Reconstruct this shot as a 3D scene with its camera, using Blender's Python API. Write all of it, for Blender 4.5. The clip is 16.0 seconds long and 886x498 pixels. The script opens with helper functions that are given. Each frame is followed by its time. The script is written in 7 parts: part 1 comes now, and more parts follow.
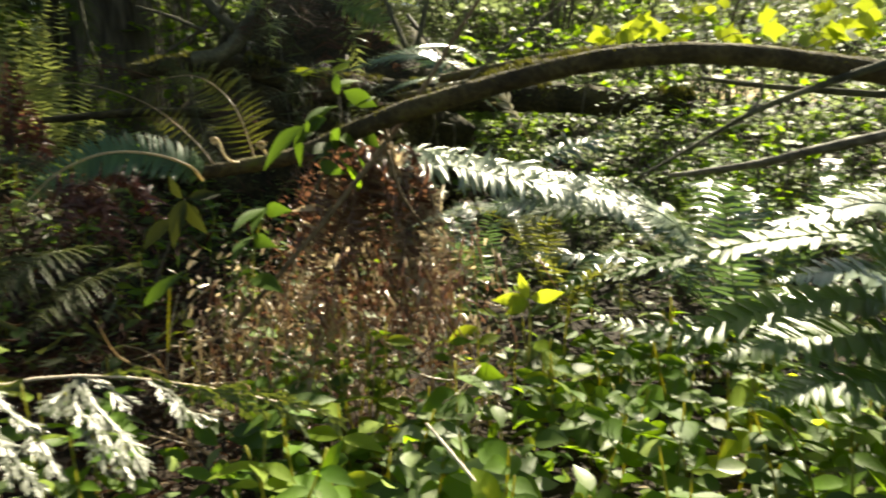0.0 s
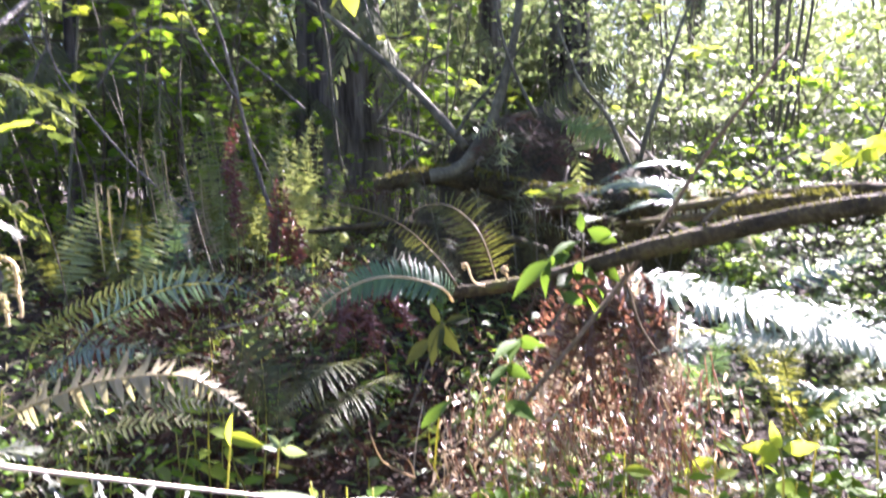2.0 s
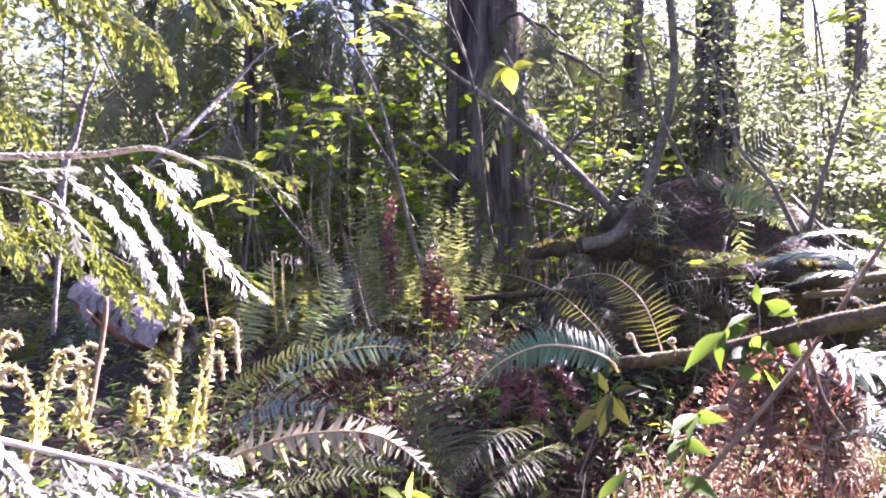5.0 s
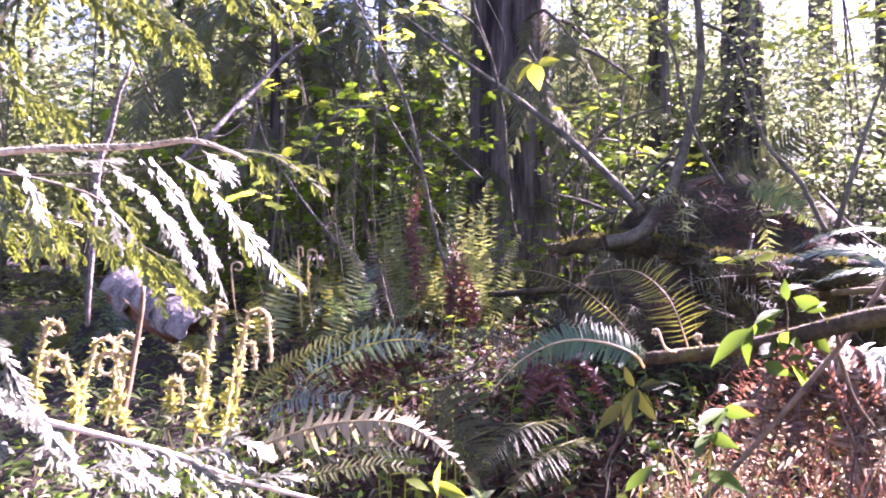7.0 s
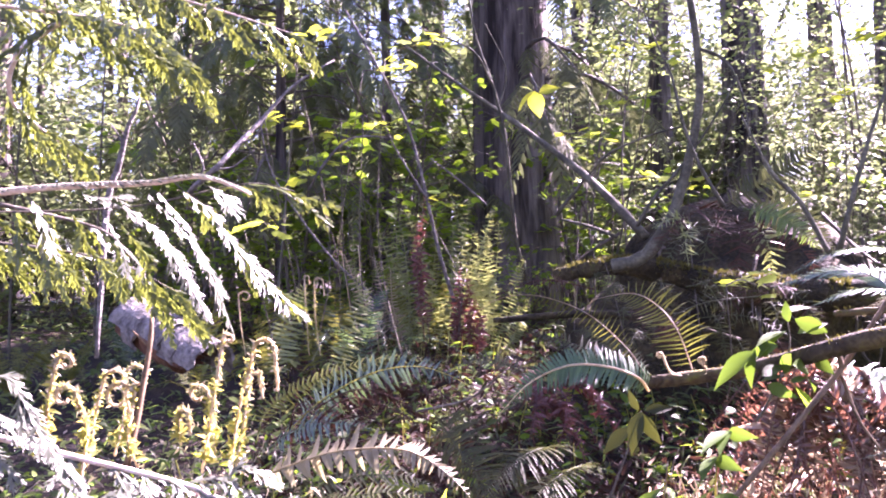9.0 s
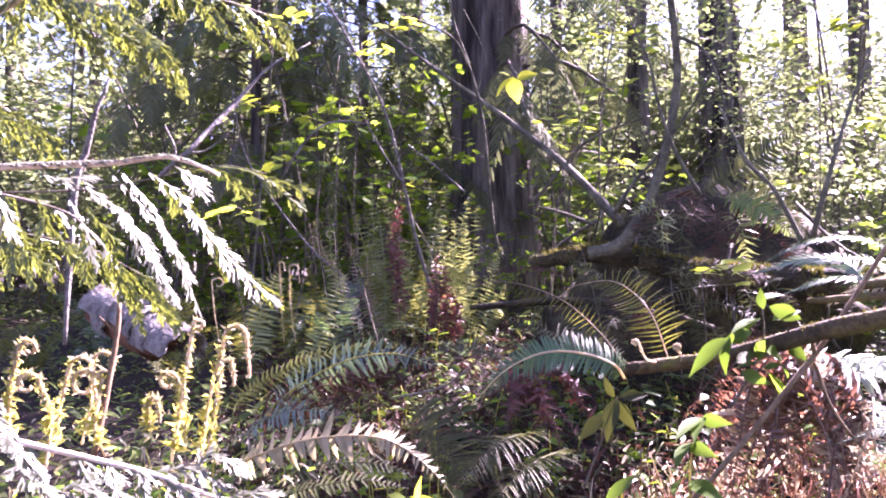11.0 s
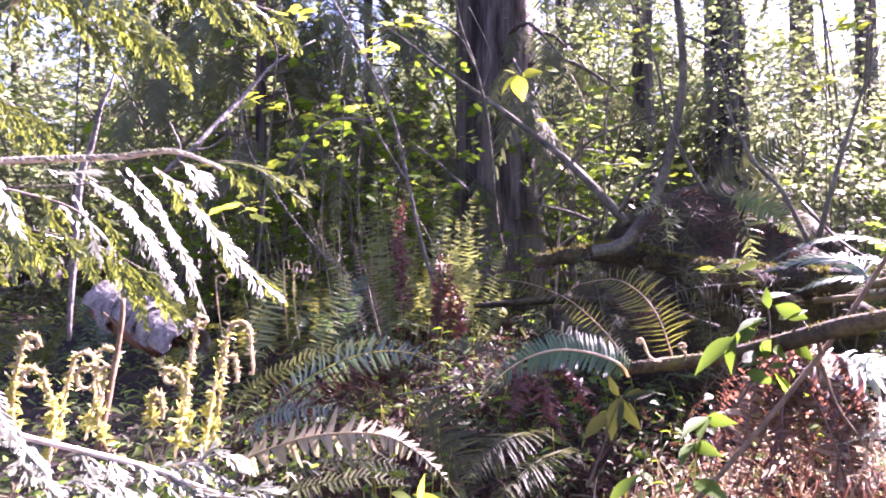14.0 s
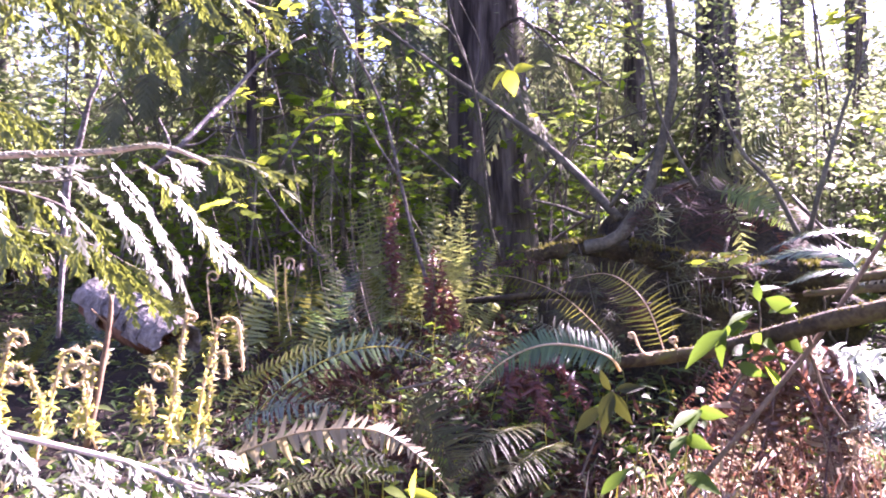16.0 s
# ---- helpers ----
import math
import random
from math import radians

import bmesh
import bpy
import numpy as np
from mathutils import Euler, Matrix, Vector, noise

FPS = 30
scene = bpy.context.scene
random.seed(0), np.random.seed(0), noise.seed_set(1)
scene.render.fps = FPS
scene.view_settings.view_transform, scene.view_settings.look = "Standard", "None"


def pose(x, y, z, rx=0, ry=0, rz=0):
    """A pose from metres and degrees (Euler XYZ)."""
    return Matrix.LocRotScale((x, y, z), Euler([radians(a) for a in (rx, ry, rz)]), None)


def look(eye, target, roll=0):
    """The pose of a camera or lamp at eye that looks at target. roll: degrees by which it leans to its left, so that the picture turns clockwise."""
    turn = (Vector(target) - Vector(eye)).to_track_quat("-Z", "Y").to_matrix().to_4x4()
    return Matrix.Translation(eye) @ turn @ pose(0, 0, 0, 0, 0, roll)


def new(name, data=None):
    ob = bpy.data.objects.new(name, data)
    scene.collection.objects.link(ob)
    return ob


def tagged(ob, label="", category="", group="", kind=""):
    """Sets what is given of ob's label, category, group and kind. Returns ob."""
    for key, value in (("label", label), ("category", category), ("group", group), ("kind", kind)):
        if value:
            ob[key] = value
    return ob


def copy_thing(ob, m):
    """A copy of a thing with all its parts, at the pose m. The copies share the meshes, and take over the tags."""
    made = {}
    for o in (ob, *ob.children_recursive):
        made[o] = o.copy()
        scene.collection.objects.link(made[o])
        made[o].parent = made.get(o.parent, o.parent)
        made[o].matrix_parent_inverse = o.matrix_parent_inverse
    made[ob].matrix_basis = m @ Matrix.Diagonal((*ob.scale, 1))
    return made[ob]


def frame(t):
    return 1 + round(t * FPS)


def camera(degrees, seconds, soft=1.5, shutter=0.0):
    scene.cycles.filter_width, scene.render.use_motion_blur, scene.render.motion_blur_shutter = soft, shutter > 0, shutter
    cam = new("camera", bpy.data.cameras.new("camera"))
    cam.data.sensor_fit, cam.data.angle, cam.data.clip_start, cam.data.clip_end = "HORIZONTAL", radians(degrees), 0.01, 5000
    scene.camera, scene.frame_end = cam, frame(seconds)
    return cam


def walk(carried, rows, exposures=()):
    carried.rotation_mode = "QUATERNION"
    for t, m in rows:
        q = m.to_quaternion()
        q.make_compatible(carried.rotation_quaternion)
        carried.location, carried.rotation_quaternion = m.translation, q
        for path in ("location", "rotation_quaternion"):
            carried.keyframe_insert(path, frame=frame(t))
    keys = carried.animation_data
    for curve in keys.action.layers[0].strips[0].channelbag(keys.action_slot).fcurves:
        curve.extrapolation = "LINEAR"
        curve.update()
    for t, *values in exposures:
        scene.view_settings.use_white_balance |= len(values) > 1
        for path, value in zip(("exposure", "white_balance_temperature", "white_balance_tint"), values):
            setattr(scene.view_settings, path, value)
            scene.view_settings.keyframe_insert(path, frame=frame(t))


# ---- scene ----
# camera and its walk
cam = camera(63.6, 16.0, 1.95, 0.7)
PATH = [
    (0, (-0.0858, -0.0273, 1.014), (-0.0858, 2.5194, 0.4927), -0.2),
    (0.5, (-0.104, -0.0663, 1.066), (-0.2964, 2.4739, 0.5473), -0.4),
    (1, (-0.1313, -0.1157, 1.1115), (-0.4537, 2.4362, 0.728), 0.6),
    (1.5, (-0.1794, -0.1573, 1.1401), (-0.7566, 2.353, 0.7865), -0.2),
    (2, (-0.2106, -0.2028, 1.1882), (-0.9048, 2.2932, 0.9633), -0.6),
    (2.5, (-0.2353, -0.2223, 1.2051), (-0.9477, 2.2776, 1.1882), -0.3),
    (3, (-0.2457, -0.2574, 1.2194), (-1.1713, 2.171, 1.2896), -1.3),
    (3.5, (-0.2587, -0.273, 1.2233), (-1.2805, 2.1164, 1.3065), -1.5),
    (4, (-0.2704, -0.2912, 1.2246), (-1.3429, 2.0761, 1.2896), -1.2),
    (4.5, (-0.2834, -0.3068, 1.2116), (-1.404, 2.0384, 1.2441), -0.7),
    (7, (-0.299, -0.3484, 1.1856), (-1.5158, 1.9487, 1.2012), 0),
    (7.5, (-0.3016, -0.3614, 1.1856), (-1.5561, 1.9149, 1.1986), 0.1),
    (8, (-0.2938, -0.3757, 1.1869), (-1.5561, 1.8967, 1.2506), 0),
    (8.5, (-0.2808, -0.377, 1.1921), (-1.5171, 1.9071, 1.3091), -0.2),
    (9, (-0.2717, -0.3718, 1.1908), (-1.5093, 1.9123, 1.3), -0.9),
    (9.5, (-0.2782, -0.3497, 1.1882), (-1.4638, 1.963, 1.2792), -0.5),
    (9.7, (-0.2795, -0.3445, 1.1856), (-1.4404, 1.9812, 1.2532), -0.3),
    (11.8, (-0.2821, -0.3458, 1.1843), (-1.4534, 1.976, 1.2493), -0.8),
    (12, (-0.2847, -0.3406, 1.183), (-1.4521, 1.9812, 1.2467), -0.5),
    (12.5, (-0.2847, -0.3419, 1.183), (-1.4469, 1.9838, 1.2376), -0.4),
    (13, (-0.2847, -0.3471, 1.1856), (-1.4495, 1.9773, 1.2415), -0.6),
    (13.5, (-0.286, -0.338, 1.1804), (-1.456, 1.9838, 1.2311), -0.6),
    (14, (-0.286, -0.3393, 1.1804), (-1.4651, 1.9773, 1.2402), -0.4),
    (14.5, (-0.2847, -0.3393, 1.183), (-1.4651, 1.976, 1.248), -0.7),
    (15, (-0.2886, -0.3367, 1.1817), (-1.4677, 1.9799, 1.2415), -0.5),
    (15.5, (-0.286, -0.3367, 1.1804), (-1.4625, 1.9812, 1.2311), -0.5),
    (16, (-0.2821, -0.3302, 1.1765), (-1.4391, 1.9981, 1.222), -0.7),
]
EXPOSURES = [(0.0, 2.33, 7700, 0), (0.5, 2.52, 7700, 2), (1.0, 3.25, 6200, 17), (1.5, 3.5, 6350, 24), (2.0, 3.93, 5750, 34), (2.6, 3.98, 5700, 44), (4.5, 4.15, 5750, 58), (7.0, 4.18, 5850, 66), (16.0, 4.1, 5850, 66)]
walk(cam, [(t, look(eye, target, roll)) for t, eye, target, roll in PATH], EXPOSURES)

# world and sun
SUN_AZ, SUN_EL = radians(24), radians(43)
world = bpy.data.worlds.new("forest_sky")
scene.world = world
world.use_nodes = True
wn = world.node_tree
sky = wn.nodes.new("ShaderNodeTexSky")
sky.sky_type, sky.sun_disc = "NISHITA", False
sky.sun_elevation, sky.sun_rotation = SUN_EL, SUN_AZ
wn.links.new(sky.outputs[0], wn.nodes["Background"].inputs[0])
wn.nodes["Background"].inputs[1].default_value = 0.044
sun = new("sun", bpy.data.lights.new("sun", "SUN"))
sun.data.energy, sun.data.angle, sun.data.color = 5.0, radians(0.6), (1.0, 0.93, 0.82)
to_sun = Vector((math.sin(SUN_AZ) * math.cos(SUN_EL), math.cos(SUN_AZ) * math.cos(SUN_EL), math.sin(SUN_EL)))
sun.matrix_world = Matrix.Translation((0, 0, 30)) @ to_sun.to_track_quat("Z", "Y").to_matrix().to_4x4()


# ---- materials ----
def nodes_of(name):
    m = bpy.data.materials.new(name)
    m.use_nodes = True
    t = m.node_tree
    return m, t, t.nodes["Principled BSDF"], t.nodes["Material Output"]


def ramp(t, fac, stops):
    r = t.nodes.new("ShaderNodeValToRGB")
    while len(r.color_ramp.elements) < len(stops):
        r.color_ramp.elements.new(0.5)
    for e, (p, c) in zip(r.color_ramp.elements, stops):
        e.position, e.color = p, (*c, 1)
    t.links.new(fac, r.inputs[0])
    return r.outputs[0]


def noise_tex(t, scale, detail=4.0, stretch=None):
    n = t.nodes.new("ShaderNodeTexNoise")
    n.inputs["Scale"].default_value, n.inputs["Detail"].default_value = scale, detail
    co = t.nodes.new("ShaderNodeTexCoord")
    if stretch:
        mp = t.nodes.new("ShaderNodeMapping")
        mp.inputs["Scale"].default_value = stretch
        t.links.new(co.outputs["Object"], mp.inputs["Vector"])
        t.links.new(mp.outputs[0], n.inputs["Vector"])
    else:
        t.links.new(co.outputs["Object"], n.inputs["Vector"])
    return n.outputs[0]


def math_node(t, op, a, b):
    n = t.nodes.new("ShaderNodeMath")
    n.operation = op
    for i, v in enumerate((a, b)):
        if isinstance(v, (int, float)):
            n.inputs[i].default_value = v
        else:
            t.links.new(v, n.inputs[i])
    return n.outputs[0]


def bump(t, bsdf, height, strength, distance):
    b = t.nodes.new("ShaderNodeBump")
    b.inputs["Strength"].default_value, b.inputs["Distance"].default_value = strength, distance
    t.links.new(height, b.inputs["Height"])
    t.links.new(b.outputs[0], bsdf.inputs["Normal"])


def leaf_material(name, dark, light, through_colour, share=0.4, rough=0.38, grain=60.0, gloss=0.5):
    """Thin leaf: glossy surface over a body that lets light through."""
    m, t, bsdf, out = nodes_of(name)
    info, geo = t.nodes.new("ShaderNodeObjectInfo"), t.nodes.new("ShaderNodeNewGeometry")
    r = math_node(t, "FRACT", math_node(t, "ADD", info.outputs["Random"], geo.outputs["Random Per Island"]), 0)
    n = noise_tex(t, grain, 3.0)
    fac = math_node(t, "ADD", math_node(t, "MULTIPLY", r, 0.6), math_node(t, "MULTIPLY", n, 0.5))
    col = ramp(t, fac, [(0.1, dark), (0.9, light)])
    t.links.new(col, bsdf.inputs["Base Color"])
    bsdf.inputs["Roughness"].default_value = rough
    bsdf.inputs["Specular IOR Level"].default_value = gloss
    bump(t, bsdf, noise_tex(t, grain * 4, 2.0), 0.25, 0.002)
    tr = t.nodes.new("ShaderNodeBsdfTranslucent")
    tint = t.nodes.new("ShaderNodeMix")
    tint.data_type = "RGBA"
    tint.inputs["Factor"].default_value = 0.25
    tint.inputs["A"].default_value = (*through_colour, 1)
    t.links.new(col, tint.inputs["B"])
    t.links.new(tint.outputs["Result"], tr.inputs["Color"])
    mix = t.nodes.new("ShaderNodeMixShader")
    mix.inputs[0].default_value = share
    t.links.new(bsdf.outputs[0], mix.inputs[1])
    t.links.new(tr.outputs[0], mix.inputs[2])
    t.links.new(mix.outputs[0], out.inputs["Surface"])
    return m


def rough_material(name, stops, scale, stretch=None, rough=0.85, relief=0.6, depth=0.02, fine=60.0):
    m, t, bsdf, out = nodes_of(name)
    n1, n2 = noise_tex(t, scale, 6.0, stretch), noise_tex(t, fine, 5.0, stretch)
    fac = math_node(t, "ADD", math_node(t, "MULTIPLY", n1, 0.65), math_node(t, "MULTIPLY", n2, 0.35))
    t.links.new(ramp(t, fac, stops), bsdf.inputs["Base Color"])
    bsdf.inputs["Roughness"].default_value = rough
    bsdf.inputs["Specular IOR Level"].default_value = 0.3
    bump(t, bsdf, fac, relief, depth)
    return m


FERN = leaf_material("fern_green", (0.0351, 0.07, 0.01854), (0.09945, 0.16, 0.0412), (0.2574, 0.38, 0.0515), 0.42, 0.42, 60.0, 0.5)
FERN_BLUE = leaf_material("fern_blue_green", (0.03042, 0.06, 0.0309), (0.0819, 0.12, 0.0618), (0.1521, 0.26, 0.0618), 0.22, 0.26, 60.0, 1.0)
# green lightened so the colour itself carries the sun glare on fronds
FERN_GLARE = leaf_material("fern_sun_glare", (0.13, 0.165, 0.12), (0.29, 0.34, 0.26), (0.28, 0.36, 0.16), 0.3, 0.3, 60.0, 0.8)
FERN_TEAL = leaf_material("fern_dark_teal", (0.022, 0.05, 0.02), (0.062, 0.122, 0.048), (0.1, 0.2, 0.05), 0.2, 0.42, 60.0, 0.35)
FERN_YELLOW = leaf_material("fern_yellow_green", (0.05265, 0.07, 0.01236), (0.1287, 0.14, 0.0309), (0.234, 0.24, 0.0309), 0.4, 0.55, 60.0, 0.2)
# darker copy of the fern green, shade included in its colour
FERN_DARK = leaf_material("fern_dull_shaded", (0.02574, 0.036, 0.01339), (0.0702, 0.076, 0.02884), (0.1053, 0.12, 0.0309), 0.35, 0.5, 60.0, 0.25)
FERN_OLIVE = leaf_material("fern_olive_worn", (0.08775, 0.12, 0.0412), (0.234, 0.28, 0.103), (0.3276, 0.36, 0.0824), 0.4, 0.4, 60.0, 0.5)
FERN_GREY = leaf_material("fern_grey_worn_glare", (0.1186, 0.117, 0.06427), (0.292, 0.2496, 0.1526), (0.3833, 0.351, 0.1607), 0.4, 0.32, 60.0, 0.7)
DEAD = leaf_material("fern_dead_red_brown", (0.035, 0.016, 0.01), (0.14, 0.065, 0.04), (0.26, 0.115, 0.06), 0.42, 0.28, 60.0, 0.9)
DEAD_ROSE = leaf_material("fern_dead_russet", (0.09, 0.045, 0.03), (0.36, 0.21, 0.15), (0.42, 0.22, 0.12), 0.45, 0.3, 60.0, 0.8)
DEAD_RED = leaf_material("fern_dead_crimson", (0.0405, 0.0135, 0.0108), (0.144, 0.045, 0.0324), (0.18, 0.054, 0.036), 0.3, 0.35, 60.0, 0.6)
# dead brown taken darker to hold the shade of hollow and bank
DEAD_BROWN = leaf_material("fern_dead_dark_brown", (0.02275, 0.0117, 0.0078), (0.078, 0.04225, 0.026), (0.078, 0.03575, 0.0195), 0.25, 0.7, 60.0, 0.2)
DEAD_TAN = leaf_material("fern_dead_tan", (0.17, 0.115, 0.075), (0.46, 0.38, 0.26), (0.52, 0.41, 0.25), 0.5, 0.3, 60.0, 1.0)
LEAF = leaf_material("broad_leaf", (0.0351, 0.085, 0.0103), (0.1053, 0.19, 0.0206), (0.3042, 0.48, 0.0206), 0.5, 0.52, 40.0, 0.2)
LEAF_PALE = leaf_material("pale_leaf", (0.0819, 0.13, 0.0515), (0.1989, 0.25, 0.1133), (0.351, 0.45, 0.1236), 0.45, 0.42, 40.0, 0.5)
LEAF_LIME = leaf_material("young_leaf", (0.117, 0.18, 0.0206), (0.1989, 0.27, 0.0412), (0.585, 0.66, 0.0412), 0.55, 0.58, 40.0, 0.12)
LEAF_DEEP = leaf_material("sapling_leaf", (0.02574, 0.055, 0.00824), (0.0702, 0.12, 0.01854), (0.1287, 0.22, 0.01545), 0.42, 0.5, 40.0, 0.3)
# olive kept very dark, so the shade below the log is in the colour
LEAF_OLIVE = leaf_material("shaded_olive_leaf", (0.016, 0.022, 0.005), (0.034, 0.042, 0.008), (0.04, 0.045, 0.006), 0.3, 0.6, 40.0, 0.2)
LEAF_DARK = leaf_material("understory_leaf", (0.0351, 0.06, 0.01854), (0.117, 0.16, 0.0412), (0.2574, 0.33, 0.103), 0.5, 0.5, 25.0, 0.2)
LEAF_SHRUB = leaf_material("shrub_leaf", (0.0468, 0.07, 0.02884), (0.1287, 0.16, 0.06695), (0.2691, 0.33, 0.1339), 0.5, 0.5, 25.0, 0.2)
# waxy silver tone, lightened to paint full sun on the brighter sprays
CEDAR_PALE = leaf_material("cedar_silvery_sunlit", (0.056, 0.068, 0.042), (0.138, 0.15, 0.108), (0.21, 0.23, 0.085), 0.35, 0.4, 90.0, 0.6)
CEDAR = leaf_material("cedar_foliage", (0.04212, 0.064, 0.01648), (0.09824, 0.128, 0.02637), (0.2434, 0.288, 0.03296), 0.42, 0.36, 90.0, 0.5)
NEEDLE = leaf_material("conifer_needles", (0.02925, 0.05, 0.01854), (0.0819, 0.11, 0.03605), (0.1872, 0.24, 0.0412), 0.35, 0.5, 20.0)
NEEDLE_DEAD = leaf_material("dead_needles", (0.045, 0.055, 0.028), (0.12, 0.13, 0.065), (0.18, 0.21, 0.08), 0.4, 0.8, 20.0, 0.2)
GOLD = leaf_material("crozier_scales", (0.36, 0.27, 0.14), (0.7, 0.6, 0.4), (0.6, 0.48, 0.24), 0.45, 0.4, 150.0, 0.7)
SHOOT = leaf_material("crozier_green", (0.1404, 0.17, 0.0309), (0.2574, 0.28, 0.0721), (0.6084, 0.56, 0.103), 0.52, 0.42, 150.0)
MOSS_TUFT = leaf_material("moss_tuft", (0.04095, 0.042, 0.0103), (0.1053, 0.1, 0.02266), (0.1521, 0.15, 0.02575), 0.25, 0.7, 60.0, 0.2)
SOIL = rough_material("forest_floor", [(0.3, (0.006, 0.0045, 0.003)), (0.48, (0.018, 0.012, 0.008)), (0.6, (0.038, 0.024, 0.015)), (0.75, (0.028, 0.034, 0.012))], 2.2, None, 0.95, 0.9, 0.05, 38.0)
BARK = rough_material("conifer_bark", [(0.4, (0.018, 0.014, 0.011)), (0.5, (0.072, 0.062, 0.05)), (0.6, (0.15, 0.135, 0.112))], 5.0, (1, 1, 0.14), 0.92, 1.0, 0.06, 22.0)
BARK_GREY = rough_material("alder_bark", [(0.3, (0.02, 0.019, 0.012)), (0.5, (0.062, 0.06, 0.037)), (0.7, (0.15, 0.145, 0.095))], 9.0, None, 0.85, 0.6, 0.01, 60.0)
TWIG = rough_material("twig_bark", [(0.3, (0.03, 0.025, 0.017)), (0.5, (0.075, 0.064, 0.044)), (0.72, (0.17, 0.152, 0.115))], 25.0, None, 0.7, 0.5, 0.004, 120.0)
STICK = rough_material("reddish_stick_bark", [(0.3, (0.05, 0.034, 0.02)), (0.5, (0.12, 0.08, 0.042)), (0.72, (0.2, 0.14, 0.085))], 25.0, None, 0.88, 0.5, 0.004, 120.0)
MOSS = rough_material("mossy_bark", [(0.34, (0.016, 0.011, 0.007)), (0.48, (0.045, 0.034, 0.016)), (0.56, (0.08, 0.062, 0.028)), (0.66, (0.09, 0.092, 0.018)), (0.8, (0.14, 0.14, 0.03))], 8.0, None, 0.95, 1.0, 0.03, 60.0)
# bark brightened for the sun on the limbs; shaded boughs get darker bark
CEDAR_LIMB = rough_material("cedar_limb_bark", [(0.3, (0.36, 0.27, 0.2)), (0.5, (0.6, 0.5, 0.4)), (0.72, (0.75, 0.68, 0.58))], 40.0, None, 0.38, 0.5, 0.003, 160.0)
LOG_WOOD = rough_material("rotten_wood", [(0.3, (0.025, 0.01, 0.006)), (0.52, (0.09, 0.04, 0.02)), (0.72, (0.2, 0.11, 0.06))], 18.0, (1, 1, 0.3), 0.85, 0.9, 0.01, 70.0)
LOG_BARK = rough_material("pale_grey_log_bark", [(0.3, (0.018, 0.016, 0.014)), (0.46, (0.1, 0.092, 0.082)), (0.7, (0.23, 0.215, 0.195))], 16.0, (1, 1, 1), 0.8, 1.0, 0.03, 60.0)
EARTH = rough_material("root_mound_earth", [(0.32, (0.008, 0.006, 0.004)), (0.5, (0.028, 0.023, 0.01)), (0.62, (0.062, 0.049, 0.02)), (0.74, (0.05, 0.066, 0.016))], 5.0, None, 0.95, 1.0, 0.05, 40.0)


# ---- mesh helpers ----
class Build:
    """Gathers vertices and faces of one mesh."""
    def __init__(self):
        self.v, self.f, self.n = [], [], 0

    def add(self, verts, faces):
        verts = np.asarray(verts, float).reshape(-1, 3)
        self.v.append(verts)
        self.f.extend(tuple(int(i) + self.n for i in f) for f in faces)
        self.n += len(verts)
        return self

    def stamp(self, shape, origin, ax, ay, az):
        """Many copies of a small shape: origins and scaled axes as arrays of rows."""
        sv, sf = shape
        origin, ax, ay, az = (np.atleast_2d(np.asarray(a, float)) for a in (origin, ax, ay, az))
        k = len(sv)
        allv = origin[:, None] + sv[None, :, 0:1] * ax[:, None] + sv[None, :, 1:2] * ay[:, None] + sv[None, :, 2:3] * az[:, None]
        base = self.n
        self.v.append(allv.reshape(-1, 3))
        for i in range(len(origin)):
            b = base + i * k
            self.f.extend(tuple(j + b for j in f) for f in sf)
        self.n += len(origin) * k
        return self

    def mesh(self, name, material, origin=(0, 0, 0), smooth=True):
        me = bpy.data.meshes.new(name)
        vs = np.concatenate(self.v) - np.array(origin)
        me.from_pydata(vs.tolist(), [], self.f)
        me.materials.append(material)
        if smooth:
            me.shade_smooth()
        me.update()
        return me


PLACE = {}


def thing(name, base, label, category, group="", kind=""):
    ob = new(name)
    ob.empty_display_size = 0.1
    ob.location = base
    PLACE[ob.name] = tuple(base)
    return tagged(ob, label, category, group, kind)


def part(name, build, material, parent, label="", smooth=True):
    origin = PLACE[parent.name]
    ob = new(name, build.mesh(name, material, origin, smooth))
    ob.parent = parent
    PLACE[ob.name] = origin
    return tagged(ob, label)


def solid(name, build, material, label, category, base, group="", kind="", smooth=True):
    ob = new(name, build.mesh(name, material, base, smooth))
    ob.location = base
    PLACE[ob.name] = tuple(base)
    return tagged(ob, label, category, group, kind)


def piece(name, mesh, m, parent):
    """One object on shared mesh data; m in the world's axes."""
    ob = new(name, mesh)
    ob.parent = parent
    ob.matrix_basis = Matrix.Translation(-Vector(PLACE[parent.name])) @ m
    return ob


def unit(v):
    v = np.asarray(v, float)
    return v / np.maximum(np.linalg.norm(v, axis=-1, keepdims=True), 1e-9)


def curve(points, n):
    """A smooth run of n points through the given few."""
    p = np.asarray(points, float)
    if len(p) == 2:
        return p[0] + (p[1] - p[0]) * np.linspace(0, 1, n)[:, None]
    q = np.vstack([2 * p[0] - p[1], p, 2 * p[-1] - p[-2]])
    d = np.concatenate([[0], np.cumsum(np.linalg.norm(np.diff(p, axis=0), axis=1))])
    out = []
    for s in np.linspace(0, d[-1], n):
        i = min(np.searchsorted(d, s, side="right") - 1, len(p) - 2)
        u = (s - d[i]) / max(d[i + 1] - d[i], 1e-9)
        a, b, c, e = q[i:i + 4]
        out.append(0.5 * (2 * b + (c - a) * u + (2 * a - 5 * b + 4 * c - e) * u * u + (3 * b - a - 3 * c + e) * u ** 3))
    return np.array(out)


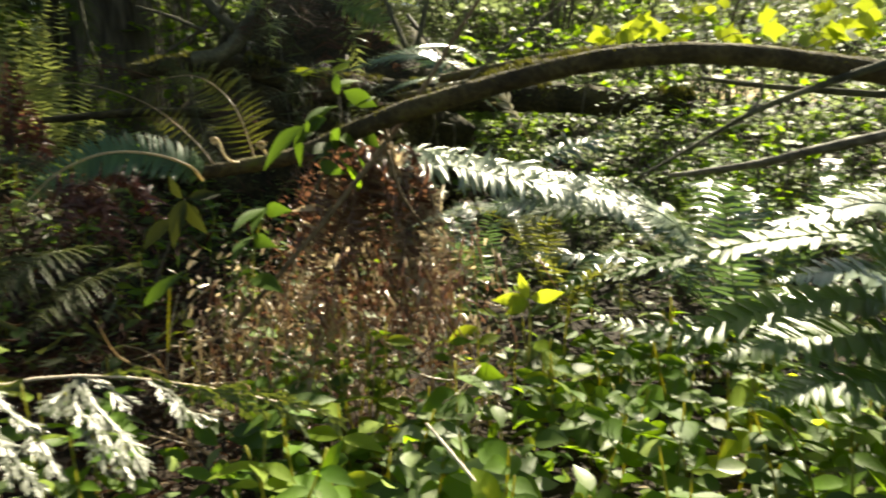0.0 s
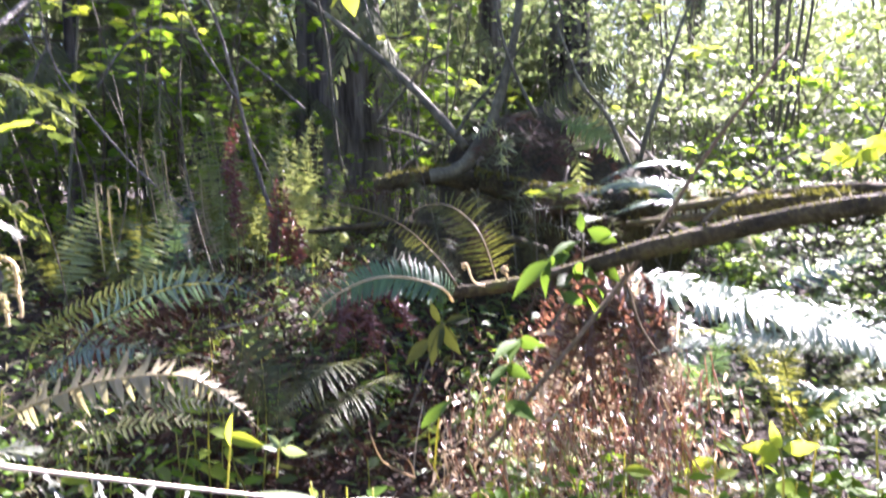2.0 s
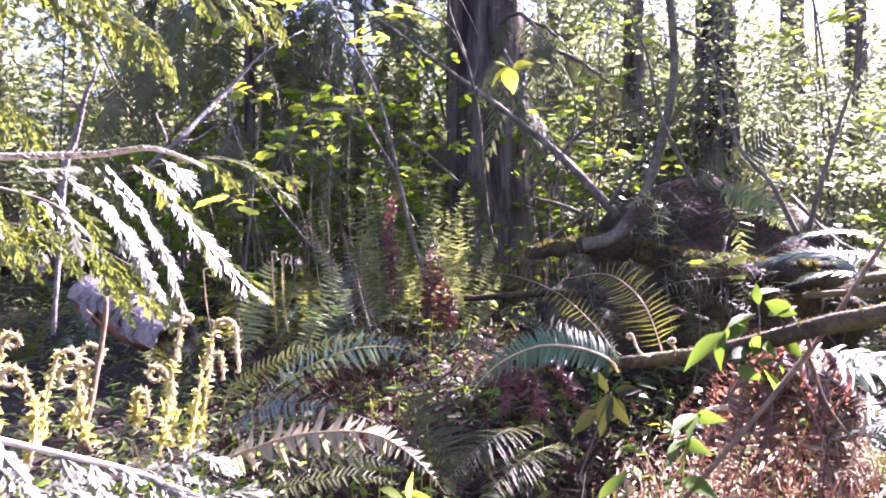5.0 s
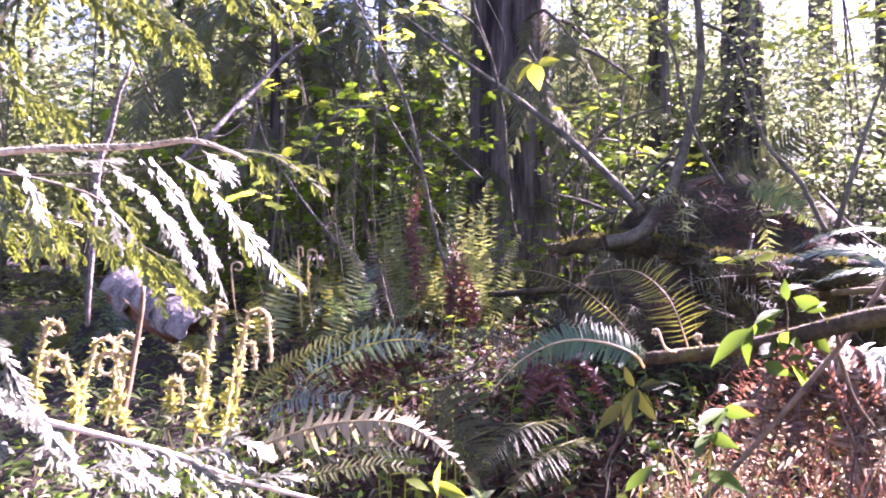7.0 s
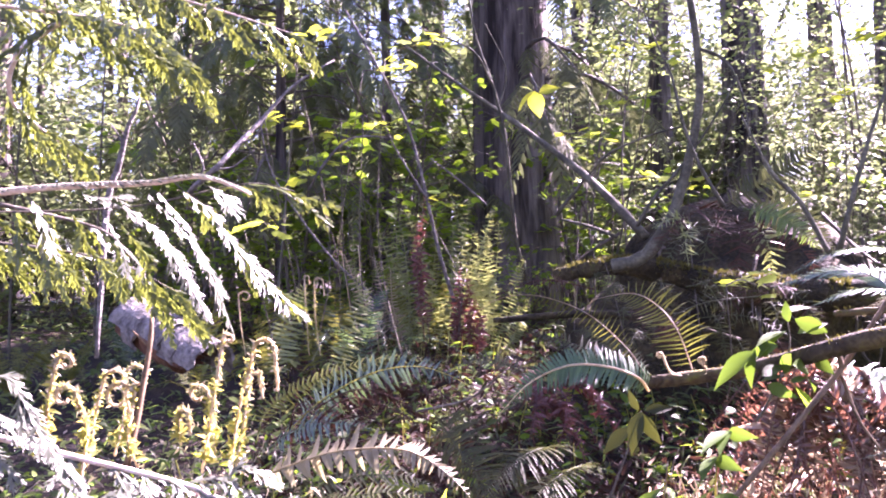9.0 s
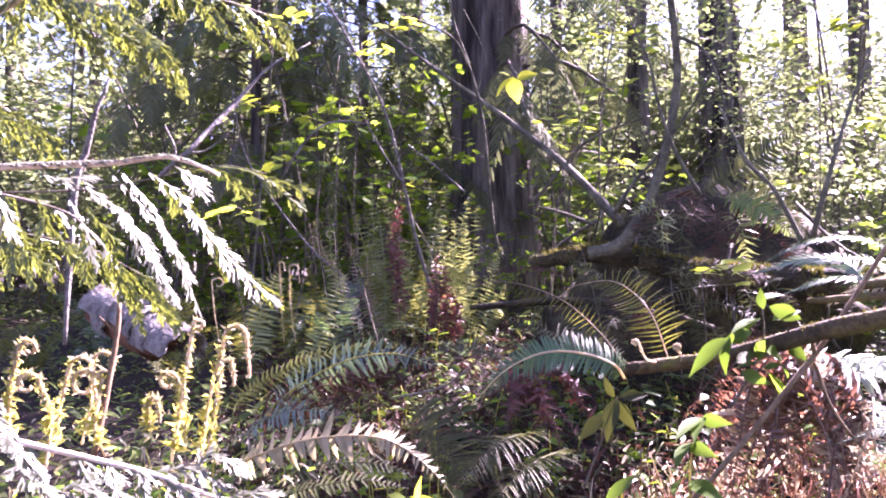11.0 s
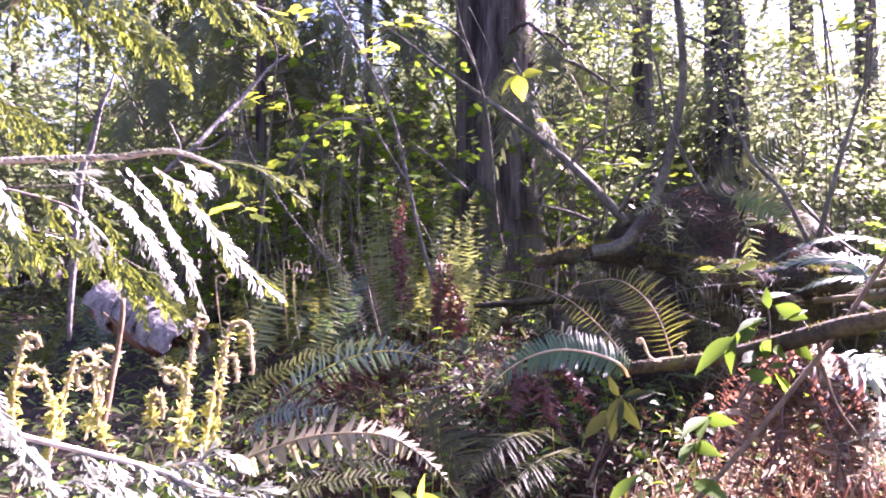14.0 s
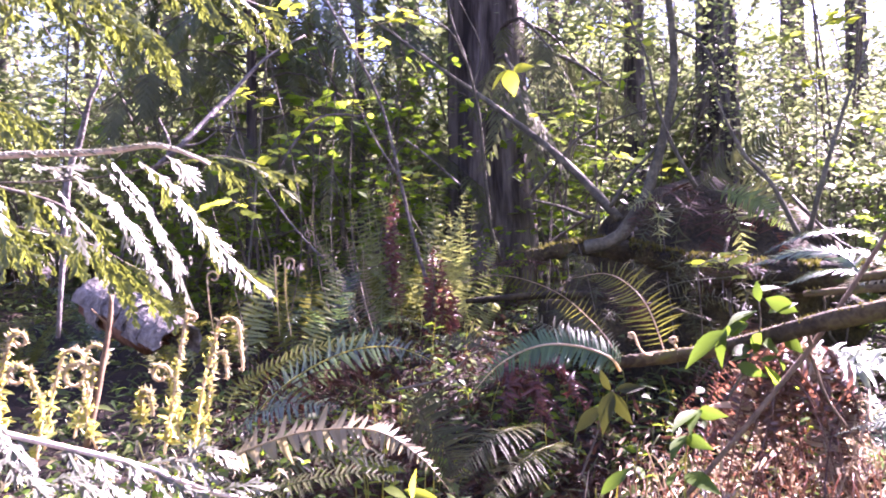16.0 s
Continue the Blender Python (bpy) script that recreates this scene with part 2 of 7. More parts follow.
def tube(build, pts, radii, sides=7, knobs=0.0, rng=None, flutes=None):
    pts = np.asarray(pts, float)
    n = len(pts)
    radii = np.interp(np.linspace(0, 1, n), np.linspace(0, 1, len(radii)), radii)
    tan = unit(np.gradient(pts, axis=0))
    ref = np.array([0.31, 0.17, 0.93]) if abs(tan[0, 2]) < 0.9 else np.array([0.93, 0.3, 0.1])
    a = unit(np.cross(tan, ref))
    b = np.cross(tan, a)
    ang = np.linspace(0, 2 * np.pi, sides, endpoint=False)
    ring = a[:, None] * np.cos(ang)[None, :, None] + b[:, None] * np.sin(ang)[None, :, None]
    r = radii[:, None] * np.ones(sides)[None]
    if knobs and rng is not None:
        r = r * (1 + knobs * rng.standard_normal((n, sides)))
    if flutes is not None:
        r = r * flutes
    v = pts[:, None] + ring * r[..., None]
    faces = []
    for i in range(n - 1):
        for j in range(sides):
            k = (j + 1) % sides
            faces.append((i * sides + j, i * sides + k, (i + 1) * sides + k, (i + 1) * sides + j))
    faces.append(tuple(range(sides))[::-1])
    faces.append(tuple((n - 1) * sides + j for j in range(sides)))
    return build.add(v.reshape(-1, 3), faces)


def strip_shape(rows, fold=0.0, droop=0.0):
    """A leaf blade along +x: rows of (along, half width), folded on its midrib, tip drooping."""
    v, f = [], []
    for u, w in rows:
        z = -droop * u * u
        v += [(u, -w, z + fold * w), (u, 0, z), (u, w, z + fold * w)]
    for i in range(len(rows) - 1):
        a = 3 * i
        f += [(a, a + 3, a + 4, a + 1), (a + 1, a + 4, a + 5, a + 2)]
    return np.array(v, float), f


PINNA = strip_shape([(0, 0.035), (0.08, 0.08), (0.45, 0.064), (0.8, 0.036), (1, 0.003)], 0.35, 0.18)
PINNA_SWORD = strip_shape([(0, 0.03), (0.06, 0.085), (0.4, 0.075), (0.75, 0.05), (1, 0.004)], 0.3, 0.3)
PINNA_FEATHER = strip_shape([(0, 0.03), (0.1, 0.05), (0.5, 0.045), (0.85, 0.025), (1, 0.003)], 0.3, 0.1)
PINNA_BROAD = strip_shape([(0, 0.06), (0.08, 0.13), (0.45, 0.115), (0.8, 0.07), (1, 0.004)], 0.2, 0.16)
PINNA_NARROW = strip_shape([(0, 0.022), (0.3, 0.038), (0.75, 0.024), (1, 0.003)], 0.5, 0.45)
CURL = strip_shape([(0, 0.05), (0.3, 0.13), (0.6, 0.12), (0.85, 0.06), (1, 0.01)], 0.9, 0.75)
def leaf_rows(half, widest, n=8):
    """Rows of a smooth pointed leaf: its half width and where along it that falls."""
    rows = []
    for i in range(n + 1):
        u = i / n
        k = u / widest if u < widest else (1 - u) / (1 - widest)
        rows.append((u, max(0.006, half * math.sin(min(k, 1) * math.pi / 2) ** (0.8 if u < widest else 1.15))))
    return rows


LANCE = strip_shape(leaf_rows(0.21, 0.42), 0.25, 0.22)
LONG = strip_shape(leaf_rows(0.05, 0.5), 0.2, 0.3)
BLADE = strip_shape(leaf_rows(0.15, 0.45), 0.25, 0.25)
OVATE = strip_shape(leaf_rows(0.32, 0.38), 0.25, 0.18)
SLIVER = (np.array([(0, -0.05, 0), (0.55, -0.07, -0.03), (1, 0, -0.1), (0.55, 0.07, -0.03), (0, 0.05, 0)], float), [(0, 1, 3, 4), (1, 2, 3)])


def lobed_shape():
    """Small maple-like leaf along +x with five toothed lobes."""
    out = [(0, 0.0)]
    for a, r in ((-118, 0.36), (-96, 0.24), (-62, 0.62), (-46, 0.4), (-26, 0.5), (0, 0.72), (26, 0.5), (46, 0.4), (62, 0.62), (96, 0.24), (118, 0.36)):
        out.append((0.3 + r * math.cos(radians(a)), r * math.sin(radians(a))))
    v = [(0.3, 0, 0.0)] + [(x, y, -0.12 * (abs(y) ** 2 + max(x - 0.3, 0) ** 2) + 0.02) for x, y in out]
    return np.array(v, float), [(0, i, i + 1) for i in range(1, len(v) - 1)] + [(0, len(v) - 1, 1)]


LOBED = lobed_shape()


def spray_shape(n, wide):
    """A flat scale-leaved conifer spray along +x, about 1 long."""
    b = Build()
    o, x, y = [], [], []

    def blade(px, ang, ln, wd):
        o.append((px, 0, 0))
        x.append((ln * math.cos(ang), ln * math.sin(ang), 0))
        y.append((-wd * math.sin(ang), wd * math.cos(ang), 0))

    blade(0, 0, 1.0, 0.1)
    for i in range(n):
        u = 0.05 + 0.9 * i / n
        for s in (-1, 1):
            blade(u, s * radians(44 - 12 * u), (0.42 - 0.28 * u) * (1.0 if (i + (s > 0)) % 2 else 0.65), wide)
    o, x, y = np.array(o), np.array(x), np.array(y)
    z = np.tile((0, 0, 1.0), (len(o), 1))
    b.stamp((SLIVER[0] * (1, 1, 0.25), SLIVER[1]), o, x, y, z * np.linalg.norm(x, axis=1)[:, None])
    v = np.concatenate(b.v)
    v[:, 2] -= 0.22 * v[:, 0] ** 2 + 0.5 * v[:, 1] ** 2
    return v, b.f


SPRAY_FAR, SPRAY_MID = spray_shape(5, 0.55), spray_shape(9, 0.3)


def cedar_spray(build, ctrl, reach, normal, rng, width=0.0028, step=0.013):
    """A drooping cedar spray along a few points: alternate branchlets swept forward, each split into narrow scaly fingers."""
    length = float(np.sum(np.linalg.norm(np.diff(curve(ctrl, 12), axis=0), axis=1)))
    n = max(8, int(length / step))
    p = curve(ctrl, n + 1)
    tan = unit(np.gradient(p, axis=0))
    o, x, y = [], [], []
    nor = np.asarray(normal, float)

    def blade(at, d, ln, wd):
        lean = unit(nor + rng.normal(size=3) * 0.16)
        o.append(at)
        x.append(d * ln)
        y.append(unit(np.cross(lean, d)) * wd / 0.07)

    for i in range(n):
        u = i / n
        t = tan[i]
        blade(p[i], t, length / n * 1.5, width)
        sd = unit(np.cross(nor, t))
        s = 1 if i % 2 else -1
        ln = reach * min(1, 0.35 + 1.3 * u) * (1 - 0.7 * u ** 4) * rng.uniform(0.4, 1.35)
        d = unit(t * 1.15 + sd * s * rng.uniform(0.3, 0.75) + (0, 0, -0.3) + rng.normal(size=3) * 0.1)
        blade(p[i], d, ln, width)
        for k in range(4):
            q = ln * (0.12 + 0.68 * (k + rng.uniform(0, 0.6)) / 4)
            e = unit(d + unit(np.cross(nor, d)) * (1 if k % 2 else -1) * rng.uniform(0.35, 0.6))
            blade(p[i] + d * q, e, max(ln - q, 0.25 * ln) * rng.uniform(0.5, 0.8), width * 0.85)
    o, x, y = np.array(o), np.array(x), np.array(y)
    build.stamp((SLIVER[0] * (1, 1, 0.35), SLIVER[1]), o, x, y, np.cross(x, unit(y)))
    return build


def frond(parent, ctrl, width, pairs, material, rng, normal=(0, 0, 1), ragged=0.1, bare=0.12, sweep=0.45, shape=PINNA, singles=False, stem_material=None, thick=0.0035, lift=0.1):
    """A fern frond along a few points from its foot to its tip: a stalk with leaflets down both sides."""
    pts = curve(ctrl, 26)
    st = Build()
    tube(st, pts, [thick, thick * 0.8, thick * 0.25], 5)
    stalk = part("frond", st, stem_material or material, parent)
    u = np.linspace(bare, 0.995, pairs)
    idx = u * (len(pts) - 1)
    pos = np.stack([np.interp(idx, np.arange(len(pts)), pts[:, k]) for k in range(3)], 1)
    tan = unit(np.stack([np.interp(idx, np.arange(len(pts)), unit(np.gradient(pts, axis=0))[:, k]) for k in range(3)], 1))
    nor = unit(np.asarray(normal, float) - tan * (tan @ np.asarray(normal, float))[:, None])
    side = np.cross(tan, nor)
    s = (u - bare) / (1 - bare)
    prof = np.clip(1.25 * np.minimum(1, (s + 0.22) / 0.45) * (1 - s ** 2.2), 0.05, 1.0)
    blades = Build()
    for sgn in (-1, 1):
        keep = rng.random(pairs) > ragged * 0.5
        j = rng.standard_normal((pairs, 3)) * ragged
        d = unit(side * sgn + tan * (sweep * (0.4 + 0.9 * s))[:, None] + nor * lift + j)
        n2 = unit(nor + j[:, ::-1] * 0.8 + side * sgn * 0.25)
        y = unit(np.cross(n2, d))
        z = np.cross(d, y)
        ln = (width * 0.5 * prof * (1 + rng.standard_normal(pairs) * ragged * 0.6))[:, None]
        if singles:
            me = SINGLE.get((material.name, len(shape[0]), shape[0][3][1]))
            if me is None:
                me = SINGLE[material.name, len(shape[0]), shape[0][3][1]] = Build().add(*shape).mesh("leaflet", material)
            for i in np.nonzero(keep)[0]:
                m = Matrix((d[i] * ln[i], y[i] * ln[i] * sgn, z[i] * ln[i] * sgn)).transposed().to_4x4()
                m.translation = pos[i]
                piece("leaflet", me, m, stalk)
        else:
            blades.stamp(shape, pos[keep], (d * ln)[keep], (y * ln)[keep], (z * ln)[keep])
    if not singles:
        tagged(part("blade", blades, material, stalk), kind="stuff")
    return stalk


SINGLE = {}


def arch(base, az, length, rise, tip_drop, rng, bend=0.0):
    """Control points of a frond that rises from base and leans over towards the bearing az."""
    d = np.array((math.sin(az), math.cos(az), 0))
    e = np.array((d[1], -d[0], 0)) * bend
    b = np.asarray(base, float)
    return [b, b + d * length * 0.22 + (0, 0, rise * 0.62), b + d * length * 0.58 + e * 0.4 + (0, 0, rise), b + d * length + e + (0, 0, rise - tip_drop)]


def ground_z(x, y):
    """Height of the forest floor: level by the camera, then a low bank."""
    d = y * 0.9 - x * 0.35
    s = min(max((d - 2.3) / 4.2, 0), 1)
    z = 0.62 * s * s * (3 - 2 * s) + 0.012 * max(d - 6.5, 0) ** 1.0
    return z + 0.10 * noise.noise((x * 0.7, y * 0.7, 3.1)) + 0.05 * noise.noise((x * 2.3, y * 2.3, 8.0))


def on_ground(x, y, up=0.0):
    return (x, y, ground_z(x, y) + up)


# ---- the ground ----
def forest_floor():
    b = Build()
    near = np.linspace(-9, 9, 145)
    far = np.array([-400, -200, -110, -60, -36, -24, -17, -12.5, -10.3])
    xs = np.concatenate([far, near, -far[::-1]])
    ys = np.concatenate([far + 1, near + 3, -far[::-1] + 4])
    v = [(x, y, ground_z(x, y) if abs(x) < 60 and abs(y) < 60 else ground_z(x * 0.1, min(y, 40)) ) for y in ys for x in xs]
    n = len(xs)
    f = [(j * n + i, j * n + i + 1, (j + 1) * n + i + 1, (j + 1) * n + i) for j in range(len(ys) - 1) for i in range(n - 1)]
    b.add(v, f)
    return solid("ground", b, SOIL, "dark brown forest floor of soil and needle litter", "ground", (0, 0, 0), kind="structure")


forest_floor()


def litter():
    """Dead leaves, broken fronds and twigs strewn over the near floor."""
    rng = np.random.default_rng(5)
    leaves, twigs, dark = Build(), Build(), Build()
    for i in range(15000):
        x, y = (rng.uniform(-4.2, 2.6), rng.uniform(0.3, 7.0)) if i < 5200 else (rng.uniform(-7, 7), rng.uniform(-6, 8))
        p = np.array(on_ground(x, y, 0.008 + 0.03 * rng.random()))
        a = rng.uniform(0, 6.28)
        d = unit((math.cos(a), math.sin(a), rng.normal() * 0.25))
        n = unit((rng.normal() * 0.4, rng.normal() * 0.4, 1))
        w = unit(np.cross(n, d))
        s = rng.uniform(0.02, 0.055)
        # under the ferns only dark scraps lie, deepening the shade there by colour
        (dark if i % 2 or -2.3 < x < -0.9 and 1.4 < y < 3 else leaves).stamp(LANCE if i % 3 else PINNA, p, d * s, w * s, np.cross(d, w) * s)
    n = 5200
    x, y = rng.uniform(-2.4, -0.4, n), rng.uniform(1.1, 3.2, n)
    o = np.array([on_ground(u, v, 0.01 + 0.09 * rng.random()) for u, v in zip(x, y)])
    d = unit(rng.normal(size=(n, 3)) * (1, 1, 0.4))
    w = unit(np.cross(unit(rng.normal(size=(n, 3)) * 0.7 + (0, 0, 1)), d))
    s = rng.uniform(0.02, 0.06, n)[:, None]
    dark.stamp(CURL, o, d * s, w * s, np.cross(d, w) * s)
    for i in range(420):
        x, y = rng.uniform(-4, 2.5), rng.uniform(0.4, 6.5)
        a, ln = rng.uniform(0, 6.28), rng.uniform(0.1, 0.5)
        p = np.array(on_ground(x, y, 0.02))
        q = np.array(on_ground(x + ln * math.cos(a), y + ln * math.sin(a), 0.02 + 0.06 * rng.random()))
        tube(twigs, curve([p, (p + q) / 2 + rng.normal(size=3) * 0.015, q], 5), [0.004, 0.0025], 4)
    solid("leaf_litter", leaves, DEAD_TAN, "brown dead leaves and frond scraps on the forest floor", "leaf litter", (0, 0, 0), kind="stuff")
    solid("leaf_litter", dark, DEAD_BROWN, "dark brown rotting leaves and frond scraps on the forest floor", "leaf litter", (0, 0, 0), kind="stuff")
    solid("fallen_twigs", twigs, TWIG, "thin grey-brown twigs lying on the forest floor", "twigs", (0, 0, 0), kind="stuff")


litter()


# ---- trees ----
def conifer(x, y, r, height, first, label, seed, dead_skirt=0.0, reach=2.2, lean=(0, 0), whorls=26, weep=0.0):
    rng = np.random.default_rng(seed)
    base = on_ground(x, y, -0.1)
    t = thing("conifer_tree", base, label, "tree", "forest trees")
    b0 = np.array(base)
    top = b0 + (lean[0], lean[1], height)
    tr = Build()
    pts = curve([b0, b0 * 0.7 + top * 0.3 + (rng.normal() * 0.04, 0, 0), top], 30)
    fine = np.concatenate([[1.35, 1.12], np.linspace(1.0, 0.12, 20)])
    if r > 0.2:
        cut = rng.standard_normal(54)
        flutes = 1 + 0.035 * cut + 0.02 * np.cumsum(rng.standard_normal((30, 54)), axis=0) * 0.35
        tube(tr, pts, list(r * fine), 54, 0.012, rng, flutes)
    else:
        tube(tr, pts, list(r * fine), 10, 0.05, rng)
    part("trunk", tr, BARK, t)
    limbs, green, dead = Build(), Build(), Build()
    for k in range(whorls * 4):
        h = first + (height - first - 0.5) * (k / (whorls * 4.0)) ** 0.9
        a = rng.uniform(0, 6.28)
        f = h / height
        ln = reach * (1 - 0.8 * f) * rng.uniform(0.6, 1.1)
        o = b0 + (top - b0) * f
        d = np.array((math.cos(a), math.sin(a), 0))
        c = [o, o + d * ln * 0.5 + (0, 0, 0.05 * ln), o + d * ln + (0, 0, -0.32 * ln)]
        pp = curve(c, 7)
        tube(limbs, pp, [max(0.012, r * 0.09), 0.004], 4)
        target = dead if h < first + dead_skirt else green
        m = 13
        u = rng.uniform(0.2, 1, m)
        pos = np.stack([np.interp(u * 6, np.arange(7), pp[:, q]) for q in range(3)], 1)
        sd = np.cross(d, (0, 0, 1))
        dd = unit(d * 0.8 + sd * rng.choice([-1, 1], m)[:, None] * rng.uniform(0.3, 1.1, m)[:, None] + np.stack([np.zeros(m), np.zeros(m), rng.uniform(-0.75, -0.1, m) - weep], 1))
        w = unit(np.cross((0, 0, 1), dd))
        s = (ln * rng.uniform(0.22, 0.42, m))[:, None]
        target.stamp(SPRAY_MID if weep else SPRAY_FAR, pos, dd * s, w * s, np.cross(dd, w) * s)
    tagged(part("branchwork", limbs, TWIG, t), kind="stuff")
    tagged(part("crown", green, NEEDLE, t, "dark green needled crown"), kind="stuff")
    if dead.n:
        tagged(part("dead_foliage", dead, NEEDLE_DEAD, t, "brown dead hanging branchlets"), kind="stuff")
    return t


def polar(az, dist):
    return (math.sin(radians(az)) * dist - 0.28, math.cos(radians(az)) * dist - 0.34)


TREES = [
    (-22.6, 8.3, 0.46, 22, 2.3, "massive dark conifer trunk with furrowed bark and drooping twigs", 1.0, 2.2),
    (-5.2, 14.5, 0.40, 26, 7.5, "tall straight conifer with a bare brown trunk", 0.5, 2.6),
    (-11.3, 12.3, 0.20, 20, 4.2, "slim dark conifer with a bare lower trunk", 1.0, 1.7),
    (-0.2, 18.5, 0.30, 24, 8.5, "tall straight conifer with a bare brown trunk", 0.5, 2.2),
    (3.8, 16.0, 0.22, 22, 6.5, "tall straight conifer with a bare brown trunk", 0.5, 2.2),
    (-17.4, 15.0, 0.17, 20, 5.0, "slim dark conifer with a bare lower trunk", 1.0, 1.6),
    (-41.5, 7.2, 0.06, 8.5, 1.6, "young conifer with brown moss-hung lower branches", 0.9, 1.7),
    (-33.0, 8.6, 0.07, 11, 1.5, "young conifer with brown moss-hung lower branches", 1.0, 1.8),
    (-47.5, 13.5, 0.16, 22, 4.5, "tall straight conifer with a bare brown trunk", 0.6, 2.2),
    (-61.0, 12.0, 0.26, 22, 5.0, "tall straight conifer with a bare brown trunk", 0.6, 2.2),
    (9.5, 19.0, 0.30, 22, 7.0, "tall straight conifer with a bare brown trunk", 0.6, 2.4),
    (41.0, 13.0, 0.28, 24, 6.0, "tall straight conifer with a bare brown trunk", 0.6, 2.4),
    (-28.5, 17.0, 0.22, 22, 4.0, "slim dark conifer with a bare lower trunk", 0.8, 2.0),
]
for i, (az, dist, r, h, first, label, skirt, reach) in enumerate(TREES):
    conifer(*polar(az, dist), r, h, first, label, 100 + i, skirt, reach, whorls=38 if i in (6, 7) else 26 if dist < 13 else 20, weep=1.1 if i in (0, 6, 7) else 0.0)

for px, py in ((-6.009, 6.164), (-8.231, 6.837)):
    conifer(px, py, 0.06, 9.0, 2.6, "young conifer with drooping green branches", int(py * 100), 0.8, 1.5, whorls=30, weep=0.9)

# the same forest goes on around and behind
proto = conifer(*polar(66, 12), 0.28, 24, 5.0, "tall straight conifer with a bare brown trunk", 150, 0.6, 2.6, whorls=18)
rng_ring = np.random.default_rng(8)
for i in range(34):
    az = -200 + i * 11.5 + rng_ring.uniform(-4, 4)
    dist = rng_ring.uniform(20, 34) if -75 < az < 50 else rng_ring.uniform(7, 22)
    if 8 < az < 42 and dist < 36:
        dist = 36 + rng_ring.uniform(0, 6)
    x, y = polar(az, dist)
    copy_thing(proto, pose(x, y, ground_z(x, y) - 0.1, 0, 0, rng_ring.uniform(0, 360)) @ Matrix.Scale(rng_ring.uniform(0.8, 1.15), 4))


# darker young conifers close the view between the trunks
low = conifer(*polar(-26, 24), 0.16, 17, 1.2, "bushy dark green conifer deep in the forest", 151, 0.3, 2.6, whorls=22)
for i in range(30):
    az = -72 + i * 3.9 + rng_ring.uniform(-1.5, 1.5)
    if -4.5 < az < 1.5:
        continue
    d = rng_ring.uniform(19, 27) if az < 4 else rng_ring.uniform(31, 38)
    x, y = polar(az, d)
    copy_thing(low, pose(x, y, ground_z(x, y) - 0.1, 0, 0, rng_ring.uniform(0, 360)) @ Matrix.Scale(rng_ring.uniform(0.75, 1.1), 4))


# ---- understory shrubs ----
def shrub(base, height, spread, count, seed, material, label, shape=LOBED, size=0.072, name="shrub", group="understory shrubs", layers=9, low=2, least=0.5):
    rng = np.random.default_rng(seed)
    t = thing(name, base, label, "shrub", group)
    b0 = np.array(base)
    twigs, crown = Build(), Build()
    tips = []
    for k in range(5):
        a = rng.uniform(0, 6.28)
        d = np.array((math.cos(a), math.sin(a), 0))
        top = b0 + d * spread * rng.uniform(0.4, 1.3) + (0, 0, height * rng.uniform(least, 1.0))
        c = curve([b0, b0 * 0.5 + top * 0.5 + rng.normal(size=3) * 0.15 - d * 0.15, top], 12)
        st = Build()
        tube(st, c, [0.018, 0.005], 6)
        part("stem", st, TWIG, t)
        for q in range(layers):
            i = rng.integers(low, 12)
            a2 = rng.uniform(0, 6.28)
            e = c[i] + np.array((math.cos(a2), math.sin(a2), rng.uniform(-0.1, 0.3))) * spread * rng.uniform(0.4, 1.1)
            tw = curve([c[i], (c[i] + e) / 2 + (0, 0, 0.06), e], 6)
            tube(twigs, tw, [0.005, 0.002], 4)
            tips.append(tw)
    per = max(1, count // len(tips))
    for tw in tips:
        u = rng.uniform(0.05, 1, per)
        pos = np.stack([np.interp(u * 5, np.arange(6), tw[:, q]) for q in range(3)], 1) + rng.normal(size=(per, 3)) * (0.12, 0.12, 0.028) * spread
        a = rng.uniform(0, 6.28, per)
        d = unit(np.stack([np.cos(a), np.sin(a), rng.normal(size=per) * 0.3 - 0.15], 1))
        n = unit(np.stack([rng.normal(size=per) * 0.4, rng.normal(size=per) * 0.4, np.ones(per)], 1))
        w = unit(np.cross(n, d))
        s = (size * rng.uniform(0.55, 1.3, per))[:, None]
        crown.stamp(shape, pos, d * s, w * s, np.cross(d, w) * s)
    tagged(part("branchwork", twigs, TWIG, t), kind="stuff")
    tagged(part("foliage", crown, material, t), kind="stuff")
    return t


